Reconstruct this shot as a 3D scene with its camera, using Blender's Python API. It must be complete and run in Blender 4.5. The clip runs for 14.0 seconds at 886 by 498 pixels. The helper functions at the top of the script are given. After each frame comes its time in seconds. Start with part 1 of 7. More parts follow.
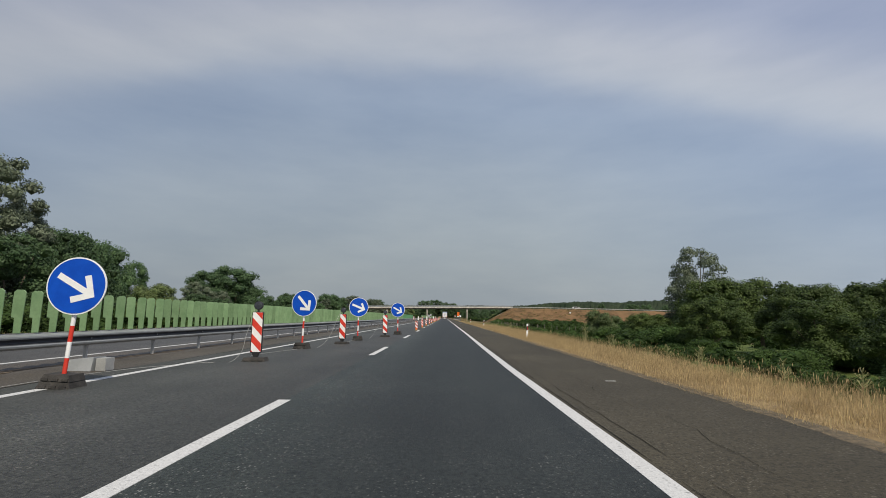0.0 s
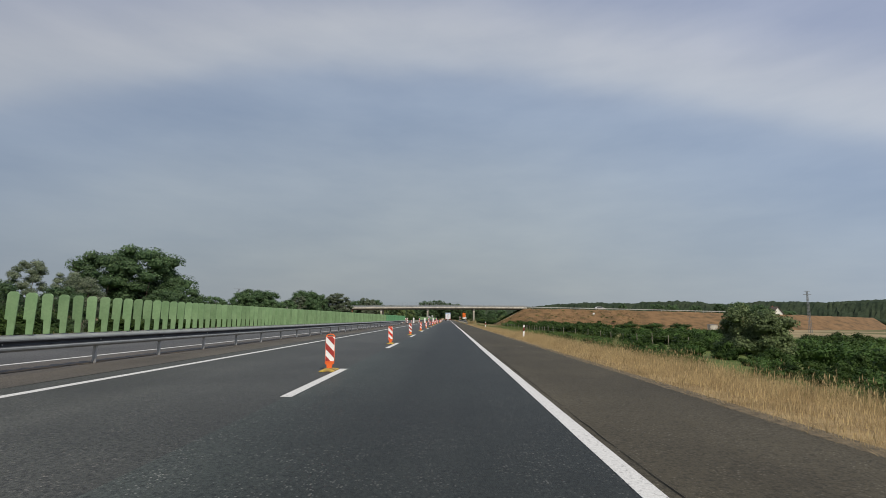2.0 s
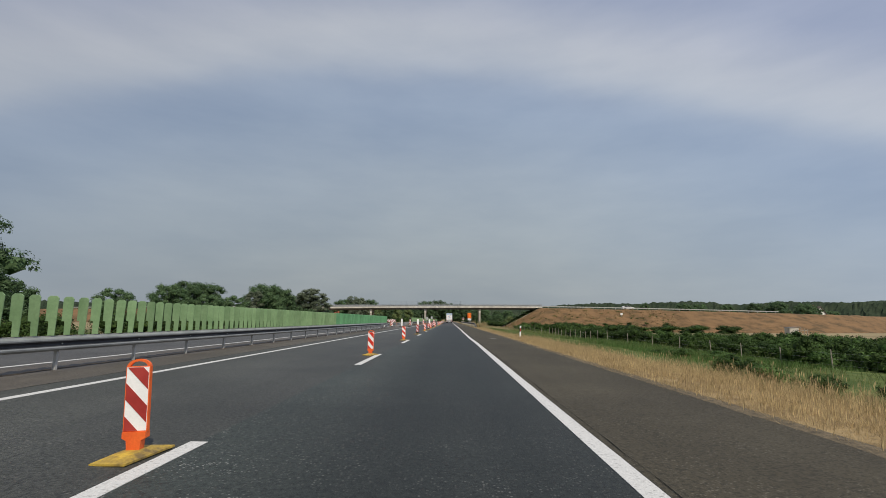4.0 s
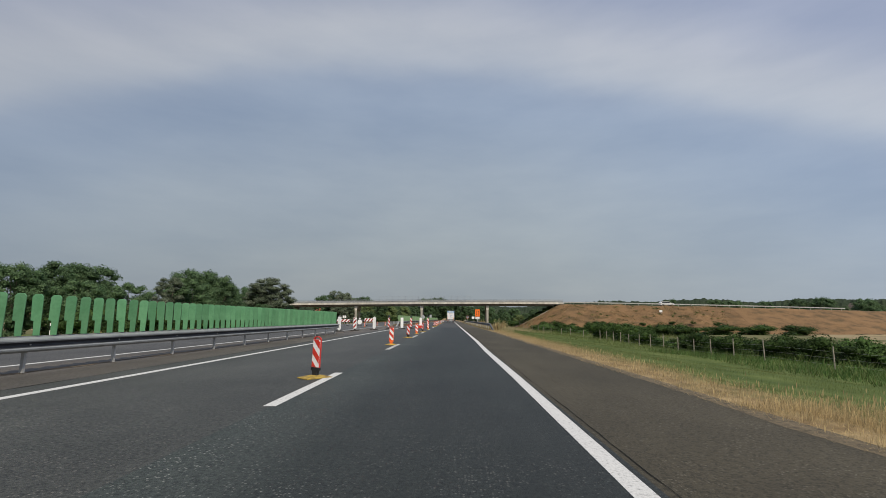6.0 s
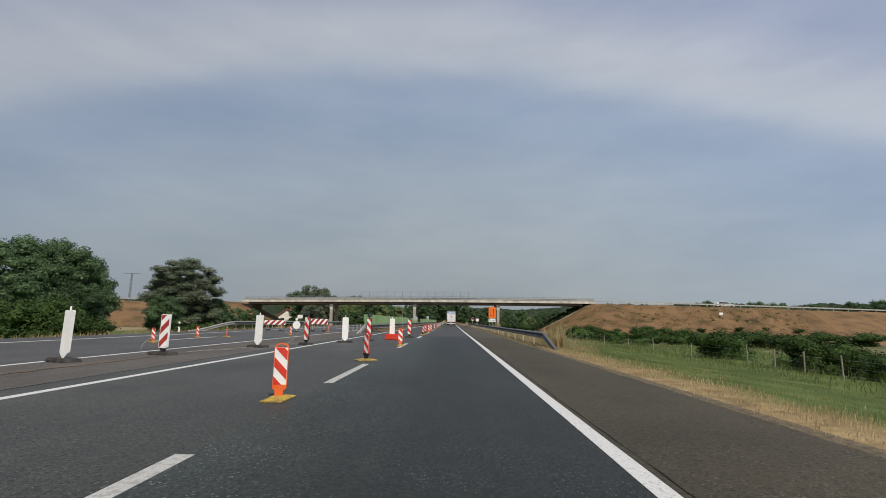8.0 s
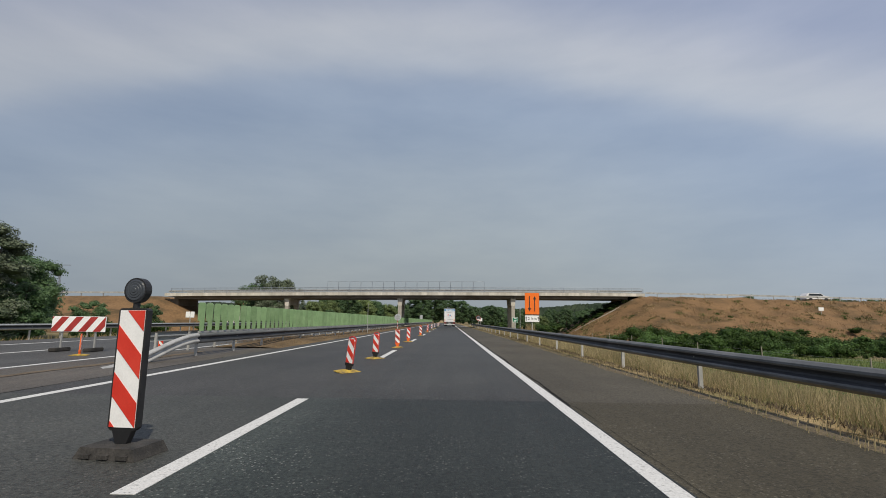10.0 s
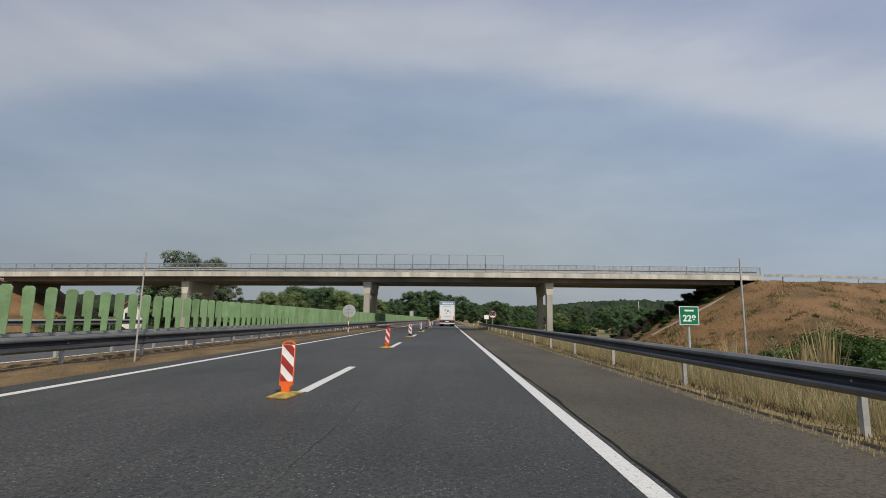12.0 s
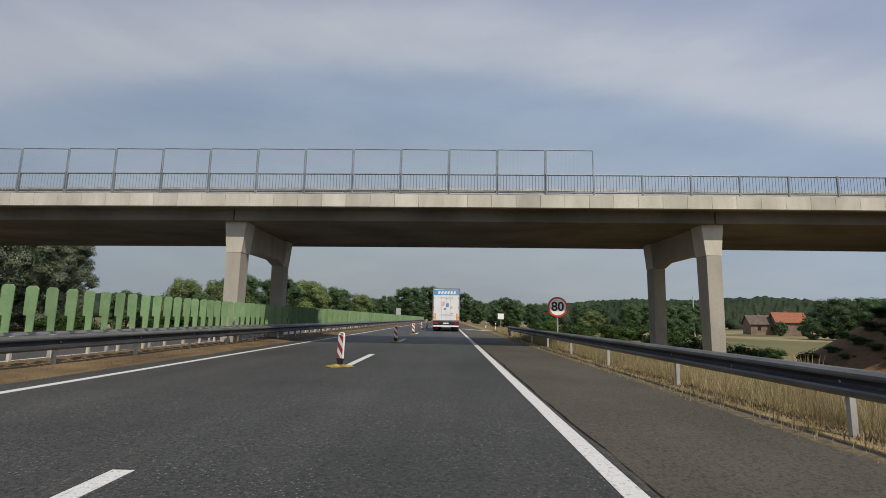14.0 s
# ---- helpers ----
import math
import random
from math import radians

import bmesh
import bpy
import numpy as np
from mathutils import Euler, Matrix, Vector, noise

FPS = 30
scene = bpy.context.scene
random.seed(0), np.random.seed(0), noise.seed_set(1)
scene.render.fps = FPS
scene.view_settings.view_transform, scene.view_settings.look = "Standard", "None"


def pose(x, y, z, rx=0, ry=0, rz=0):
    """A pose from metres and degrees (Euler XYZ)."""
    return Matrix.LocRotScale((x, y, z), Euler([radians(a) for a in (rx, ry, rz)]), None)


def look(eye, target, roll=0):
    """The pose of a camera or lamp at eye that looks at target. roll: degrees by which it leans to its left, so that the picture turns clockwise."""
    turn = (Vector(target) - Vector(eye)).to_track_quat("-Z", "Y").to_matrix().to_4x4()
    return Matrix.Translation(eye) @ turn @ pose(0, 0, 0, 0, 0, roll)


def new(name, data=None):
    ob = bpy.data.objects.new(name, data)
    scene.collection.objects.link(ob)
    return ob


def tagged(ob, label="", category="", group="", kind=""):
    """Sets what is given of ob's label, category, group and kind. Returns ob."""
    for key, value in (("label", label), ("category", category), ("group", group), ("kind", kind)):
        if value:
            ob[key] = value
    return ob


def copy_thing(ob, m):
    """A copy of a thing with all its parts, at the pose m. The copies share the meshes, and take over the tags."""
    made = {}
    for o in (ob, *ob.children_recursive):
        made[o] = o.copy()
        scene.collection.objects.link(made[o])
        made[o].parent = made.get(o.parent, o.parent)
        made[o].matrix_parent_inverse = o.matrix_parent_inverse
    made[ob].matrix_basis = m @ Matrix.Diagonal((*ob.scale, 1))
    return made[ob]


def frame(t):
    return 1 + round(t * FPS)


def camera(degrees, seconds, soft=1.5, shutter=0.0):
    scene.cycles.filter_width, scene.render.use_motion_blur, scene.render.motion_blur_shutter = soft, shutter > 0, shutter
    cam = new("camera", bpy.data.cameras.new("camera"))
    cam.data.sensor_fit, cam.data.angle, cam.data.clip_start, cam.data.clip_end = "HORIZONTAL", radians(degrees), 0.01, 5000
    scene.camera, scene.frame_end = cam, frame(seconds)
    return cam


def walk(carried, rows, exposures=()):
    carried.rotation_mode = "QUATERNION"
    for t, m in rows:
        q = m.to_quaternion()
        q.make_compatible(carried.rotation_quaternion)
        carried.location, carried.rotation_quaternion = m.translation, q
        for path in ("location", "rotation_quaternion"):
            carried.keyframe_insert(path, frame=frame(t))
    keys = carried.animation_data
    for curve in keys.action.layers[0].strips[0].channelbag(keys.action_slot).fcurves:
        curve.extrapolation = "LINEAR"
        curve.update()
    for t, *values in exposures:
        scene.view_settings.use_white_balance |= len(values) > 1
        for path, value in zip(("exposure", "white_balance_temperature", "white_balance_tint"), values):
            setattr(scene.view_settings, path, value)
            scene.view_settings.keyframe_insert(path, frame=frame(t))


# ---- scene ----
# ---- camera ----
cam = camera(85.2, 14.0, soft=0.9)
EYE = 1.175
ROWS = [
    (0, -0.088, 18.283, 0.20, 8.03, -0.72),
    (0.5, -0.065, 26.430, 0.32, 8.01, -0.65),
    (1, -0.037, 34.353, 0.36, 8.16, -0.65),
    (1.5, 0.019, 42.141, 0.36, 8.31, -0.53),
    (2, 0.085, 49.911, 0.62, 8.22, -0.68),
    (2.5, 0.083, 57.500, 1.02, 8.16, -0.65),
    (3, 0.069, 65.318, 1.09, 8.35, -0.56),
    (5.5, 0.066, 103.083, 0.24, 8.40, -0.81),
    (6, 0.106, 110.706, 0.96, 8.25, -0.55),
    (6.5, 0.086, 117.890, 1.03, 8.32, -0.86),
    (7, 0.039, 125.917, 1.13, 8.45, -0.90),
    (7.5, 0.025, 133.568, 1.12, 8.38, -0.82),
    (8, -0.045, 141.066, 0.97, 8.51, -1.08),
    (10.5, -0.144, 178.774, 0.68, 8.50, -0.77),
    (11, -0.123, 186.892, 0.56, 8.25, -1.10),
    (11.5, -0.078, 194.693, 0.39, 8.36, -1.10),
    (12, -0.030, 202.617, 0.49, 8.25, -1.06),
    (12.5, 0.018, 210.489, 0.55, 8.28, -1.08),
    (13, 0.062, 218.165, 0.37, 8.37, -1.04),
    (13.5, 0.103, 226.702, 0.49, 8.32, -1.06),
    (14, 0.138, 234.648, 0.59, 8.23, -1.12),
]
walk(cam, [(t, pose(x, y, EYE, 90 + pitch, roll, yaw)) for t, x, y, yaw, pitch, roll in ROWS])

# ---- sky and sun ----
SUN_EL, SUN_AZ = radians(50), radians(-25)  # height, and the turn of the shadows from +y towards +x
world = bpy.data.worlds.new("sky")
scene.world = world
world.use_nodes = True
wn, wl = world.node_tree.nodes, world.node_tree.links
wn.clear()


def wnode(kind, **values):
    n = wn.new(kind)
    for key, value in values.items():
        n.inputs[key].default_value = value
    return n


w_out = wn.new("ShaderNodeOutputWorld")
w_bg = wnode("ShaderNodeBackground", Strength=1.0)
nishita = wn.new("ShaderNodeTexSky")
nishita.sky_type, nishita.sun_disc = "NISHITA", False
nishita.sun_elevation, nishita.sun_rotation = SUN_EL, math.pi + SUN_AZ
nishita.air_density, nishita.dust_density = 1.6, 4.0
w_scale = wn.new("ShaderNodeMixRGB")
w_scale.blend_type = "MULTIPLY"
w_scale.inputs[0].default_value = 1.0
w_scale.inputs[2].default_value = (0.075, 0.075, 0.075, 1)
wl.new(nishita.outputs[0], w_scale.inputs[1])
coord = wn.new("ShaderNodeTexCoord")
split = wn.new("ShaderNodeSeparateXYZ")
wl.new(coord.outputs["Generated"], split.inputs[0])
warp_map = wn.new("ShaderNodeMapping")
warp_map.inputs["Scale"].default_value = (1.6, 1.6, 3.0)
wl.new(coord.outputs["Generated"], warp_map.inputs[0])
warp = wnode("ShaderNodeTexNoise", Scale=1.3, Detail=5.0, Roughness=0.5)
wl.new(warp_map.outputs[0], warp.inputs["Vector"])
wadd = wn.new("ShaderNodeMath")
wadd.operation = "MULTIPLY_ADD"
wl.new(warp.outputs[0], wadd.inputs[0])
wadd.inputs[1].default_value = 0.10
wl.new(split.outputs[2], wadd.inputs[2])
# the veil is a straight band of high cloud, so that it sinks towards both sides
tilt = wn.new("ShaderNodeMath")
tilt.operation = "MULTIPLY_ADD"
wl.new(split.outputs[0], tilt.inputs[0])
tilt.inputs[1].default_value, tilt.inputs[2].default_value = 0.42, 0.05
side = wn.new("ShaderNodeMath")
side.operation = "MULTIPLY_ADD"
wl.new(split.outputs[0], side.inputs[0])
wl.new(tilt.outputs[0], side.inputs[1])
wl.new(wadd.outputs[0], side.inputs[2])
ramp = wn.new("ShaderNodeValToRGB")
ramp.color_ramp.interpolation = "B_SPLINE"
wl.new(side.outputs[0], ramp.inputs[0])
# haze at the horizon, a bluer belt above it, a pale veil of cloud, then thin blue
SKY = [(0.0, (0.345, 0.385, 0.42)), (0.12, (0.34, 0.385, 0.43)), (0.24, (0.355, 0.41, 0.475)), (0.36, (0.36, 0.425, 0.52)),
       (0.44, (0.325, 0.40, 0.53)), (0.505, (0.30, 0.375, 0.52)), (0.545, (0.49, 0.53, 0.61)), (0.60, (0.49, 0.52, 0.60)),
       (0.665, (0.34, 0.39, 0.54)), (1.0, (0.29, 0.34, 0.50))]
while len(ramp.color_ramp.elements) < len(SKY):
    ramp.color_ramp.elements.new(0.5)
for element, (at, colour) in zip(ramp.color_ramp.elements, SKY):
    element.position, element.color = at, (colour[0], colour[1], 0.98 * colour[2], 1)
veil_map = wn.new("ShaderNodeMapping")
veil_map.inputs["Scale"].default_value = (2.6, 2.0, 9.0)
wl.new(coord.outputs["Generated"], veil_map.inputs[0])
veil = wnode("ShaderNodeTexNoise", Scale=1.1, Detail=6.0, Roughness=0.55)
wl.new(veil_map.outputs[0], veil.inputs["Vector"])
veil_ramp = wn.new("ShaderNodeValToRGB")
veil_ramp.color_ramp.elements[0].position, veil_ramp.color_ramp.elements[0].color = 0.32, (0.90, 0.92, 0.95, 1)
veil_ramp.color_ramp.elements[1].position, veil_ramp.color_ramp.elements[1].color = 0.70, (1.12, 1.10, 1.07, 1)
wl.new(veil.outputs[0], veil_ramp.inputs[0])
w_veil = wn.new("ShaderNodeMixRGB")
w_veil.blend_type = "MULTIPLY"
w_veil.inputs[0].default_value = 1.0
wl.new(ramp.outputs[0], w_veil.inputs[1])
wl.new(veil_ramp.outputs[0], w_veil.inputs[2])
w_mix = wn.new("ShaderNodeMixRGB")
w_mix.inputs[0].default_value = 0.88
wl.new(w_scale.outputs[0], w_mix.inputs[1])
wl.new(w_veil.outputs[0], w_mix.inputs[2])
# the haze is brighter towards the sun's side
sunward = wn.new("ShaderNodeMath")
sunward.operation = "MULTIPLY_ADD"
wl.new(split.outputs[0], sunward.inputs[0])
sunward.inputs[1].default_value, sunward.inputs[2].default_value = 0.15, 0.985
w_sunward = wn.new("ShaderNodeMixRGB")
w_sunward.blend_type = "MULTIPLY"
w_sunward.inputs[0].default_value = 1.0
wl.new(w_mix.outputs[0], w_sunward.inputs[1])
wl.new(sunward.outputs[0], w_sunward.inputs[2])
wl.new(w_sunward.outputs[0], w_bg.inputs[0])
wl.new(w_bg.outputs[0], w_out.inputs[0])

sun = new("sun", bpy.data.lights.new("sun", "SUN"))
sun.data.energy, sun.data.angle, sun.data.color = 3.45, radians(0.8), (1.0, 0.915, 0.76)
sun.matrix_world = look((-math.sin(SUN_AZ), -math.cos(SUN_AZ), math.tan(SUN_EL)), (0, 0, 0))
scene.view_settings.exposure = 0.0


# ---- materials ----
def material(name, c1, c2=None, scale=3.0, rough=0.7, metal=0.0, bump=0.0, bscale=60.0, stretch=(1, 1, 1), island=0.0, each=0.0, c3=None, lo=0.35, hi=0.65, fine=0.12, spec=0.5, thin=0.0):
    """Two tones mixed by a noise in world metres, fine grain over it, optional tone per piece, and fine relief."""
    m = bpy.data.materials.new(name)
    m.use_nodes = True
    nt, n, l = m.node_tree, m.node_tree.nodes, m.node_tree.links
    bsdf = n["Principled BSDF"]
    bsdf.inputs["Roughness"].default_value, bsdf.inputs["Metallic"].default_value = rough, metal
    bsdf.inputs["Specular IOR Level"].default_value = spec
    geo = n.new("ShaderNodeNewGeometry")
    mp = n.new("ShaderNodeMapping")
    mp.inputs["Scale"].default_value = stretch
    l.new(geo.outputs["Position"], mp.inputs[0])
    big = n.new("ShaderNodeTexNoise")
    big.inputs["Scale"].default_value, big.inputs["Detail"].default_value, big.inputs["Roughness"].default_value = scale, 6, 0.6
    l.new(mp.outputs[0], big.inputs["Vector"])
    rp = n.new("ShaderNodeValToRGB")
    rp.color_ramp.elements[0].position, rp.color_ramp.elements[1].position = lo, hi
    rp.color_ramp.elements[0].color, rp.color_ramp.elements[1].color = (*c1, 1), (*(c2 or c1), 1)
    if c3:
        e = rp.color_ramp.elements.new((lo + hi) / 2)
        e.color = (*c3, 1)
    l.new(big.outputs[0], rp.inputs[0])
    colour = rp.outputs[0]
    grain = n.new("ShaderNodeTexNoise")
    grain.inputs["Scale"].default_value, grain.inputs["Detail"].default_value = bscale, 4
    l.new(geo.outputs["Position"], grain.inputs["Vector"])

    def tone(fac_socket, amount, colour):
        mr = n.new("ShaderNodeMapRange")
        mr.inputs["To Min"].default_value, mr.inputs["To Max"].default_value = 1 - amount, 1 + amount
        l.new(fac_socket, mr.inputs["Value"])
        mx = n.new("ShaderNodeMixRGB")
        mx.blend_type = "MULTIPLY"
        mx.inputs[0].default_value = 1
        l.new(colour, mx.inputs[1])
        l.new(mr.outputs[0], mx.inputs[2])
        return mx.outputs[0]

    if fine:
        colour = tone(grain.outputs[0], fine * 2, colour)
    if island:
        colour = tone(geo.outputs["Random Per Island"], island, colour)
    if each:
        info = n.new("ShaderNodeObjectInfo")
        colour = tone(info.outputs["Random"], each, colour)
    l.new(colour, bsdf.inputs["Base Color"])
    if bump:
        b = n.new("ShaderNodeBump")
        b.inputs["Strength"].default_value, b.inputs["Distance"].default_value = bump, 0.01
        l.new(grain.outputs[0], b.inputs["Height"])
        l.new(b.outputs[0], bsdf.inputs["Normal"])
    if thin:
        # light passes through leaves and blades
        tr = n.new("ShaderNodeBsdfTranslucent")
        l.new(colour, tr.inputs[0])
        ms = n.new("ShaderNodeMixShader")
        ms.inputs[0].default_value = thin
        l.new(bsdf.outputs[0], ms.inputs[1])
        l.new(tr.outputs[0], ms.inputs[2])
        l.new(ms.outputs[0], n["Material Output"].inputs[0])
    return m


def asphalt(name, c1, c2, stone, stretch, scale, chips=0.34, share=0.80, wear=None):
    """Asphalt: long worn streaks, patches, pale aggregate and grit."""
    m = material(name, c1, c2, scale=scale, rough=0.8 if "shoulder" in name else 0.6, bump=0.8, bscale=110, stretch=stretch, fine=0.34, spec=0.32 if "shoulder" in name else 0.4, lo=0.3, hi=0.7)
    n, l = m.node_tree.nodes, m.node_tree.links
    bsdf = n["Principled BSDF"]
    under = bsdf.inputs["Base Color"].links[0].from_socket
    geo = n.new("ShaderNodeNewGeometry")
    cells = n.new("ShaderNodeTexVoronoi")
    cells.inputs["Scale"].default_value = 40
    l.new(geo.outputs["Position"], cells.inputs["Vector"])
    pick = n.new("ShaderNodeSeparateColor")
    l.new(cells.outputs["Color"], pick.inputs[0])
    near = n.new("ShaderNodeMath")
    near.operation = "LESS_THAN"
    near.inputs[1].default_value = 0.36
    l.new(cells.outputs["Distance"], near.inputs[0])
    few = n.new("ShaderNodeMath")
    few.operation = "GREATER_THAN"
    few.inputs[1].default_value = share
    l.new(pick.outputs[0], few.inputs[0])
    both = n.new("ShaderNodeMath")
    both.operation = "MULTIPLY"
    l.new(near.outputs[0], both.inputs[0])
    l.new(few.outputs[0], both.inputs[1])
    soft = n.new("ShaderNodeMath")
    soft.operation = "MULTIPLY"
    soft.inputs[1].default_value = chips
    pit = n.new("ShaderNodeMapRange")
    pit.inputs["From Min"].default_value, pit.inputs["From Max"].default_value = 0.16, 0.34
    pit.inputs["To Min"].default_value, pit.inputs["To Max"].default_value = 0.62, 1.0
    l.new(pick.outputs[1], pit.inputs["Value"])
    drift = n.new("ShaderNodeTexNoise")
    drift.inputs["Scale"].default_value, drift.inputs["Detail"].default_value = 1.6, 6
    l.new(geo.outputs["Position"], drift.inputs["Vector"])
    dr = n.new("ShaderNodeMapRange")
    dr.inputs["From Min"].default_value, dr.inputs["From Max"].default_value = 0.36, 0.60
    l.new(drift.outputs[0], dr.inputs["Value"])
    gate = n.new("ShaderNodeMath")
    gate.operation = "MULTIPLY"
    l.new(both.outputs[0], gate.inputs[0])
    l.new(dr.outputs[0], gate.inputs[1])
    l.new(gate.outputs[0], soft.inputs[0])
    mix = n.new("ShaderNodeMixRGB")
    l.new(soft.outputs[0], mix.inputs[0])
    l.new(under, mix.inputs[1])
    mix.inputs[2].default_value = (*stone, 1)
    patch = n.new("ShaderNodeTexNoise")
    patch.inputs["Scale"].default_value, patch.inputs["Detail"].default_value = 0.35, 5
    l.new(geo.outputs["Position"], patch.inputs["Vector"])
    pr = n.new("ShaderNodeMapRange")
    pr.inputs["From Min"].default_value, pr.inputs["From Max"].default_value = 0.3, 0.7
    pr.inputs["To Min"].default_value, pr.inputs["To Max"].default_value = 0.80, 1.18
    l.new(patch.outputs[0], pr.inputs["Value"])
    grit = n.new("ShaderNodeTexNoise")
    grit.inputs["Scale"].default_value, grit.inputs["Detail"].default_value, grit.inputs["Roughness"].default_value = 26, 6, 0.7
    l.new(geo.outputs["Position"], grit.inputs["Vector"])
    gr = n.new("ShaderNodeMapRange")
    gr.inputs["From Min"].default_value, gr.inputs["From Max"].default_value = 0.33, 0.67
    gr.inputs["To Min"].default_value, gr.inputs["To Max"].default_value = (0.74, 1.26) if "shoulder" in name else (0.5, 1.5)
    l.new(grit.outputs[0], gr.inputs["Value"])
    gm = n.new("ShaderNodeMath")
    gm.operation = "MULTIPLY"
    l.new(pr.outputs[0], gm.inputs[0])
    l.new(gr.outputs[0], gm.inputs[1])
    gp = n.new("ShaderNodeMath")
    gp.operation = "MULTIPLY"
    l.new(gm.outputs[0], gp.inputs[0])
    l.new(pit.outputs[0], gp.inputs[1])
    tone = gp.outputs[0]
    if wear:
        # bitumen polished dark where the wheels run: x of the pale rim, x of the dark track, tone of both
        xyz = n.new("ShaderNodeSeparateXYZ")
        l.new(geo.outputs["Position"], xyz.inputs[0])
        wr = n.new("ShaderNodeMapRange")
        wr.interpolation_type = "SMOOTHSTEP"
        for key, value in zip(("From Min", "From Max", "To Min", "To Max"), wear):
            wr.inputs[key].default_value = value
        l.new(xyz.outputs[0], wr.inputs["Value"])
        worn = n.new("ShaderNodeMath")
        worn.operation = "MULTIPLY"
        l.new(tone, worn.inputs[0])
        l.new(wr.outputs[0], worn.inputs[1])
        tone = worn.outputs[0]
    mul = n.new("ShaderNodeMixRGB")
    mul.blend_type = "MULTIPLY"
    mul.inputs[0].default_value = 1
    l.new(mix.outputs[0], mul.inputs[1])
    l.new(tone, mul.inputs[2])
    l.new(mul.outputs[0], bsdf.inputs["Base Color"])
    return m


M = {}
M["lane"] = asphalt("lane_asphalt", (0.018, 0.0225, 0.020), (0.031, 0.036, 0.032), (0.22, 0.22, 0.205), (1.1, 0.035, 1), 1.0, 0.5, 0.74, wear=(-2.4, -0.4, 1.75, 0.82))
M["lane_left"] = asphalt("left_lane_asphalt", (0.046, 0.048, 0.043), (0.068, 0.070, 0.062), (0.24, 0.22, 0.20), (0.9, 0.04, 1), 1.0, 0.45, 0.74, wear=(-4.6, -2.4, 1.08, 0.88))
M["shoulder"] = asphalt("shoulder_asphalt", (0.0519, 0.0451, 0.0297), (0.0731, 0.0636, 0.0424), (0.22, 0.20, 0.16), (0.8, 0.12, 1), 0.8, 0.5, 0.74)
M["lane_b"] = asphalt("second_lane_asphalt", (0.0406, 0.0406, 0.0384), (0.0587, 0.0587, 0.0541), (0.30, 0.295, 0.28), (1.1, 0.05, 1), 1.0, 0.5, 0.80)
M["lane_left_b"] = asphalt("second_left_asphalt", (0.0425, 0.0413, 0.0387), (0.0625, 0.06, 0.0562), (0.30, 0.29, 0.27), (0.9, 0.05, 1), 1.0, 0.45, 0.82)
M["shoulder_b"] = asphalt("second_shoulder_asphalt", (0.0707, 0.0629, 0.0474), (0.0972, 0.0872, 0.0673), (0.2, 0.18, 0.15), (0.8, 0.12, 1), 0.8, 0.25, 0.84)
M["median_pave"] = asphalt("median_asphalt", (0.080, 0.070, 0.058), (0.115, 0.100, 0.082), (0.32, 0.28, 0.24), (1.5, 0.15, 1), 1.2)
M["opposite"] = asphalt("opposite_asphalt", (0.066, 0.065, 0.061), (0.090, 0.088, 0.082), (0.3, 0.29, 0.27), (1.0, 0.05, 1), 1.0)
M["seam"] = material("bitumen_seam", (0.010, 0.010, 0.010), (0.026, 0.025, 0.023), rough=0.95, spec=0.1)
M["hairline"] = material("fine_crack", (0.020, 0.017, 0.013), (0.034, 0.029, 0.022), rough=0.95, spec=0.1)
M["paint"] = material("road_paint", (0.20, 0.20, 0.195), (0.60, 0.60, 0.585), scale=26, rough=0.7, bump=0.5, bscale=70, fine=0.16, lo=0.26, hi=0.45)
M["paint_worn"] = material("worn_road_paint", (0.22, 0.22, 0.21), (0.44, 0.44, 0.42), scale=9.0, rough=0.7, bump=0.3, bscale=60, fine=0.2, lo=0.30, hi=0.50)
M["straw"] = material("dry_grass_blades", (0.33, 0.240, 0.118), (0.56, 0.43, 0.225), scale=1.1, rough=0.8, island=0.45, fine=0, thin=0.25)
M["straw_late"] = material("mixed_dry_grass_blades", (0.27, 0.215, 0.115), (0.45, 0.37, 0.21), scale=0.7, rough=0.8, island=0.42, fine=0, thin=0.25)
M["median_straw"] = material("scorched_grass_blades", (0.12, 0.078, 0.036), (0.25, 0.172, 0.082), scale=0.9, rough=0.85, island=0.4, fine=0)
M["straw_brown"] = material("brown_grass_blades", (0.25, 0.175, 0.085), (0.38, 0.28, 0.145), scale=0.9, rough=0.85, island=0.35, fine=0)
M["blade"] = material("green_grass_blades", (0.084, 0.120, 0.028), (0.162, 0.188, 0.058), scale=0.6, rough=0.7, island=0.4, fine=0, thin=0.3)
M["leaf"] = material("leaves", (0.052, 0.100, 0.042), (0.122, 0.192, 0.086), scale=0.8, rough=0.55, thin=0.34, island=0.36, each=0.22, fine=0, spec=0.25)
M["leaf_light"] = material("light_leaves", (0.10, 0.142, 0.05), (0.19, 0.24, 0.095), scale=0.8, rough=0.55, thin=0.28, island=0.36, each=0.2, fine=0, spec=0.25)
M["leaf_mid"] = material("shrub_leaves", (0.038, 0.080, 0.020), (0.095, 0.160, 0.046), scale=0.8, rough=0.6, thin=0.25, island=0.36, each=0.22, fine=0, spec=0.14)
M["leaf_dark"] = material("dark_leaves", (0.017, 0.036, 0.009), (0.058, 0.098, 0.024), scale=0.8, rough=0.65, thin=0.15, island=0.4, each=0.2, fine=0, spec=0.13)
M["leaf_grey"] = material("silver_leaves", (0.085, 0.114, 0.068), (0.205, 0.240, 0.160), scale=0.9, rough=0.5, thin=0.22, island=0.45, each=0.15, fine=0, spec=0.22)
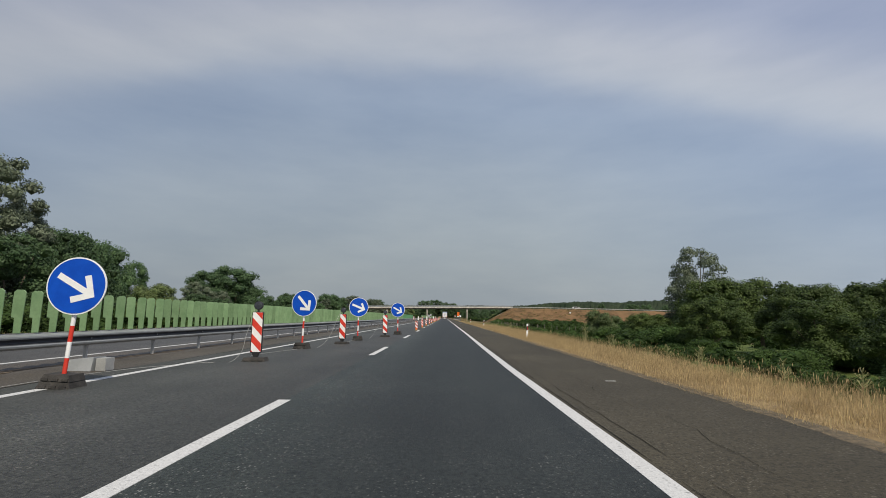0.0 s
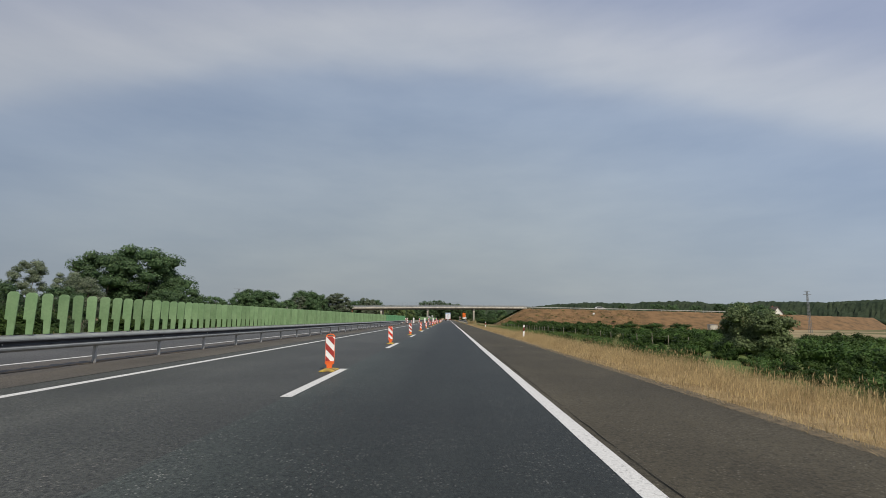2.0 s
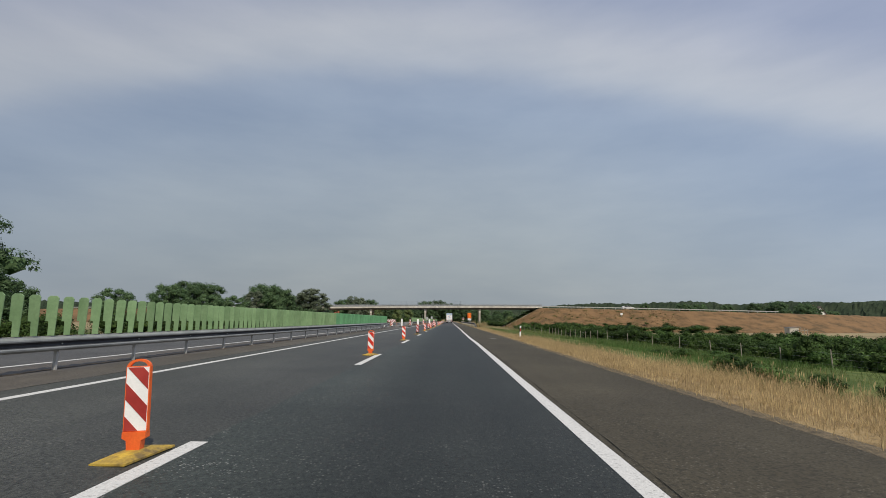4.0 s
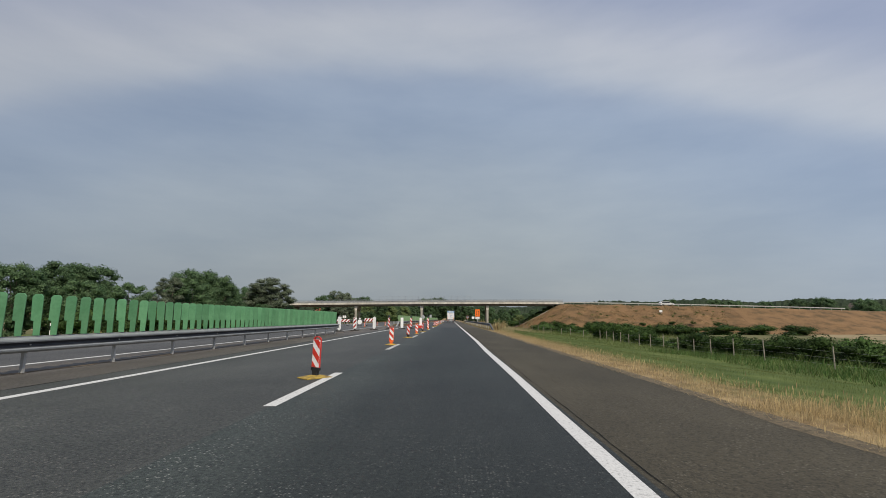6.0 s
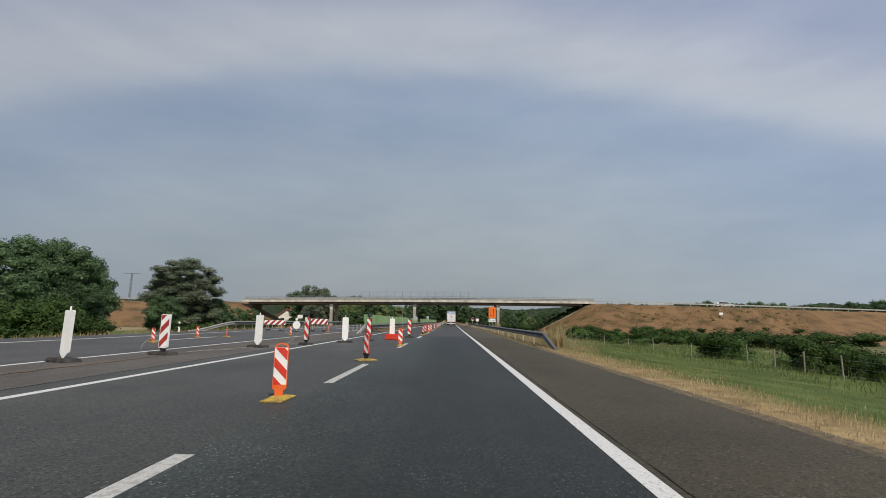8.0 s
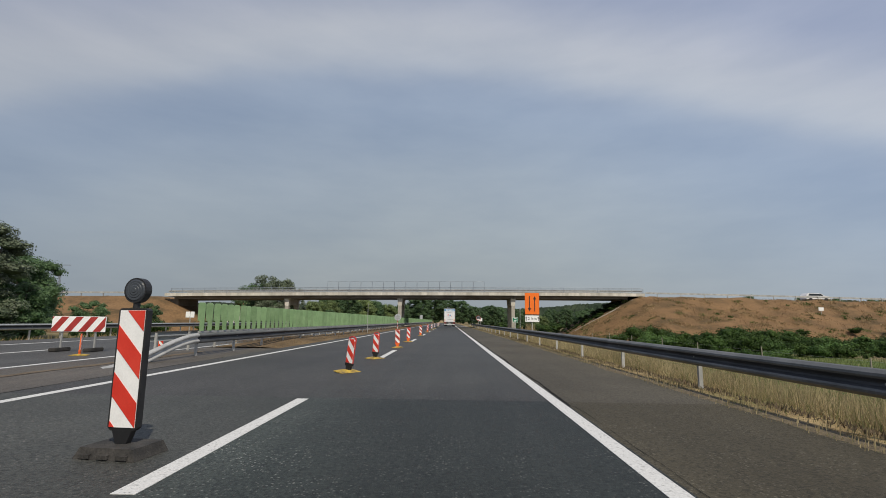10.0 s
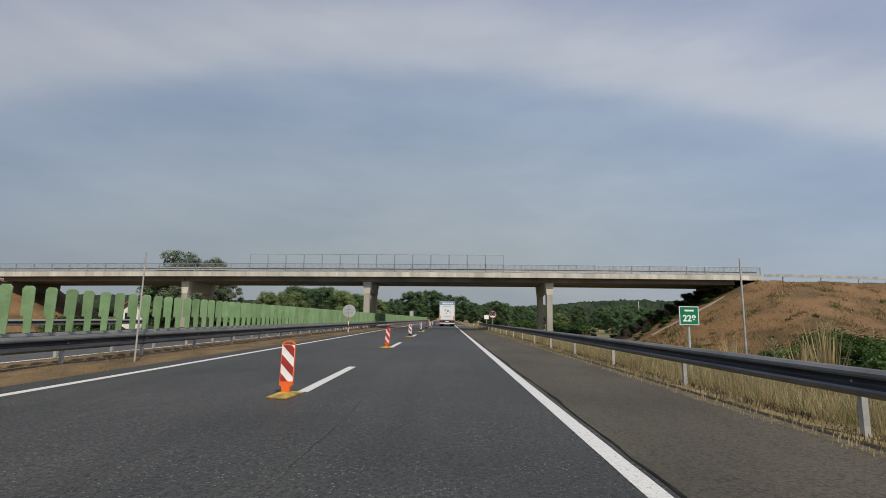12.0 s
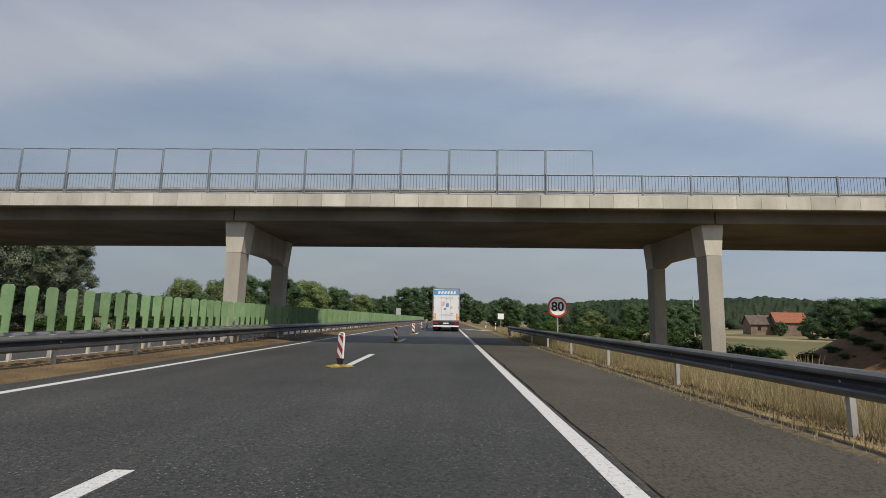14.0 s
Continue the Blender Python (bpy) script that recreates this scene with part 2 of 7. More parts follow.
M["leaf_hedge"] = material("hedge_leaves", (0.034, 0.058, 0.015), (0.105, 0.150, 0.042), scale=0.5, rough=0.6, island=0.42, each=0.15, fine=0, thin=0.2, spec=0.22)
M["leaf_silver"] = material("dusty_leaves", (0.085, 0.125, 0.05), (0.18, 0.225, 0.10), scale=0.9, rough=0.6, island=0.42, fine=0, thin=0.28, spec=0.22)
M["bank_straw"] = material("bank_grass_blades", (0.15, 0.096, 0.048), (0.25, 0.165, 0.088), scale=0.5, rough=0.9, island=0.3, fine=0)
M["woods"] = material("far_woods", (0.022, 0.034, 0.022), (0.042, 0.056, 0.034), scale=0.05, rough=0.95, spec=0.05, island=0.25, bscale=0.6, fine=0.25)
M["weed"] = material("pale_weed", (0.24, 0.25, 0.11), (0.40, 0.38, 0.19), scale=3, rough=0.8, fine=0, thin=0.2)
M["bark"] = material("bark", (0.10, 0.08, 0.06), (0.18, 0.15, 0.12), scale=4, rough=0.9, bump=0.8, bscale=25)
M["galv"] = material("galvanised_steel", (0.25, 0.265, 0.265), (0.36, 0.375, 0.375), scale=1.3, rough=0.5, metal=0.3, bscale=30, fine=0.08, each=0.06)
M["steel_dark"] = material("grey_painted_steel", (0.13, 0.14, 0.15), (0.22, 0.23, 0.24), scale=2, rough=0.6, metal=0.2, fine=0.1)
M["rail_grey"] = material("blue_grey_paint", (0.19, 0.215, 0.25), (0.29, 0.32, 0.36), scale=2, rough=0.5, metal=0.25, fine=0.1, each=0.08)
M["galv_dull"] = material("weathered_zinc", (0.36, 0.36, 0.35), (0.52, 0.52, 0.50), scale=2, rough=0.6, metal=0.35, fine=0.1, each=0.08)
# near-black rail tone: road film plus the groove's shade, both put into the colour
M["rail_dark"] = material("grimed_shaded_steel", (0.026, 0.029, 0.034), (0.060, 0.064, 0.072), scale=0.9, rough=0.6, metal=0.15, fine=0.14)
M["rail_mid"] = material("dusty_steel", (0.105, 0.108, 0.108), (0.175, 0.178, 0.178), scale=1.1, rough=0.55, metal=0.25, bscale=24, fine=0.12, each=0.06)
M["slat"] = material("green_plastic", (0.15, 0.25, 0.122), (0.205, 0.315, 0.165), scale=2.2, rough=0.65, fine=0.10, bscale=18, each=0.14, spec=0.3)
M["slat2"] = material("darker_green_plastic", (0.085, 0.235, 0.115), (0.12, 0.29, 0.15), scale=2.2, rough=0.65, fine=0.10, bscale=18, each=0.14, spec=0.3)
M["concrete"] = material("bridge_concrete", (0.2992, 0.2772, 0.2376), (0.4224, 0.396, 0.3476), scale=0.7, rough=0.85, bump=0.35, bscale=22, stretch=(1, 1, 0.35), fine=0.12)
M["concrete_pale"] = material("pale_concrete", (0.44, 0.412, 0.356), (0.624, 0.592, 0.528), scale=0.9, rough=0.85, bump=0.35, bscale=25, stretch=(1, 1, 0.3), fine=0.12, each=0.14)
# darker than the other concrete: shade of soffit and abutments is in the colour
M["concrete_dark"] = material("shaded_concrete", (0.12, 0.100, 0.080), (0.21, 0.18, 0.15), scale=0.5, rough=0.9, bump=0.35, bscale=20, stretch=(0.6, 1, 0.5), fine=0.12)
M["red"] = material("red_sheeting", (0.62, 0.035, 0.02), (0.70, 0.06, 0.035), rough=0.4, fine=0.05)
M["white"] = material("white_sheeting", (0.84, 0.84, 0.83), (0.92, 0.92, 0.91), scale=6, rough=0.4, fine=0.05)
M["darkred"] = material("dark_red_sheeting", (0.32, 0.03, 0.025), (0.42, 0.05, 0.04), rough=0.45, fine=0.06)
M["blue"] = material("blue_sheeting", (0.002, 0.065, 0.46), (0.004, 0.085, 0.54), rough=0.5, scale=4, fine=0.05, spec=0.25)
M["orange"] = material("orange_plastic", (0.72, 0.11, 0.022), (0.84, 0.16, 0.03), scale=4, rough=0.5, fine=0.08)
M["orange_sign"] = material("orange_sheeting", (0.90, 0.17, 0.012), (0.95, 0.20, 0.02), rough=0.45, fine=0.03)
M["red_rim"] = material("red_plastic", (0.50, 0.035, 0.03), (0.62, 0.06, 0.05), scale=4, rough=0.5, fine=0.08)
M["yellow"] = material("yellow_rubber_base", (0.16, 0.115, 0.045), (0.54, 0.37, 0.05), scale=7, rough=0.7, bump=0.4, bscale=40, fine=0.2)
M["rubber"] = material("recycled_rubber", (0.022, 0.021, 0.020), (0.06, 0.055, 0.05), scale=6, rough=0.9, bump=0.8, bscale=60, fine=0.25)
M["black"] = material("black_plastic", (0.012, 0.012, 0.013), (0.025, 0.025, 0.026), rough=0.5, fine=0.1)
M["grey_sign"] = material("bare_aluminium_sign_back", (0.46, 0.48, 0.49), (0.58, 0.60, 0.61), rough=0.45, metal=0.4, fine=0.06)
M["green_sign"] = material("green_sheeting", (0.0, 0.17, 0.085), (0.0, 0.20, 0.10), rough=0.4, fine=0.04)
M["truck_white"] = material("trailer_paint", (0.74, 0.75, 0.78), (0.84, 0.85, 0.87), scale=1.2, rough=0.35, fine=0.05)
M["truck_grey"] = material("trailer_frame_metal", (0.22, 0.23, 0.25), (0.34, 0.35, 0.37), rough=0.45, metal=0.5)
M["truck_blue"] = material("trailer_blue_panel", (0.12, 0.30, 0.55), (0.19, 0.38, 0.62), scale=1.5, rough=0.4)
M["pink"] = material("faded_red_print", (0.75, 0.42, 0.42), (0.82, 0.55, 0.55), rough=0.4)
M["navy"] = material("navy_print", (0.05, 0.08, 0.17), (0.08, 0.12, 0.22), rough=0.4)
M["amber"] = material("amber_reflector", (0.85, 0.33, 0.03), (0.95, 0.42, 0.05), rough=0.3)
M["lamp_smoke"] = material("smoked_lens", (0.035, 0.04, 0.048), (0.07, 0.078, 0.09), rough=0.25)
M["lamp_red"] = material("red_lamp", (0.35, 0.01, 0.01), (0.5, 0.02, 0.02), rough=0.2)
M["tyre"] = material("tyre", (0.02, 0.02, 0.02), (0.04, 0.04, 0.04), rough=0.85)
M["glass"] = material("car_glass", (0.02, 0.025, 0.03), (0.03, 0.035, 0.04), rough=0.08)
M["car_white"] = material("car_paint", (0.72, 0.72, 0.72), (0.78, 0.78, 0.78), rough=0.25)
M["wall"] = material("house_render", (0.72, 0.70, 0.64), (0.82, 0.80, 0.75), scale=0.6, rough=0.9)
M["tile"] = material("clay_roof", (0.24, 0.085, 0.045), (0.34, 0.13, 0.075), scale=0.8, rough=0.85, stretch=(1, 1, 4))
M["wall_old"] = material("old_plaster", (0.17, 0.12, 0.085), (0.27, 0.20, 0.15), scale=0.8, rough=0.9)
M["tile_dark"] = material("grey_roof", (0.085, 0.066, 0.055), (0.14, 0.11, 0.09), scale=0.8, rough=0.85)
M["wood"] = material("grey_wood_post", (0.24, 0.21, 0.17), (0.38, 0.34, 0.28), scale=5, rough=0.9)
M["cable"] = material("white_cable", (0.38, 0.38, 0.36), (0.52, 0.52, 0.49), rough=0.6)
M["soil"] = material("bare_soil", (0.09, 0.068, 0.045), (0.17, 0.13, 0.085), scale=1.2, rough=0.95, bump=0.8, bscale=20, fine=0.2)
M["soil_tan"] = material("strawy_soil", (0.075, 0.060, 0.038), (0.17, 0.132, 0.080), scale=9, rough=0.95, bump=1.0, bscale=60, fine=0.4)
M["scorched"] = material("scorched_turf", (0.070, 0.045, 0.020), (0.185, 0.122, 0.055), scale=1.3, rough=0.95, bump=1.0, bscale=26, fine=0.35, stretch=(1, 0.35, 1))
M["slope"] = material("dry_slope", (0.085, 0.056, 0.024), (0.198, 0.116, 0.052), scale=0.32, rough=0.95, bump=1.0, bscale=4, fine=0.22, c3=(0.165, 0.096, 0.043), stretch=(0.6, 1, 1.8))


def ground_material():
    """Dry straw beside the road, meadow green past it, tilled and mown fields far out, all with ragged borders."""
    m = bpy.data.materials.new("open_ground")
    m.use_nodes = True
    n, l = m.node_tree.nodes, m.node_tree.links
    bsdf = n["Principled BSDF"]
    bsdf.inputs["Roughness"].default_value = 0.95
    bsdf.inputs["Specular IOR Level"].default_value = 0.2
    geo = n.new("ShaderNodeNewGeometry")
    xyz = n.new("ShaderNodeSeparateXYZ")
    l.new(geo.outputs["Position"], xyz.inputs[0])

    def noise_tex(scale, detail=5):
        t = n.new("ShaderNodeTexNoise")
        t.inputs["Scale"].default_value, t.inputs["Detail"].default_value = scale, detail
        l.new(geo.outputs["Position"], t.inputs["Vector"])
        return t.outputs[0]

    def ramp2(fac, a, b, lo=0.35, hi=0.65):
        r = n.new("ShaderNodeValToRGB")
        r.color_ramp.elements[0].position, r.color_ramp.elements[1].position = lo, hi
        r.color_ramp.elements[0].color, r.color_ramp.elements[1].color = (*a, 1), (*b, 1)
        l.new(fac, r.inputs[0])
        return r.outputs[0]

    def math2(op, a, b):
        q = n.new("ShaderNodeMath")
        q.operation = op
        for k, s in ((0, a), (1, b)):
            if isinstance(s, (int, float)):
                q.inputs[k].default_value = s
            else:
                l.new(s, q.inputs[k])
        return q.outputs[0]

    def step(value, lo, hi):
        r = n.new("ShaderNodeMapRange")
        r.inputs["From Min"].default_value, r.inputs["From Max"].default_value = lo, hi
        l.new(value, r.inputs["Value"])
        return r.outputs[0]

    def mix(fac, a, b):
        q = n.new("ShaderNodeMixRGB")
        l.new(fac, q.inputs[0])
        l.new(a, q.inputs[1])
        l.new(b, q.inputs[2])
        return q.outputs[0]

    straw = ramp2(noise_tex(1.7), (0.20, 0.14, 0.07), (0.35, 0.26, 0.135))
    meadow = ramp2(noise_tex(0.5), (0.060, 0.092, 0.021), (0.122, 0.154, 0.044))
    parched = ramp2(noise_tex(0.4), (0.10, 0.088, 0.04), (0.23, 0.18, 0.095))
    meadow = mix(step(math2("ADD", xyz.outputs[1], math2("MULTIPLY", noise_tex(0.15), 30.0)), 228, 248), meadow, parched)
    tilled = ramp2(noise_tex(0.03), (0.22, 0.175, 0.10), (0.32, 0.26, 0.15))
    crop = ramp2(noise_tex(0.05), (0.10, 0.105, 0.045), (0.17, 0.155, 0.075))
    away = math2("ABSOLUTE", math2("ADD", xyz.outputs[0], 8.4), 0.0)
    ragged = math2("ADD", math2("ADD", away, math2("MULTIPLY", noise_tex(0.6), 3.0)), math2("ADD", math2("MULTIPLY", step(xyz.outputs[1], 92, 104), 2.3), math2("MULTIPLY", step(xyz.outputs[1], 150, 162), 0.4)))
    near = mix(step(ragged, 16.8, 18.6), straw, meadow)
    bands = n.new("ShaderNodeTexNoise")
    bands.inputs["Scale"].default_value = 0.012
    l.new(geo.outputs["Position"], bands.inputs["Vector"])
    fields = mix(step(bands.outputs[0], 0.49, 0.51), crop, tilled)
    colour = mix(step(ragged, 50, 55), near, fields)
    l.new(colour, bsdf.inputs["Base Color"])
    b = n.new("ShaderNodeBump")
    b.inputs["Strength"].default_value, b.inputs["Distance"].default_value = 0.9, 0.08
    l.new(noise_tex(7.0), b.inputs["Height"])
    l.new(b.outputs[0], bsdf.inputs["Normal"])
    return m


M["ground"] = ground_material()


# ---- building blocks ----
def mesh_of(bm, name):
    bmesh.ops.recalc_face_normals(bm, faces=bm.faces)
    me = bpy.data.meshes.new(name)
    bm.to_mesh(me)
    bm.free()
    return me


def part(name, bm, mat, parent=None, label="", smooth=False, loc=None):
    """Links a bmesh (or a mesh) as one mesh object, under a thing or a part."""
    me = mesh_of(bm, name) if isinstance(bm, bmesh.types.BMesh) else bm
    if not me.materials:
        me.materials.append(M[mat])
    if smooth:
        me.polygons.foreach_set("use_smooth", [True] * len(me.polygons))
    ob = new(name, me)
    if parent:
        ob.parent = parent
    if loc:
        ob.location = loc
    return tagged(ob, label)


def thing(name, label, category, at=(0, 0, 0), group="", kind=""):
    ob = new(name)
    ob.location = at
    ob.empty_display_size = 0.2
    return tagged(ob, label, category, group, kind)


def box(bm, x0, x1, y0, y1, z0, z1, bevel=0.0):
    v = [bm.verts.new((x, y, z)) for x in (x0, x1) for y in (y0, y1) for z in (z0, z1)]
    faces = [bm.faces.new([v[i] for i in f]) for f in ((0, 1, 3, 2), (4, 6, 7, 5), (0, 4, 5, 1), (2, 3, 7, 6), (0, 2, 6, 4), (1, 5, 7, 3))]
    if bevel:
        edges = list({e for f in faces for e in f.edges})
        bmesh.ops.bevel(bm, geom=edges, offset=bevel, segments=2, affect="EDGES")
    return v


def tube(bm, a, b, r0, r1=None, seg=8, caps=True):
    a, b = Vector(a), Vector(b)
    r1 = r0 if r1 is None else r1
    q = (b - a).to_track_quat("Z", "Y")
    rings = []
    for p, r in ((a, r0), (b, r1)):
        rings.append([bm.verts.new(p + q @ Vector((r * math.cos(k * math.tau / seg), r * math.sin(k * math.tau / seg), 0))) for k in range(seg)])
    for k in range(seg):
        bm.faces.new((rings[0][k], rings[0][(k + 1) % seg], rings[1][(k + 1) % seg], rings[1][k]))
    if caps:
        bm.faces.new(rings[0][::-1])
        bm.faces.new(rings[1])


def prism(bm, poly, y0, y1):
    """A polygon in x, z carried from y0 to y1."""
    f = [bm.verts.new((x, y0, z)) for x, z in poly]
    b = [bm.verts.new((x, y1, z)) for x, z in poly]
    bm.faces.new(f)
    bm.faces.new(b[::-1])
    for k in range(len(poly)):
        j = (k + 1) % len(poly)
        bm.faces.new((f[k], b[k], b[j], f[j]))


def clip(poly, keep):
    out = []
    for k, p in enumerate(poly):
        q = poly[k - 1]
        dp, dq = keep(p), keep(q)
        if (dp >= 0) != (dq >= 0):
            s = dq / (dq - dp)
            out.append((q[0] + s * (p[0] - q[0]), q[1] + s * (p[1] - q[1])))
        if dp >= 0:
            out.append(p)
    return out


def stripes(w, z0, z1, band, slope, first):
    """The slanted bands of a warning board, cut to its rectangle."""
    res, c = [], first
    rect = [(-w / 2, z0), (w / 2, z0), (w / 2, z1), (-w / 2, z1)]
    while c > z0 - abs(slope) * w - band:
        p = clip(rect, lambda q: c - (q[1] - slope * q[0]))
        p = clip(p, lambda q: (q[1] - slope * q[0]) - (c - band)) if len(p) > 2 else p
        if len(p) > 2:
            res.append(p)
        c -= 2 * band
    return res


def round_poly(r, seg=32, cx=0.0, cz=0.0):
    return [(cx + r * math.cos(k * math.tau / seg), cz + r * math.sin(k * math.tau / seg)) for k in range(seg)]


def sheet(name, x0, x1, y0, y1, z, mat, parent=None, thick=0.1, label="", kind="structure", category=""):
    bm = bmesh.new()
    box(bm, x0, x1, y0, y1, z - thick, z)
    ob = part(name, bm, mat, parent, label)
    return tagged(ob, kind=kind, category=category) if not parent else ob


# ---- ground ----
def lerp(x, table):
    if x <= table[0][0]:
        return table[0][1]
    for (a, va), (b, vb) in zip(table, table[1:]):
        if x <= b:
            return va + (vb - va) * (x - a) / (b - a)
    return table[-1][1]


PROFILE = [(-900, 10), (-400, 3), (-120, -1.2), (-45, -1.4), (-32, -1.3), (-25, -0.55), (-21.6, -0.1), (-20.6, -0.06), (3.86, -0.06), (3.94, -0.012), (4.06, -0.006), (4.3, 0.004), (4.8, 0.0), (5.6, -0.05), (7.5, -0.30),
           (10, -0.60), (15, -1.08), (20, -1.33), (30, -1.85), (120, -2.2), (300, -1.5), (600, 3), (900, 9)]


def ground_z(x, y):
    z = lerp(x, PROFILE)
    off = max(0.0, min(1.0, (abs(x + 8.4) - 13.5) / 6))
    return z + off * 0.22 * noise.noise((x * 0.11, y * 0.11, 2.0)) + off * 0.06 * noise.noise((x * 0.7, y * 0.7, 5.0)) + max(0, y - 500) * 0.008


xs = [-2600, -1600, -900, -600, -400, -250, -160, -110, -80, -60, -50] + [-45 + i for i in range(24)] + [-20.6, -14, -8, -2, 3.86, 3.94, 4.06] + [4.3 + 0.45 * i for i in range(30)] + [18 + i * 1.5 for i in range(20)] + [50, 60, 75, 95, 120, 160, 220, 300, 400, 600, 900, 1600, 2600]
ys = [-900, -300, -100, -40] + [-20 + i * 2.5 for i in range(150)] + [360, 380, 410, 450, 500, 600, 750, 900, 1300, 1900, 2800]
verts = [(x, y, ground_z(x, y)) for y in ys for x in xs]
nx = len(xs)
faces = [(j * nx + i, j * nx + i + 1, (j + 1) * nx + i + 1, (j + 1) * nx + i) for j in range(len(ys) - 1) for i in range(nx - 1)]
me = bpy.data.meshes.new("ground")
me.from_pydata(verts, [], faces)
me.materials.append(M["ground"])
ground = tagged(new("ground", me), "dry verge, green meadow and mown fields", "ground", kind="structure")
me.polygons.foreach_set("use_smooth", [True] * len(me.polygons))

# ---- carriageways ----
ROAD0, ROAD1 = -60.0, 470.0
XR, XD, XL = 1.44, -2.31, -6.25
for y0, y1, end in ((ROAD0, 178.4, ""), (178.4, ROAD1, "_b")):
    sheet("road", -6.95, -2.31, y0, y1, 0.0, "lane_left" + end, label="grey asphalt of the coned-off lane", category="road")
    sheet("road", -2.31, 1.585, y0, y1, 0.0, "lane" + end, label="dark worn asphalt of the open lane", category="road")
    # the shoulder crumbles along its outer edge
    bm = bmesh.new()
    last, y = None, y0
    while y < y1 + 0.1:
        yy = min(y, y1)
        edge = 4.07 + 0.055 * noise.noise((yy * 0.9, 1.0, 0.0)) + 0.05 * noise.noise((yy * 3.3, 4.0, 0.0))
        row = [bm.verts.new((x, yy, z)) for x, z in ((1.585, -0.103), (1.585, -0.003), (edge, -0.003), (edge + 0.01, -0.103))]
        if last:
            for k in range(4):
                bm.faces.new((last[k], last[(k + 1) % 4], row[(k + 1) % 4], row[k]))
        last = row
        y += 0.2 if 10 < y < 300 else 4.0
    tagged(part("shoulder", bm, "shoulder" + end, None, "brownish grey asphalt hard shoulder"), kind="structure", category="road")
sheet("median", -9.9, -6.95, ROAD0, 190.5, -0.004, "median_pave", label="brown-grey paved strip between the carriageways", category="road")
bm = bmesh.new()
last = None
MOUND = [(-9.9, -0.03), (-9.6, 0.12), (-9.0, 0.24), (-8.2, 0.22), (-7.6, 0.13), (-7.1, 0.03), (-6.95, -0.02)]
y = 190.5
while y <= 430:
    k = min(1.0, max(0.15, (y - 190) / 5)) * lerp(y, [(198, 1.0), (204, 0.42)])
    row = [bm.verts.new((x, y, z * k + (0.035 * noise.noise((x * 1.5, y * 0.8, 1.0)) if -9.8 < x < -7.0 else 0))) for x, z in MOUND]
    if last:
        for i in range(len(MOUND) - 1):
            bm.faces.new((last[i], last[i + 1], row[i + 1], row[i]))
    last = row
    y += 0.8
tagged(part("median_verge", bm, "scorched", None, "scorched brown grass mound between the carriageways", smooth=True), kind="structure", category="verge")
sheet("road_opposite", -20.7, -9.9, ROAD0, ROAD1, -0.008, "opposite", label="lighter grey asphalt of the opposite carriageway", category="road")


def seam_line(name, x, y0, y1, w, wander, z, mat, step, label):
    bm = bmesh.new()
    last = None
    y = y0
    while y <= y1:
        dx = wander * noise.noise((y * 0.45, x, 0.3)) + 0.5 * wander * noise.noise((y * 2.1, x, 9.1))
        ww = w * max(0.08, 0.75 + 0.9 * noise.noise((y * 0.8, x, 4.4)) + 0.5 * noise.noise((y * 4.1, x, 2.4)))
        row = [bm.verts.new((x + dx + s * ww / 2, y, z)) for s in (-1, 1)]
        if last:
            bm.faces.new((last[0], last[1], row[1], row[0]))
        last = row
        y += step
    return tagged(part(name, bm, mat, None, label), kind="structure", category="road")


seam_line("seam", 1.665, ROAD0, 178, 0.012, 0.025, 0.003, "seam", 0.1, "black open joint along the shoulder")
seam_line("seam", 1.612, 178, 430, 0.044, 0.05, 0.003, "seam", 0.16, "black open joint along the shoulder")
seam_line("seam", 1.86, 20, 34, 0.009, 0.06, 0.003, "hairline", 0.15, "thin dark joint in the shoulder asphalt")
seam_line("crack", 2.45, 22, 40, 0.006, 0.25, 0.0035, "hairline", 0.25, "fine wandering crack in the shoulder asphalt")
seam_line("crack", 2.2, 120, 128, 0.006, 0.25, 0.0035, "hairline", 0.25, "fine wandering crack in the shoulder asphalt")
seam_line("crack", -6.92, 8, 186, 0.03, 0.03, 0.0035, "seam", 0.4, "dark crack between lane and median strip")
seam_line("crack", -1.25, 192, 210, 0.004, 0.08, 0.004, "seam", 0.3, "dark sealed crack inside the lane")
seam_line("soil_strip", -8.72, 8, 188, 0.30, 0.14, 0.005, "soil", 0.2, "dirt and crumbs under the median guardrail")

bm = bmesh.new()
vs = [bm.verts.new(p) for p in ((1.75, 292.2, 0.004), (4.35, 285.2, 0.004), (4.6, 286.6, 0.004), (1.85, 293.9, 0.004))]
bm.faces.new(vs)
tagged(part("exit_line", bm, "paint", None, "broad white line at the exit gore"), kind="structure", category="road marking")
marks = thing("lane_marking", "white painted lane lines, scuffed by tyres", "road marking", kind="structure")


def line(name, x, w, y0, y1, mat="paint", z=0.004):
    bm = bmesh.new()
    box(bm, x - w / 2, x + w / 2, y0, y1, z - 0.006, z)
    return part(name, bm, mat, marks)




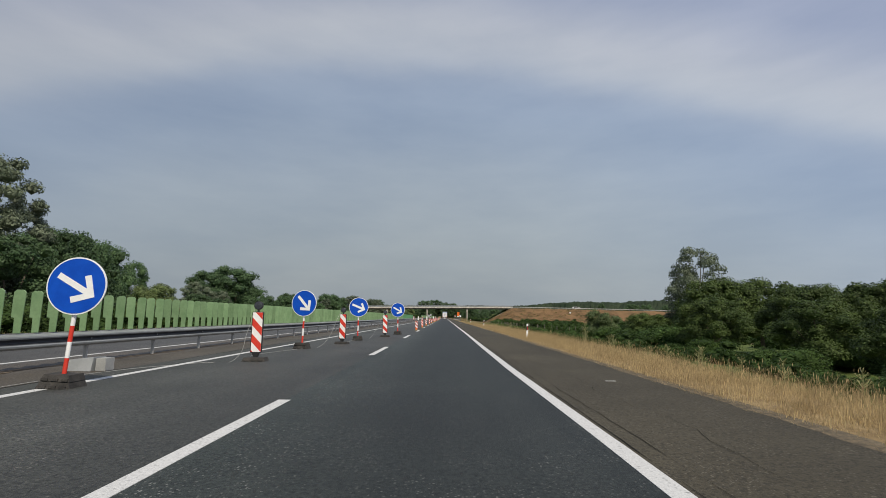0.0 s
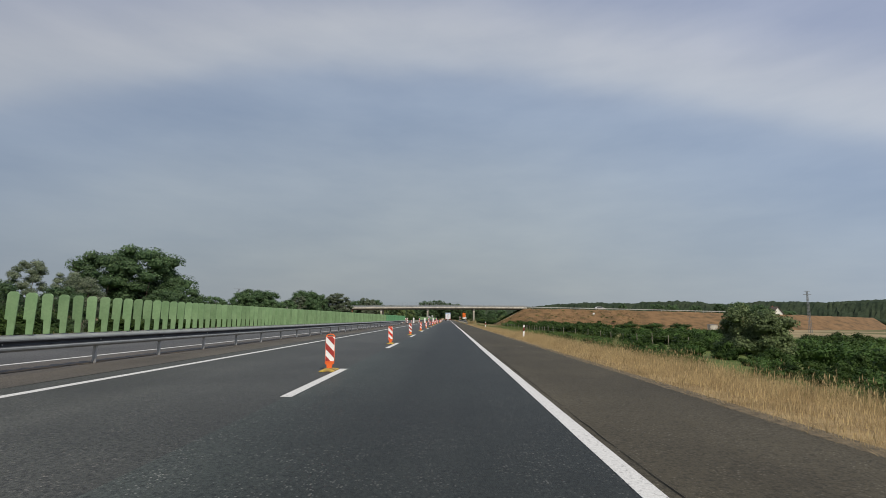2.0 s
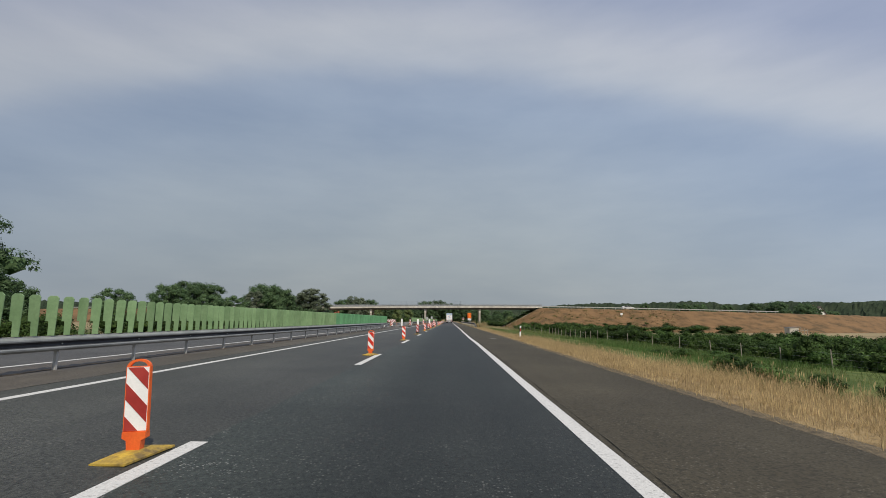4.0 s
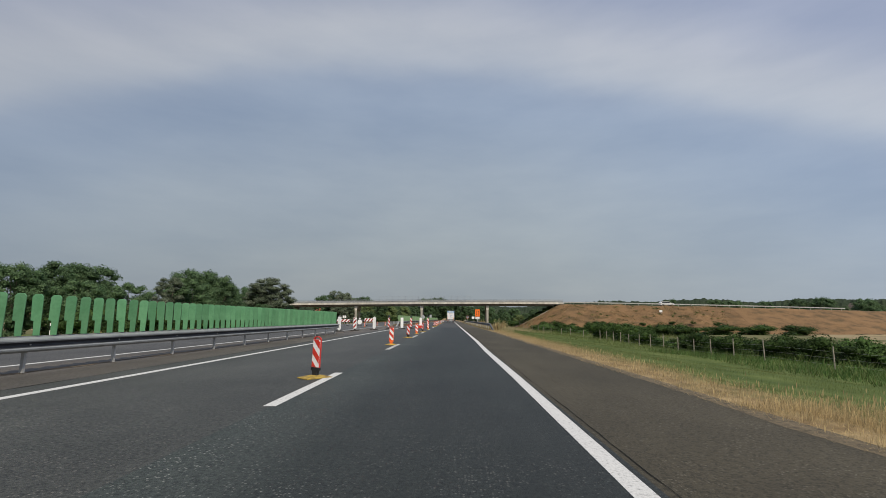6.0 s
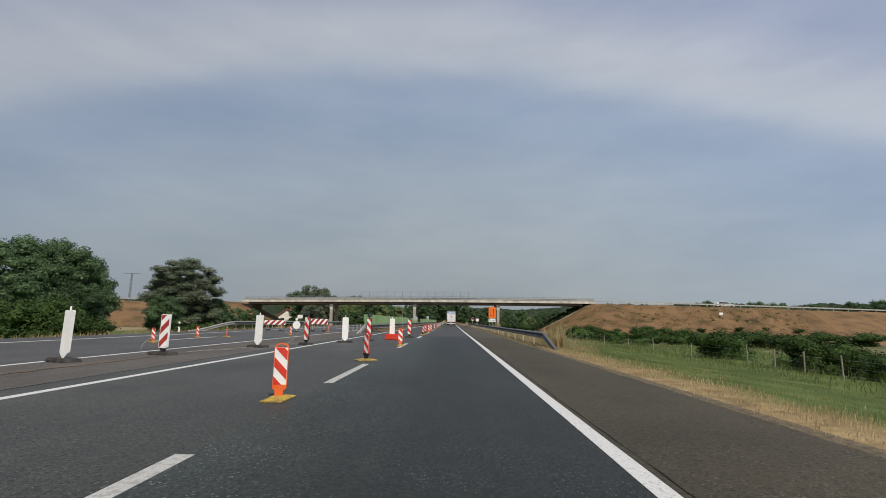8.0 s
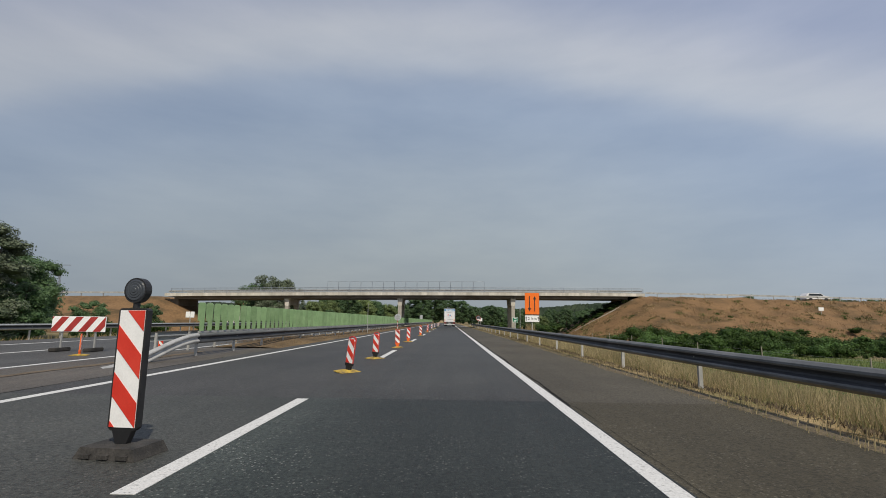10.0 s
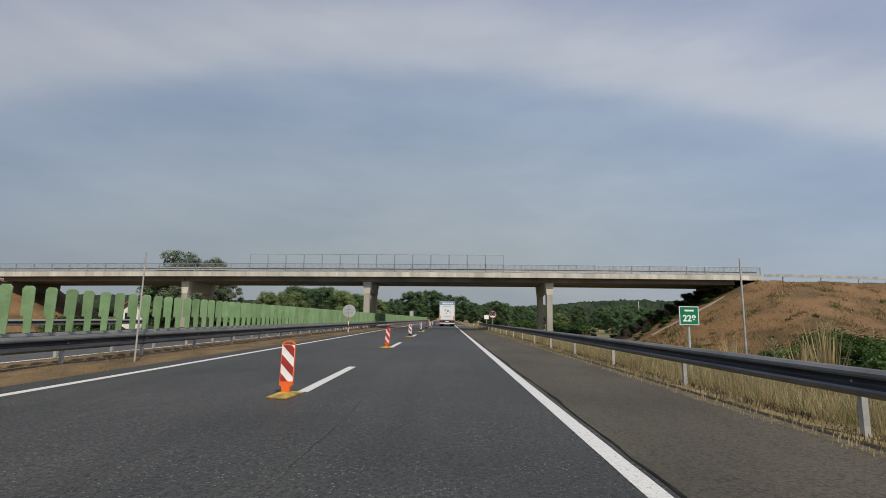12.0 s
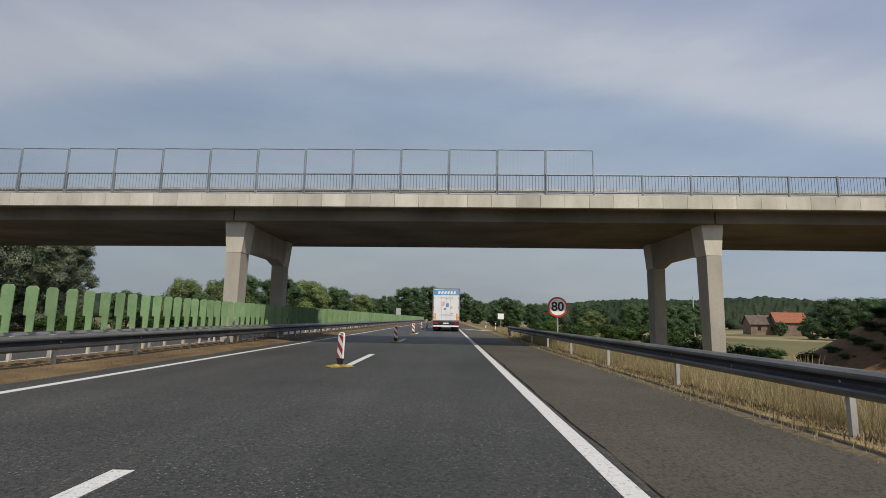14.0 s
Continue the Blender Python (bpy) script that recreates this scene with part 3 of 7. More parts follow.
# the right edge line was painted by hand-guided machine and wanders by a few centimetres
DRIFT = [(-60, 0.08), (23, 0.085), (29.8, 0.015), (38, 0.015), (45.6, 0.035), (53.4, 0.05), (61, 0.05), (70, 0.035), (95, 0.05), (106.5, 0.055), (114, -0.01), (121, 0.02), (129, -0.005), (137, 0.055), (144.5, 0.045),
         (170, 0.03), (182, 0.02), (190, 0.0), (262, 0.0)]
bm = bmesh.new()
last = None
y = ROAD0
while y <= 430:
    x = XR + lerp(y, DRIFT)
    e0, e1 = 0.006 * noise.noise((y * 3.1, 1.0, 0.0)), 0.006 * noise.noise((y * 3.3, 7.0, 0.0))
    row = [bm.verts.new((x - 0.09 + e0, y, -0.002)), bm.verts.new((x - 0.09 + e0, y, 0.004)), bm.verts.new((x + 0.09 + e1, y, 0.004)), bm.verts.new((x + 0.09 + e1, y, -0.002))]
    if last:
        for k in range(3):
            bm.faces.new((last[k], last[k + 1], row[k + 1], row[k]))
    last = row
    y += 0.5
part("edge_line", bm, "paint", marks)
for x, y, w in ((2.98, 113.0, 0.44), (3.37, 71.9, 0.14), (3.11, 27.8, 0.2)):
    line_me = bmesh.new()
    box(line_me, x - w / 2, x + w / 2, y - 0.02, y + 0.02, -0.004, 0.002)
    part("chainage_mark", line_me, "paint", marks)
line("edge_line", XL, 0.17, ROAD0, 430)
line("edge_line", -10.15, 0.15, ROAD0, 430, z=-0.002)
line("edge_line", -17.9, 0.18, ROAD0, 430, z=-0.002)
dash_me = None
for k in range(-3, 32):
    near_y = 21.22 + 12.014 * k - (3.14 if k >= 11 else 0)
    mat = "paint_worn" if k in (9, 10, 11, 12) else "paint"
    bm = bmesh.new()
    xd, late = (XD, 0.0) if k < 14 else (XD + 0.03, 0.1)
    box(bm, xd - 0.085, xd + 0.085, near_y + late, near_y + late + 4.015, -0.002, 0.004)
    part("dash", bm, mat, marks)
for k in range(-2, 24):
    bm = bmesh.new()
    box(bm, -14.1, -13.95, 20 + 18 * k, 26 + 18 * k, -0.008, -0.002)
    part("dash", bm, "paint", marks)


# ---- overpass banks ----
def bank(name, x_toe, x_top, x_end, crest0, crest1, sign):
    """A bank of the overpass: end slope beside the road, then a long crest that bends away."""
    bm = bmesh.new()
    rows = []
    n = 150
    for i in range(n + 1):
        s = i / n
        x = x_toe + (x_end - x_toe) * s ** 1.6
        up = max(0.0, min(1.0, (x - x_toe) / (x_top - x_toe)))
        run = max(0.0, (x - x_top) / (x_end - x_top))
        top = (crest0 + (crest1 - crest0) * run) * up - 1.4 * (1 - up)
        yc = 257.6 + 0.0016 * (x - x_top) ** 2 * (1 if abs(x) > abs(x_top) else 0)
        row = []
        for v in range(49):
            t = v / 48 * 2 - 1
            half = 4.9
            reach = max(0.2, (top + 2.0) * (1.75 if t < 0 else 1.1))
            if abs(t) < 0.28:
                y, z = yc + t / 0.28 * half, top
            else:
                q = (abs(t) - 0.28) / 0.72
                y, z = yc + math.copysign(half + q * reach, t), top - q * (top + 2.1)
            z += (0.22 * noise.noise((x * 0.35, y * 0.35, 3.3)) + 0.10 * noise.noise((x * 1.1, y * 1.1, 8.3)) + 0.05 * noise.noise((x * 2.6, y * 2.6, 1.7))) * (0.3 + up) * (0 if abs(t) < 0.25 else 1)
            row.append(bm.verts.new((x, y, z)))
        rows.append(row)
    for a, b in zip(rows, rows[1:]):
        for k in range(48):
            bm.faces.new((a[k], a[k + 1], b[k + 1], b[k]))
    return tagged(part(name, bm, "slope", None, "tall embankment covered in parched brown grass", smooth=True), kind="structure", category="embankment")


bank("embankment", 18.6, 32.0, 230.0, 5.75, 4.3, 1)
bank("embankment", -38.5, -50.0, -240.0, 4.75, 3.2, -1)


# ---- overpass ----
def lift(x):
    """The deck climbs to the right and bends over slightly."""
    return -0.03 + 0.0108 * x - 0.000112 * x * x


def sloped_box(bm, x0, x1, y0, y1, z0, z1, step=5.0):
    """A bar along x that follows the curve of the deck."""
    n = max(1, round((x1 - x0) / step))
    rings = []
    for i in range(n + 1):
        x = x0 + (x1 - x0) * i / n
        rings.append([bm.verts.new((x, y, z + lift(x))) for y, z in ((y0, z0), (y1, z0), (y1, z1), (y0, z1))])
    for a, b in zip(rings, rings[1:]):
        for k in range(4):
            bm.faces.new((a[k], a[(k + 1) % 4], b[(k + 1) % 4], b[k]))
    bm.faces.new(rings[0][::-1])
    bm.faces.new(rings[-1])


bridge = thing("overpass_bridge", "concrete road overpass on slender two-legged piers", "bridge", (0, 0, 0))
BX0, BX1 = -49.0, 33.0
SPANS = [-47.6, -28.15, -8.64, 10.80, 30.3]
bm = bmesh.new()
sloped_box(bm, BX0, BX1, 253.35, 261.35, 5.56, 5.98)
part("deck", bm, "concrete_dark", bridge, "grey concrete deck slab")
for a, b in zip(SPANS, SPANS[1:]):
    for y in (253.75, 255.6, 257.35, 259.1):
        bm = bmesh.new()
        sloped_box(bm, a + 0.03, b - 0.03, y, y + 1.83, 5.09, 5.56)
        part("girder", bm, "concrete_dark", bridge, "brown-grey box girder, darkened for shade under the deck")
x = BX0
k = 0
while x < BX1 - 0.3:
    for y0 in (253.16, 261.36):
        bm = bmesh.new()
        sloped_box(bm, x + 0.006, min(x + 0.958, BX1) - 0.006, y0, y0 + 0.18, 5.555, 6.06)
        part("fascia_panel", bm, "concrete_pale", bridge)
    x += 0.958
    k += 1
for y0 in (253.36, 260.4):
    bm = bmesh.new()
    sloped_box(bm, BX0, BX1, y0, y0 + 0.92, 5.99, 6.10)
    part("walkway", bm, "concrete", bridge)


def pier(x):
    z1 = 5.09 + lift(x)
    for y, s in ((254.0, 1), (259.9, -1)):
        bm = bmesh.new()
        prism(bm, [(x - 0.44, z1), (x + 0.44, z1), (x + 0.31, z1 - 1.26), (x - 0.31, z1 - 1.26)], min(y, y + s * 0.85), max(y, y + s * 0.85))
        part("pier_head", bm, "concrete_pale", bridge, "pale flared concrete pier head")
        bm = bmesh.new()
        top = [bm.verts.new((x + dx * 0.30, y + s * dy, z1 - 1.275)) for dx, dy in ((-1, 0), (1, 0), (1, 0.80), (-1, 0.80))]
        bot = [bm.verts.new((x + dx * 0.27, y + s * dy, -1.6)) for dx, dy in ((-1, 0.05), (1, 0.05), (1, 0.70), (-1, 0.70))]
        bm.faces.new(top)
        bm.faces.new(bot[::-1])
        for i in range(4):
            j = (i + 1) % 4
            bm.faces.new((top[i], bot[i], bot[j], top[j]))
        part("pier_leg", bm, "concrete", bridge, "tapered concrete pier leg")
    bm = bmesh.new()
    prof = [(254.85, z1), (259.05, z1), (259.05, z1 - 1.26), (258.3, z1 - 1.06), (255.6, z1 - 1.06), (254.85, z1 - 1.26)]
    a = [bm.verts.new((x - 0.30, y, z)) for y, z in prof]
    b = [bm.verts.new((x + 0.30, y, z)) for y, z in prof]
    bm.faces.new(a)
    bm.faces.new(b[::-1])
    for i in range(len(prof)):
        j = (i + 1) % len(prof)
        bm.faces.new((a[i], b[i], b[j], a[j]))
    part("crossbeam", bm, "concrete", bridge, "concrete crossbeam between the pier legs")


for x in SPANS[1:4]:
    pier(x)
for x, s in ((SPANS[0], -1), (SPANS[4], 1)):
    bm = bmesh.new()
    z1 = 5.09 + lift(x)
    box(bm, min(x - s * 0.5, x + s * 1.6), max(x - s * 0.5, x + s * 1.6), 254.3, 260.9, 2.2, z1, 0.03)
    # dark concrete paints in the shadow on the abutment front
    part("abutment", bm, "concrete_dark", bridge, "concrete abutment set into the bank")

# railing: bays of 1.91 m, front and back
BAY = 1.921
x0 = -17.22 - BAY * 16
n_bays = 43


bm = bmesh.new()
tube(bm, (0, 0, 0.12), (0, 0, 0.80), 0.011, seg=4, caps=False)
BALUSTER = mesh_of(bm, "baluster")
BALUSTER.materials.append(M["rail_grey"])


def railing(y, screens):
    """Posts, top and bottom bars and thin balusters, bay by bay."""
    rest = bmesh.new()
    for i in range(n_bays + 1):
        x = x0 + i * BAY
        if x > BX1:
            break
        z = 6.08 + lift(x)
        bm = bmesh.new()
        box(bm, x - 0.03, x + 0.03, y - 0.035, y + 0.035, z, z + 0.86)
        part("railing_post", bm, "rail_grey", bridge, "blue-grey steel railing post")
        if i == n_bays or x + BAY > BX1:
            break
        single = screens and -17.4 < x < 21.5
        for k in range(1, 15):
            bx = x + BAY * k / 15
            zz = 6.08 + lift(bx)
            if single:
                part("baluster", BALUSTER, "rail_grey", bridge, loc=(bx, y, zz))
            else:
                tube(rest, (bx, y, zz + 0.12), (bx, y, zz + 0.80), 0.011, seg=4, caps=False)
        bm = bmesh.new()
        za, zb = 6.08 + lift(x), 6.08 + lift(x + BAY)
        for h, r in ((0.83, 0.032), (0.12, 0.02)):
            tube(bm, (x, y, za + h), (x + BAY, y, zb + h), r, seg=6)
        part("railing_bar", bm, "rail_grey", bridge)
    tagged(part("railing_infill", rest, "rail_grey", bridge), kind="stuff")


railing(253.28, True)
railing(261.46, False)
for y in (254.35, 260.3):
    # flat strips; the dark middle one stands in for the shaded groove of the beam
    for z0, z1, mat in ((6.32, 6.43, "galv_dull"), (6.434, 6.516, "rail_dark"), (6.52, 6.63, "galv_dull")):
        bm = bmesh.new()
        sloped_box(bm, BX0, BX1, y - 0.05, y + 0.05, z0, z1)
        part("guard_beam", bm, mat, bridge, "steel guard beam along the deck")
    for i in range(20):
        x = BX0 + 1 + i * 4.1
        bm = bmesh.new()
        box(bm, x - 0.05, x + 0.05, y - 0.05, y + 0.05, 6.0 + lift(x), 6.315 + lift(x))
        part("guard_post", bm, "galv_dull", bridge)


def screen(x, y):
    s = thing("safety_screen", "thin steel frame of a fine mesh throw screen", "safety screen", (x, y, 6.0 + lift(x)), group="throw screens on the overpass")
    bm = bmesh.new()
    w, h = BAY - 0.06, 1.93
    for a, b in (((0, 0, 0.05), (0, 0, h)), ((w, 0, 0.05), (w, 0, h)), ((0, 0, h), (w, 0, h)), ((0, 0, 0.1), (w, 0, 0.1))):
        tube(bm, a, b, 0.022, seg=6)
    part("screen_frame", bm, "rail_grey", s)
    bm = bmesh.new()
    for i in range(1, 12):
        tube(bm, (w * i / 12, 0, 0.9), (w * i / 12, 0, h), 0.0018, seg=3, caps=False)
    for i in range(1, 8):
        tube(bm, (0, 0, 0.9 + (h - 0.9) * i / 8), (w, 0, 0.9 + (h - 0.9) * i / 8), 0.0018, seg=3, caps=False)
    part("mesh_wire", bm, "galv_dull", s, "fine wire mesh")


for i in range(-2, 12):
    screen(-17.22 + 0.03 + BAY * i, 253.22)

bm = bmesh.new()
za, zb = 5.75 * 0.179 - 1.4 * 0.821, 5.75 * 0.918 - 1.4 * 0.082
prism(bm, [(21.0, za - 0.1), (30.9, zb - 0.1), (30.9, zb + 0.05), (21.0, za + 0.05)], 253.02, 253.20)
tagged(part("slope_kerb", bm, "concrete", None, "pale concrete kerb running down the bank"), category="kerb")
# crest rails of the banks
for xa, xb, z, name in ((33.2, 128.0, 5.75, "a"), (-150.0, -50.2, 4.7, "b")):
    rail = thing("bank_rail", "grey guard rail along the embankment crest", "guardrail", (0, 0, 0))
    n = int((xb - xa) / 4)
    for i in range(n):
        x = xa + i * 4
        ax = abs(x) - (33 if x > 0 else 50)
        f = lambda q: 253.4 + 0.0016 * (abs(q) - (33 if q > 0 else 50)) ** 2
        g = lambda q: (5.75 - 1.45 * (q - 33) / 197) if q > 0 else (4.75 - 1.55 * (abs(q) - 50) / 190)
        bm = bmesh.new()
        vs = box(bm, x, x + 3.98, -0.04, 0.04, 0.46, 0.74)
        for v in vs:
            v.co.y += f(v.co.x)
            v.co.z += g(v.co.x)
        part("rail_beam", bm, "galv_dull", rail)
        bm = bmesh.new()
        box(bm, x + 1.95, x + 2.05, f(x) + 0.05, f(x) + 0.15, g(x) - 0.3, g(x) + 0.7)
        part("post", bm, "galv_dull", rail)


# ---- guardrails ----
W = [(0.000, 0.310), (0.030, 0.300), (0.078, 0.265), (0.083, 0.235), (0.070, 0.210), (0.020, 0.180), (0.008, 0.155), (0.020, 0.130), (0.070, 0.100), (0.083, 0.075), (0.078, 0.045), (0.030, 0.010), (0.000, 0.000)]


def beam_mesh(length, face, grime_shade=(3, 8)):
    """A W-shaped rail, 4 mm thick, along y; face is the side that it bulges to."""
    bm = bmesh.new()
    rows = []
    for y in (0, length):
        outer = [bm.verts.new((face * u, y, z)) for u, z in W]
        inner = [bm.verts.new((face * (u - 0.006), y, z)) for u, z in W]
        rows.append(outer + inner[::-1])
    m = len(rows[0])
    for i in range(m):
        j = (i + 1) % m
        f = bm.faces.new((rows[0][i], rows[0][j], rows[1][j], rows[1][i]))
        # the groove faces take the dark tone that paints in shade between the waves
        f.material_index = 1 if grime_shade[0] <= i <= grime_shade[1] else 0
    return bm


def post_mesh(h):
    """A channel section, open towards the traffic's back."""
    bm = bmesh.new()
    box(bm, -0.034, 0.034, -0.03, -0.024, 0, h)
    box(bm, -0.034, -0.028, -0.024, 0.03, 0, h)
    box(bm, 0.028, 0.034, -0.024, 0.03, 0, h)
    return bm


def guardrail(label, x, y0, y1, faces, z_top, gap, group, bolts=True, mat="galv", grime_shade=(3, 8), first=0.6):
    rail = thing("guardrail", label, "guardrail", (x, y0, 0), group=group)
    me = {}
    for s in faces:
        me[s] = mesh_of(beam_mesh(4.0, s, grime_shade), "beam")
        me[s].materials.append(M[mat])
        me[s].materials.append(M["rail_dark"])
    n = int(round((y1 - y0) / 4))
    for i in range(n):
        for s in faces:
            b = part("rail_beam", me[s], mat, rail, loc=(s * 0.085, i * 4.0, z_top - 0.31))
    pm = mesh_of(post_mesh(z_top - 0.03 + 0.3), "post")
    pm.materials.append(M["galv_dull"])
    k = first
    while k < (y1 - y0):
        part("post", pm, "galv_dull", rail, loc=(0, k, -0.3))
        k += gap
    bb = bmesh.new()
    tube(bb, (0, 0, 0), (0.02, 0, 0), 0.016, seg=6)
    bolt_me = mesh_of(bb, "bolt")
    bolt_me.materials.append(M["galv_dull"])
    if bolts:
        k = first
        while k < (y1 - y0):
            for s in faces[:1]:
                part("bolt", bolt_me, "galv_dull", rail, loc=(s * 0.10, k, z_top - 0.155))
            k += gap
    return rail


r1 = guardrail("double-sided steel guardrail along the median", -8.62, 8.0, 148.0, (1, -1), 0.725, 2.667, "median guardrails", grime_shade=(4, 7))
guardrail("steel guardrail in the dry median grass", -8.05, 186.0, 402.0, (1,), 0.69, 2.667, "median guardrails", mat="rail_mid", grime_shade=(4, 8), first=0.13)
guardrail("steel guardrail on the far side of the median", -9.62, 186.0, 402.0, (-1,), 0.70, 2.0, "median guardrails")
rr = guardrail("steel guardrail along the grassy shoulder edge", 4.52, 165.0, 269.0, (-1,), 0.74, 4.0, "shoulder guardrails", mat="rail_mid", grime_shade=(4, 7), first=3.1)
pier_rail = thing("pier_guard", "row of short pale posts guarding the overpass pier", "guardrail", (-9.3, 244.0, 0), group="median guardrails")
stub = mesh_of(post_mesh(0.78), "stub")
stub.materials.append(M["concrete_pale"])
for i in range(38):
    part("post", stub, "concrete_pale", pier_rail, loc=(0, i * 1.15, -0.15))
guardrail("steel guardrail on the opposite verge", -21.6, 189.0, 237.0, (1,), 0.75, 2.0, "verge guardrails")


def rail_end(x, y_free, y_join, s, z_top, turn, label, mat="galv_dull"):
    """A terminal that dips to the ground (and swings aside by turn)."""
    bm = bmesh.new()
    rows = []
    n = 14
    for i in range(n + 1):
        q = i / n
        ease = q * q * (3 - 2 * q)
        y = y_join + (y_free - y_join) * q
        row = [bm.verts.new((x + turn * ease + s * (0.085 + u), y, z + (z_top - 0.31) * (1 - ease) - 0.28 * ease)) for u, z in W]
        row += [bm.verts.new((x + turn * ease + s * (0.079 + u), y, z + (z_top - 0.31) * (1 - ease) - 0.28 * ease)) for u, z in W[::-1]]
        rows.append(row)
    m = len(rows[0])
    for a, b in zip(rows, rows[1:]):
        for i in range(m):
            j = (i + 1) % m
            bm.faces.new((a[i], a[j], b[j], b[i]))
    return tagged(part("guardrail_end", bm, mat, None, label, smooth=False), category="guardrail", group="guardrail ends")


rail_end(4.52, 162.6, 165.0, -1, 0.74, 0.25, "short guardrail end bent down into the weeds", "rail_mid")
rail_end(4.52, 271.6, 269.0, -1, 0.74, 0.5, "ramped guardrail end curving off the shoulder", "rail_mid")
rail_end(-8.05, 182.0, 186.0, 1, 0.70, -0.1, "ramped end of the median guardrail")
rail_end(-21.6, 181.0, 189.0, 1, 0.75, -0.3, "ramped guardrail end on the opposite verge")


# ---- glare screens ----
def slat_mesh(h, mat, w):
    bm = bmesh.new()
    t = 0.028
    cut, step_z = 0.085, 0.36 * h
    poly = [(-w / 2 + cut, 0.0), (w / 2 - 0.015, 0.0), (w / 2, h - 0.05), (w / 2 - 0.05, h), (-w / 2 + 0.05, h), (-w / 2, h - 0.05), (-w / 2 + 0.01, step_z), (-w / 2 + cut, step_z)]
    prism(bm, poly, -t / 2, t / 2)
    edges = [e for e in bm.edges if abs(e.verts[0].co.y - e.verts[1].co.y) < 1e-5]
    bmesh.ops.bevel(bm, geom=edges, offset=0.006, segments=1, affect="EDGES")
    prism(bm, [(-0.02, h * 0.90), (0.02, h * 0.90), (0.02, h * 0.93), (-0.02, h * 0.93)], -t / 2 - 0.003, -t / 2 + 0.004)
    me = mesh_of(bm, "slat")
    me.materials.append(M[mat])
    return me


def glare_screen(label, x, z, h, y0, y1, pitch, mat, turn, width):
    s = thing("glare_screen", label, "glare screen", (x, y0, z), group="median glare screens", kind="")
    me = slat_mesh(h, mat, width)
    bb = bmesh.new()
    box(bb, -0.055, 0.055, -0.05, 0.05, -0.04, 0.012, 0.004)
    foot = mesh_of(bb, "foot")
    foot.materials.append(M["galv_dull"])
    n = int((y1 - y0) / pitch)
    r = random.Random(int(y0))
    far = bmesh.new()
    for i in range(n):
        lean, yaw = r.gauss(0, 0.7), turn + r.gauss(0, 2.2)
        m = pose(0, i * pitch, 0.0, r.gauss(0, 0.6), lean, yaw)
        if i < 298:
            o = part("slat", me, mat, s)
            o.matrix_basis = m
        else:
            tmp = bmesh.new()
            tmp.from_mesh(me)
            tmp.transform(m)
            t2 = bpy.data.meshes.new("t")
            tmp.to_mesh(t2)
            far.from_mesh(t2)
            tmp.free()
            bpy.data.meshes.remove(t2)
    if len(far.verts):
        tagged(part("slat_row", far, mat, s), kind="stuff")
    else:
        far.free()
    bm = bmesh.new()
    box(bm, -0.03, 0.03, -0.1, n * pitch, -0.06, -0.004)
    part("carrier_rail", bm, "galv_dull", s, "steel carrier strip under the slats")


glare_screen("row of pale green upright plastic glare slats", -8.62, 0.745, 0.865, 17.0, 117.8, 0.438, "slat", 4, 0.235)
glare_screen("row of deeper green upright plastic glare slats", -8.62, 0.745, 0.865, 117.74, 147.6, 0.438, "slat2", 4, 0.235)
glare_screen("row of green upright plastic glare slats past the crossover", -8.10, 0.755, 0.905, 186.4, 256.65, 0.52, "slat", 6, 0.235)
glare_screen("row of green plastic glare slats past the overpass", -8.10, 0.755, 0.905, 256.6, 400.0, 0.52, "slat", 6, 0.235)


# ---- signs and beacons ----
def rubber_foot(parent, w=0.78, d=0.42, h=0.11, layers=2):
    for i in range(layers):
        bm = bmesh.new()
        k = 1 - 0.12 * i
        top, base = 0.86 * k, k
        z0, z1 = i * h, (i + 1) * h - 0.008
        b = [bm.verts.new((sx * w / 2 * base, sy * d / 2 * base, z0)) for sx, sy in ((-1, -1), (1, -1), (1, 1), (-1, 1))]
        t = [bm.verts.new((sx * w / 2 * top, sy * d / 2 * top, z1)) for sx, sy in ((-1, -1), (1, -1), (1, 1), (-1, 1))]
        bm.faces.new(b[::-1])
        bm.faces.new(t)
        for q in range(4):
            bm.faces.new((b[q], b[(q + 1) % 4], t[(q + 1) % 4], t[q]))
        for sx in (-0.30, 0.0, 0.30):
            box(bm, sx * w - 0.05, sx * w + 0.05, -d / 2 * base - 0.012, d / 2 * base + 0.012, z0 + 0.012, z0 + h * 0.45)
        part("foot_plate", bm, "rubber", parent, "black recycled rubber foot")


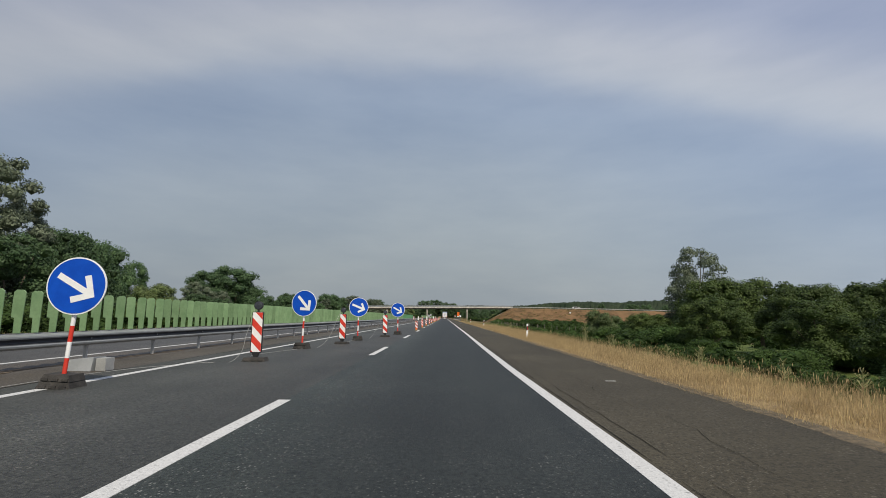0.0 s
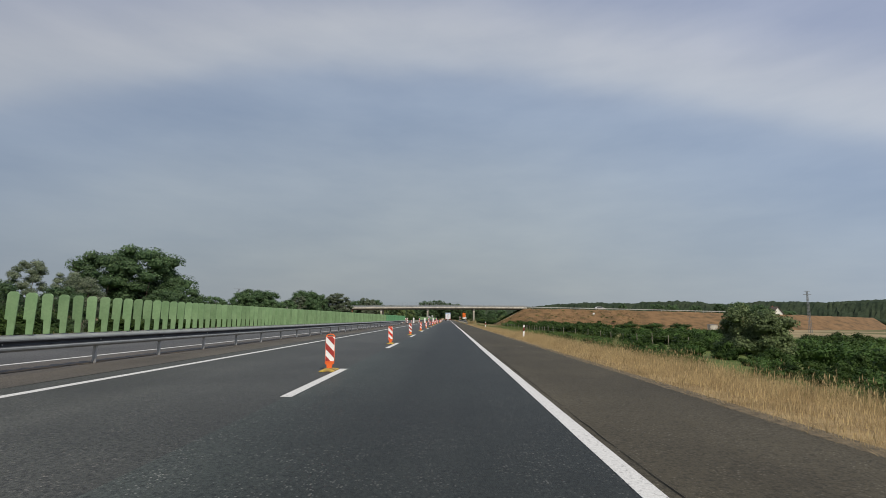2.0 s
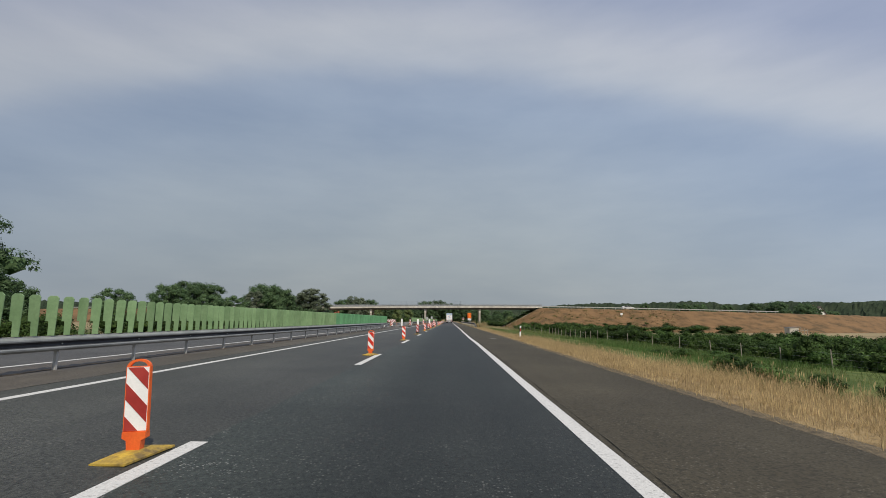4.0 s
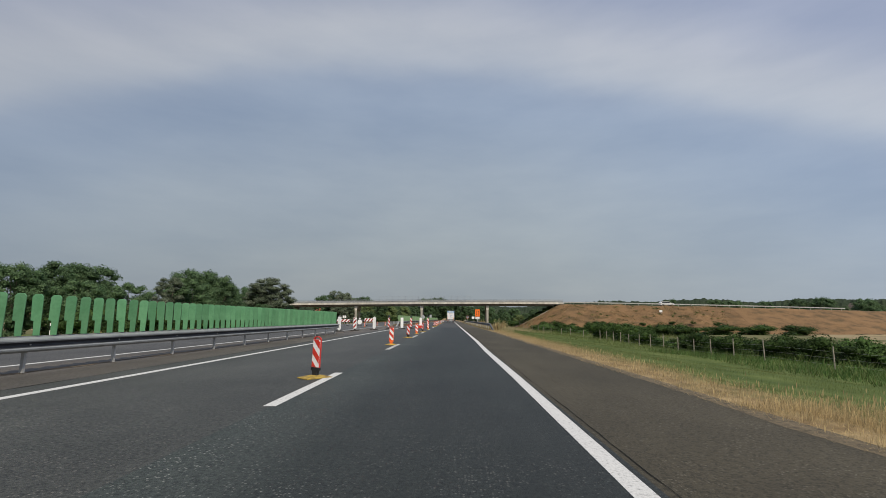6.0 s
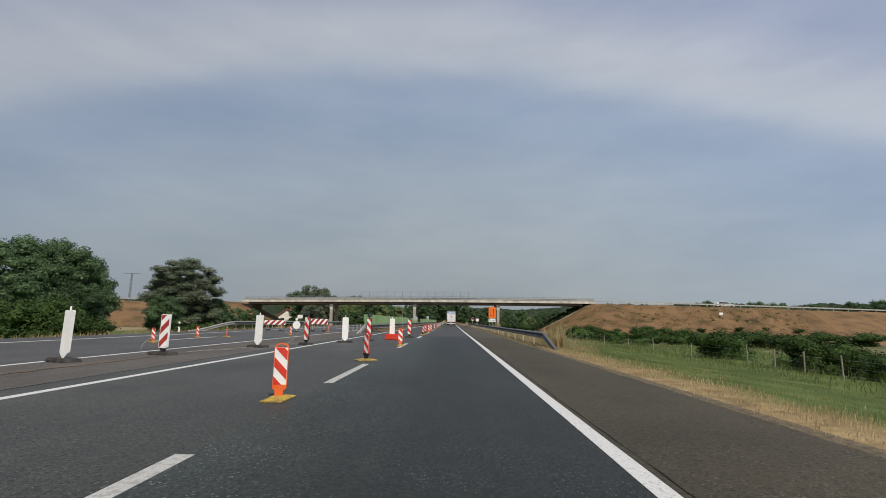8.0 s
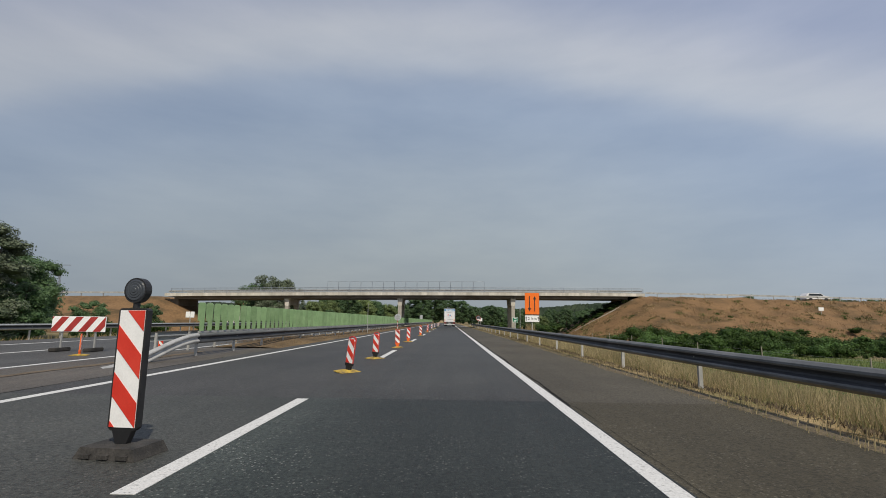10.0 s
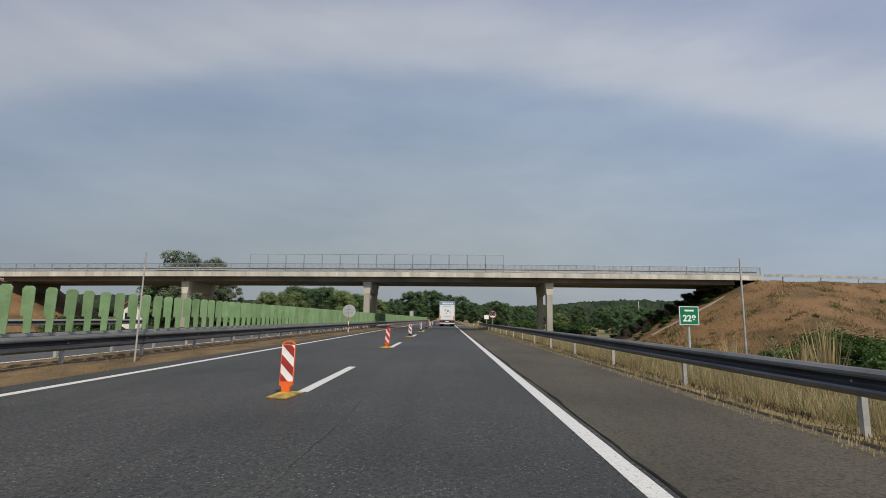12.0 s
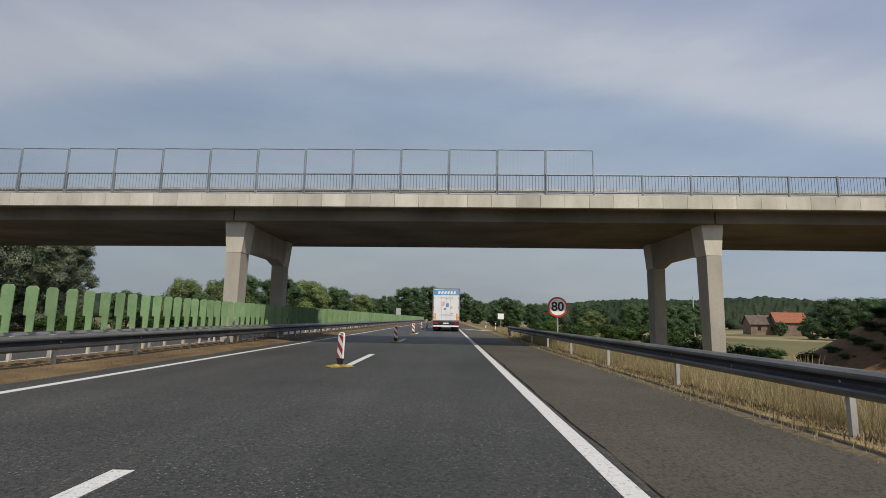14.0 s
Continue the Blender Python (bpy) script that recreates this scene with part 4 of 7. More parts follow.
def keep_right_sign(x, y, angle, turn, lean):
    t = thing("direction_sign", "round blue sign with white slanting arrow on rubber foot", "road sign", group="blue arrow signs at the lane closure")
    rubber_foot(t, 0.50, 0.44, 0.11, 2)
    bm = bmesh.new()
    zc, r = 1.60, 0.465
    prism(bm, round_poly(r, 40, 0, zc), -0.062, -0.045)
    part("rim", bm, "white", t, "white rim and aluminium back")
    bm = bmesh.new()
    prism(bm, round_poly(r * 0.955, 40, 0, zc), -0.066, -0.0625)
    part("disc", bm, "blue", t, "blue reflective disc")
    bm = bmesh.new()
    c, s = math.cos(radians(angle)), math.sin(radians(angle))
    shape = [(-0.72, -0.105), (0.36, -0.105), (0.04, -0.42), (0.20, -0.57), (0.74, 0.0), (0.20, 0.57), (0.04, 0.42), (0.36, 0.105), (-0.72, 0.105)]
    prism(bm, [(r * (x * c - z * s), zc + r * (x * s + z * c)) for x, z in shape], -0.0695, -0.0665)
    part("arrow", bm, "white", t, "white arrow")
    n = 7
    for i in range(n):
        a, b = 0.2 + (1.98 - 0.2) * i / n, 0.2 + (1.98 - 0.2) * (i + 1) / n
        bm = bmesh.new()
        tube(bm, (0, 0, a), (0, 0, b), 0.032, seg=12)
        part("pole_band", bm, "red" if i % 2 == 0 else "white", t, smooth=False)
    t.matrix_basis = pose(x, y, 0, 0, lean, turn)
    return t


keep_right_sign(-6.12, 26.1, -28, 4, 3.0)
keep_right_sign(-5.15, 35.7, -48, -8, 1.0)
keep_right_sign(-4.32, 42.1, -22, 6, 0.4)
keep_right_sign(-3.17, 50.45, -30, -4, -0.6)


def warning_board(label, width, z0, z1, slope, mats, lamp, name="warning_beacon", category="traffic beacon", group="tall beacons of the closure", layers=1, blank=False, edge="black", foot=0.82):
    t = thing(name, label, category, group=group)
    rubber_foot(t, foot, 0.40, 0.10, layers)
    zf = 0.10 * layers
    bm = bmesh.new()
    if blank:
        prism(bm, [(-0.03, zf - 0.01), (0.03, zf - 0.01), (width / 2, z0), (-width / 2, z0)], -0.03, 0.03)
    else:
        prism(bm, [(-0.05, zf - 0.01), (0.05, zf - 0.01), (width * 0.33, z0), (-width * 0.33, z0)], -0.03, 0.03)
    part("stem", bm, "black" if not blank else "white", t)
    bm = bmesh.new()
    b = 0.018
    poly = [(-width / 2, z0 + 0.03), (-width / 2 + 0.03, z0), (width / 2 - 0.03, z0), (width / 2, z0 + 0.03), (width / 2, z1 - 0.02), (width / 2 - 0.02, z1), (-width / 2 + 0.02, z1), (-width / 2, z1 - 0.02)]
    prism(bm, poly, -0.03, 0.03)
    part("board", bm, edge, t, "plastic board with rounded rim")
    if not blank:
        bm = bmesh.new()
        prism(bm, [(-width / 2 + b, z0 + b + 0.01), (width / 2 - b, z0 + b + 0.01), (width / 2 - b, z1 - b), (-width / 2 + b, z1 - b)], -0.034, -0.0305)
        part("face", bm, "white", t, "white reflective face")
        bm = bmesh.new()
        for poly in stripes(width - 2 * b - 0.002, z0 + b + 0.012, z1 - b - 0.002, 0.205, slope, z1 + abs(slope) * width / 2 - b):
            prism(bm, poly, -0.0375, -0.0345)
        part("stripe_set", bm, mats, t, "slanting red stripes")
    else:
        bm = bmesh.new()
        tube(bm, (0, 0, z1), (0, 0, z1 + 0.10), 0.02, seg=8)
        part("spigot", bm, "white", t)
    if lamp:
        bm = bmesh.new()
        tube(bm, (0, 0, z1 - 0.02), (0, 0, z1 + 0.07), 0.028, seg=8)
        part("lamp_neck", bm, "black", t)
        bm = bmesh.new()
        tube(bm, (0, -0.035, z1 + 0.16), (0, 0.035, z1 + 0.16), 0.112, 0.112, seg=24)
        head = part("lamp_head", bm, "black", t, "dark round warning lamp, unlit")
        for i in range(4):
            bm = bmesh.new()
            r0 = 0.098 - 0.023 * i
            tube(bm, (0, -0.043 - 0.004 * i, z1 + 0.16), (0, -0.0355 - 0.004 * i, z1 + 0.16), r0 - 0.010, r0, seg=24)
            part("lens_ring", bm, "lamp_smoke", head, "smoked lens ring")
    return t


tall = warning_board("tall red and white striped beacon with round warning lamp", 0.285, 0.20, 1.25, -1.05, "red", True, foot=0.58)
tall.matrix_basis = pose(-4.93, 30.9, 0, 0, 0, 5)
copy_thing(tall, pose(-4.40, 38.9, 0, 0, 0.8, -3))
copy_thing(tall, pose(-3.52, 46.48, 0, 0, -0.6, 3))
blank = warning_board("blank white back of a tall warning beacon", 0.31, 0.22, 1.27, 0, "red", False, layers=1, blank=True, edge="white")
blank.matrix_basis = pose(-9.66, 153.15, 0, 0, 1.2, -20)
copy_thing(blank, pose(-7.78, 160.6, 0, 0, 0.5, -12))
copy_thing(blank, pose(-5.48, 166.1, 0, 0, -0.5, 8))
copy_thing(blank, pose(-3.66, 171.0, 0, 0, 0, 5))
mirror = warning_board("tall striped beacon with white rim, no lamp", 0.31, 0.20, 1.22, 1.05, "darkred", False, edge="white")
mirror.matrix_basis = pose(-8.85, 155.95, 0, 0, 0.9, -10)
copy_thing(tall, pose(-6.62, 163.2, 0, 0, 1.5, -24))
copy_thing(tall, pose(-4.62, 168.2, 0, 0, 0.5, -12))
copy_thing(tall, pose(-2.95, 175.2, 0, 0, -0.4, -8))
bm = bmesh.new()
box(bm, -4.05, -3.25, 170.6, 170.85, 0.0, 0.34, 0.03)
tagged(part("barrier_block", bm, "red", None, "low red plastic barrier block on the road"), category="barrier")


def small_beacon(shade, rim="orange", socket="orange"):
    t = thing("lane_beacon", "small striped beacon with handle on yellow rubber base", "traffic beacon", group="small beacons along the lane line")
    bm = bmesh.new()
    hl, hw, hz = 0.30, 0.155, 0.055
    b = [bm.verts.new((sx * hw, sy * hl, 0)) for sx, sy in ((-1, -1), (1, -1), (1, 1), (-1, 1))]
    m_ = [bm.verts.new((sx * hw, sy * hl, 0.016)) for sx, sy in ((-1, -1), (1, -1), (1, 1), (-1, 1))]
    tp = [bm.verts.new((sx * 0.075, sy * 0.10, hz)) for sx, sy in ((-1, -1), (1, -1), (1, 1), (-1, 1))]
    bm.faces.new(b[::-1])
    bm.faces.new(tp)
    for lo, hi in ((b, m_), (m_, tp)):
        for q in range(4):
            bm.faces.new((lo[q], lo[(q + 1) % 4], hi[(q + 1) % 4], hi[q]))
    base = part("base", bm, "yellow", t, "worn yellow rubber base")
    base.rotation_euler.z = radians(-9)
    bm = bmesh.new()
    prism(bm, [(-0.055, 0.05), (0.055, 0.05), (0.062, 0.13), (0.098, 0.15), (0.098, 0.20), (-0.098, 0.20), (-0.098, 0.15), (-0.062, 0.13)], -0.035, 0.035)
    part("socket", bm, socket, t, socket + " plastic socket")
    bm = bmesh.new()
    zt = 0.745
    prism(bm, [(-0.102, 0.20), (0.102, 0.20), (0.102, zt), (-0.102, zt)], -0.018, 0.018)
    part("frame", bm, rim, t)
    bm = bmesh.new()
    arc = [(0.102 * math.cos(a), zt - 0.004 + 0.066 * math.sin(a)) for a in [math.pi * i / 10 for i in range(11)]]
    arc_in = [(0.074 * math.cos(a), zt - 0.004 + 0.046 * math.sin(a)) for a in [math.pi * i / 10 for i in range(11)]]
    loops = [[bm.verts.new((p[0], y, p[1])) for y in (-0.013, 0.013)] + [bm.verts.new((q[0], y, q[1])) for y in (0.013, -0.013)] for p, q in zip(arc, arc_in)]
    for u, v in zip(loops, loops[1:]):
        for k in range(4):
            bm.faces.new((u[k], u[(k + 1) % 4], v[(k + 1) % 4], v[k]))
    bm.faces.new(loops[0])
    bm.faces.new(loops[-1][::-1])
    part("handle", bm, rim, t, "loop handle")
    for s in (-1, 1):
        bm = bmesh.new()
        ya, yb = (-0.0215, -0.0185) if s < 0 else (0.0185, 0.0215)
        prism(bm, [(-0.094, 0.208), (0.094, 0.208), (0.094, zt - 0.006), (-0.094, zt - 0.006)], ya, yb)
        part("face", bm, "white", t, "white reflective face")
        bm = bmesh.new()
        ya, yb = (-0.025, -0.022) if s < 0 else (0.022, 0.025)
        for poly in stripes(0.184, 0.210, zt - 0.008, 0.138, -1.05, zt + 0.04):
            prism(bm, poly, ya, yb)
        part("stripe_set", bm, shade, t, "slanting red stripes")
    return t


sb = small_beacon("darkred")
sb2 = small_beacon("red")
sb3 = small_beacon("darkred", "white", "black")
sb4 = small_beacon("red", "red_rim", "black")
sb5 = small_beacon("red", "red_rim", "orange")
YS = [60.85, 72.5, 84.8, 96.8, 108.7, 120.4, 132.6, 140.9, 148.3, 155.4, 164.0, 182.05, 186.0, 192.2, 198.08, 210.0, 222.05, 233.9, 246.3, 258.3, 270.4, 282.5, 294.6]
LEANING = {5: (2.0, -30), 7: (3.0, -24), 9: (1.0, -40), 11: (7.5, -28), 12: (3.0, -22), 14: (1.5, -12), 16: (3.5, -24), 17: (2.5, -16), 18: (2.0, -38)}  # lean, turn
r = random.Random(5)
for i, y in enumerate(YS):
    x = lerp(y, [(60, -2.55), (72, -2.58), (150, -2.55), (164, -2.45), (192, -2.40), (300, -2.41)])
    m = pose(x + r.uniform(-0.03, 0.03), y, 0.004, 0, r.gauss(0, 1.0), r.uniform(-10, 10))
    if i in LEANING:
        m = pose(x, y, 0.004, 0, *LEANING[i])
    src = sb3 if i >= 17 else sb4 if i in (5, 7, 9, 11, 12) else sb5 if i in (14, 16) else sb if i in (0, 2, 13, 15) else sb2
    if i == 0:
        sb.matrix_basis = m
    elif i == 4:
        sb2.matrix_basis = m
    elif i == 5:
        sb4.matrix_basis = m
    elif i == 14:
        sb5.matrix_basis = m
    elif i == 17:
        sb3.matrix_basis = m
    else:
        copy_thing(src, m)
for x, y, turn in ((-13.35, 162.7, 62), (-14.6, 168.9, 66), (-13.7, 170.6, -60), (-11.4, 175.5, 58), (-11.3, 185.6, -62), (-10.4, 188.2, 60)):
    copy_thing(sb2, pose(x, y, -0.004, 0, 0, turn) @ Matrix.Diagonal((0.8, 0.8, 0.8, 1)))


def barrier_board(x, y, turn, wide, high):
    t = thing("barrier_board", "long red and white striped barrier board on posts", "barrier", group="barrier boards across the median")
    bm = bmesh.new()
    box(bm, -0.96, 0.96, -0.02, 0.02, 0.54, 0.97, 0.008)
    part("board", bm, "white", t)
    bm = bmesh.new()
    for poly in stripes(1.90, 0.55, 0.96, 0.26, 1.0, 2.1):
        prism(bm, poly, -0.026, -0.0205)
    part("stripe_set", bm, "darkred", t, "slanting red stripes")
    for s in (-0.6, 0.6):
        bm = bmesh.new()
        box(bm, s - 0.025, s + 0.025, 0.021, 0.07, 0.04, 0.97)
        part("post", bm, "galv_dull", t)
        bm = bmesh.new()
        box(bm, s - 0.12, s + 0.12, -0.35, 0.4, 0, 0.1, 0.02)
        part("foot_plate", bm, "rubber", t)
    t.matrix_basis = pose(x, y, -0.004, 0, 0, turn) @ Matrix.Diagonal((wide, 1, high, 1))


barrier_board(-16.9, 187.4, 0, 1.06, 1.0)
barrier_board(-12.65, 187.2, 3, 0.92, 1.2)


def post_sign(name, label, x, y, z0, build, height, post="galv_dull", r=0.032, turn=0):
    t = thing(name, label, "road sign", (x, y, ground_z(x, y)))
    bm = bmesh.new()
    tube(bm, (0, 0.05, -0.3), (0, 0.05, height), r, seg=10)
    part("post", bm, post, t)
    build(t)
    t.rotation_euler.z = radians(turn)
    return t


def plate(t, name, w, z0, z1, mat, y=0.0, cx=0.0, rim=None, label=""):
    bm = bmesh.new()
    box(bm, cx - w / 2, cx + w / 2, y - 0.012, y + 0.012, z0, z1)
    ob = part(name, bm, rim or mat, t, label)
    if rim:
        bm = bmesh.new()
        box(bm, cx - w / 2 + 0.018, cx + w / 2 - 0.018, y - 0.016, y - 0.0125, z0 + 0.018, z1 - 0.018)
        part(name + "_face", bm, mat, t)
    return ob


def text_part(t, body, size, at, mat, name="lettering", ext=0.002, bold=0.0, space=1.0):
    cu = bpy.data.curves.new(name, "FONT")
    cu.body, cu.size, cu.extrude, cu.offset = body, size, ext, bold
    cu.align_x, cu.align_y, cu.space_character = "CENTER", "CENTER", space
    tmp = bpy.data.objects.new("t", cu)
    scene.collection.objects.link(tmp)
    me = bpy.data.meshes.new_from_object(tmp.evaluated_get(bpy.context.evaluated_depsgraph_get()))
    bpy.data.objects.remove(tmp)
    me.transform(Matrix.Translation(at) @ Matrix.Rotation(radians(90), 4, "X"))
    me.materials.clear()
    me.materials.append(M[mat])
    return part(name, me, mat, t)


def vertical_arrow(bm, x, z0, z1, w, up, y):
    h = 0.20
    if up:
        prism(bm, [(x - w / 2, z0), (x + w / 2, z0), (x + w / 2, z1 - h), (x + w * 1.9, z1 - h), (x, z1), (x - w * 1.9, z1 - h), (x - w / 2, z1 - h)], y - 0.003, y)
    else:
        prism(bm, [(x - w / 2, z1), (x + w / 2, z1), (x + w / 2, z0 + h), (x + w * 1.9, z0 + h), (x, z0), (x - w * 1.9, z0 + h), (x - w / 2, z0 + h)], y - 0.003, y)


def two_way(t):
    dz = -t.location.z
    plate(t, "panel", 0.88, 1.66 + dz, 2.98 + dz, "orange_sign", rim="orange", label="orange temporary sign panel")
    for x, up in ((-0.16, False), (0.16, True)):
        bm = bmesh.new()
        vertical_arrow(bm, x, 1.84 + dz, 2.78 + dz, 0.055, up, -0.0165)
        part("arrow", bm, "black", t, "black arrow pointing up" if up else "black arrow pointing down")
    plate(t, "distance_plate", 0.90, 1.18 + dz, 1.61 + dz, "white", rim="black", label="white distance plate")
    text_part(t, "2 km", 0.25, (0, -0.0165, 1.395 + dz), "black", bold=0.001, space=1.12)
    bm = bmesh.new()
    for s in (-1, 1):
        x = s * 0.37
        prism(bm, [(x - 0.018, 1.27 + dz), (x + 0.018, 1.27 + dz), (x + 0.018, 1.42 + dz), (x - 0.018, 1.42 + dz)], -0.019, -0.0165)
        prism(bm, [(x - 0.05, 1.42 + dz), (x + 0.05, 1.42 + dz), (x, 1.54 + dz)], -0.019, -0.0165)
    part("arrow_mark", bm, "black", t)


post_sign("two_way_sign", "orange two-way traffic sign with 2 km plate", 4.98, 200.95, 0, two_way, 2.9)


def limit(t):
    dz = -t.location.z
    zc = 1.79 + dz
    bm = bmesh.new()
    prism(bm, round_poly(0.44, 40, 0, zc), -0.02, 0.0)
    part("disc", bm, "red", t, "red ring of the disc")
    bm = bmesh.new()
    prism(bm, round_poly(0.365, 40, 0, zc), -0.024, -0.0205)
    part("disc_face", bm, "white", t, "white face")
    text_part(t, "80", 0.56, (0, -0.0245, zc), "black", bold=0.014)


post_sign("speed_limit_sign", "round white speed limit sign with red rim", 4.98, 256.2, 0, limit, 2.2)


def km_plate(t):
    dz = -t.location.z
    plate(t, "panel", 0.46, 1.14 + dz, 1.58 + dz, "green_sign", rim="white", label="green panel with white rim")
    text_part(t, "228", 0.21, (0, -0.0165, 1.29 + dz), "white", bold=0.006)
    bm = bmesh.new()
    prism(bm, [(-0.11, 1.46 + dz), (0.11, 1.46 + dz), (0.11, 1.50 + dz), (-0.11, 1.50 + dz)], -0.0195, -0.0165)
    part("bar", bm, "white", t, "white bar")


post_sign("distance_marker", "small green kilometre board on a post", 5.75, 214.3, 0, km_plate, 1.6)


def slim(name, label, x, y, top, r=0.022):
    bm = bmesh.new()
    tube(bm, (0, 0, -0.4), (0, 0, top - ground_z(x, y)), r, r * 0.8, seg=8)
    ob = part(name, bm, "galv_dull", None, label)
    ob.location = (x, y, ground_z(x, y))
    tagged(ob, category="pole")


slim("pole", "slim grey steel pole beside the guardrail", 5.9, 212.4, 2.5)
slim("pole", "slim grey steel pole in the median", -7.4, 214.2, 2.65)


def back_disc(t):
    zc = 1.56
    bm = bmesh.new()
    prism(bm, round_poly(0.47, 36, 0, zc), 0.0, 0.015)
    part("disc", bm, "grey_sign", t, "bare grey back of the disc")
    bm = bmesh.new()
    box(bm, -0.30, 0.30, -0.03, -0.001, zc + 0.10, zc + 0.14)
    box(bm, -0.30, 0.30, -0.03, -0.001, zc - 0.14, zc - 0.10)
    part("bracket", bm, "galv_dull", t)
    for i in range(4):
        bm = bmesh.new()
        tube(bm, (0, -0.06, 0.0 + i * 0.28), (0, -0.06, 0.28 + i * 0.28), 0.03, seg=10)
        part("pole_band", bm, "red" if i % 2 else "white", t)


t = thing("sign_back", "grey back of a round sign on banded post", "road sign", (-7.27, 238.4, 0.06))
back_disc(t)
bm = bmesh.new()
tube(bm, (0, -0.06, 1.12), (0, -0.06, 1.9), 0.028, seg=10)
part("post", bm, "galv_dull", t)


t = thing("sign_back", "round white sign back low on a foot plate", "road sign", (-13.6, 183.6, -0.004))
rubber_foot(t, 0.7, 0.4, 0.09, 1)
bm = bmesh.new()
prism(bm, round_poly(0.34, 32, 0, 0.60), 0.0, 0.02)
part("disc", bm, "white", t, "white disc")
bm = bmesh.new()
tube(bm, (0, 0.05, 0.05), (0, 0.05, 1.12), 0.03, seg=10)
part("post", bm, "galv_dull", t)
bm = bmesh.new()
box(bm, -0.11, 0.11, -0.04, 0.02, 0.98, 1.2, 0.02)
part("lamp_head", bm, "white", t, "small lamp")


def delineator(x, y, h=0.90, turn=0):
    t = thing("delineator_post", "white plastic verge post with black slanted band", "verge post", group="verge posts")
    bm = bmesh.new()
    prism(bm, [(-0.05, 0.0), (0.05, 0.0), (0.05, h), (-0.05, h - 0.035)], -0.045, 0.045)
    edges = [e for e in bm.edges if abs(e.verts[0].co.y - e.verts[1].co.y) > 0.05]
    bmesh.ops.bevel(bm, geom=edges, offset=0.01, segments=2, affect="EDGES")
    part("post", bm, "white", t)
    bm = bmesh.new()
    prism(bm, [(-0.0525, h * 0.52), (0.0525, h * 0.58), (0.0525, h * 0.86), (-0.0525, h * 0.80)], -0.048, 0.048)
    part("band", bm, "black", t, "black slanted band")
    bm = bmesh.new()
    prism(bm, [(-0.018, h * 0.57), (0.022, h * 0.59), (0.022, h * 0.81), (-0.018, h * 0.79)], -0.051, -0.0485)
    part("reflector", bm, "red_rim", t, "red upright reflector")
    t.matrix_basis = pose(x, y, ground_z(x, y) - 0.05, 0, 2.5, turn)


for y in (15.0, 48.6, 82.0, 114.9):
    delineator(5.02, y)
for y in (291.0, 305.0):
    delineator(5.6, y)
delineator(-21.3, 178.9, turn=180)
delineator(-21.7, 137.0, turn=180)


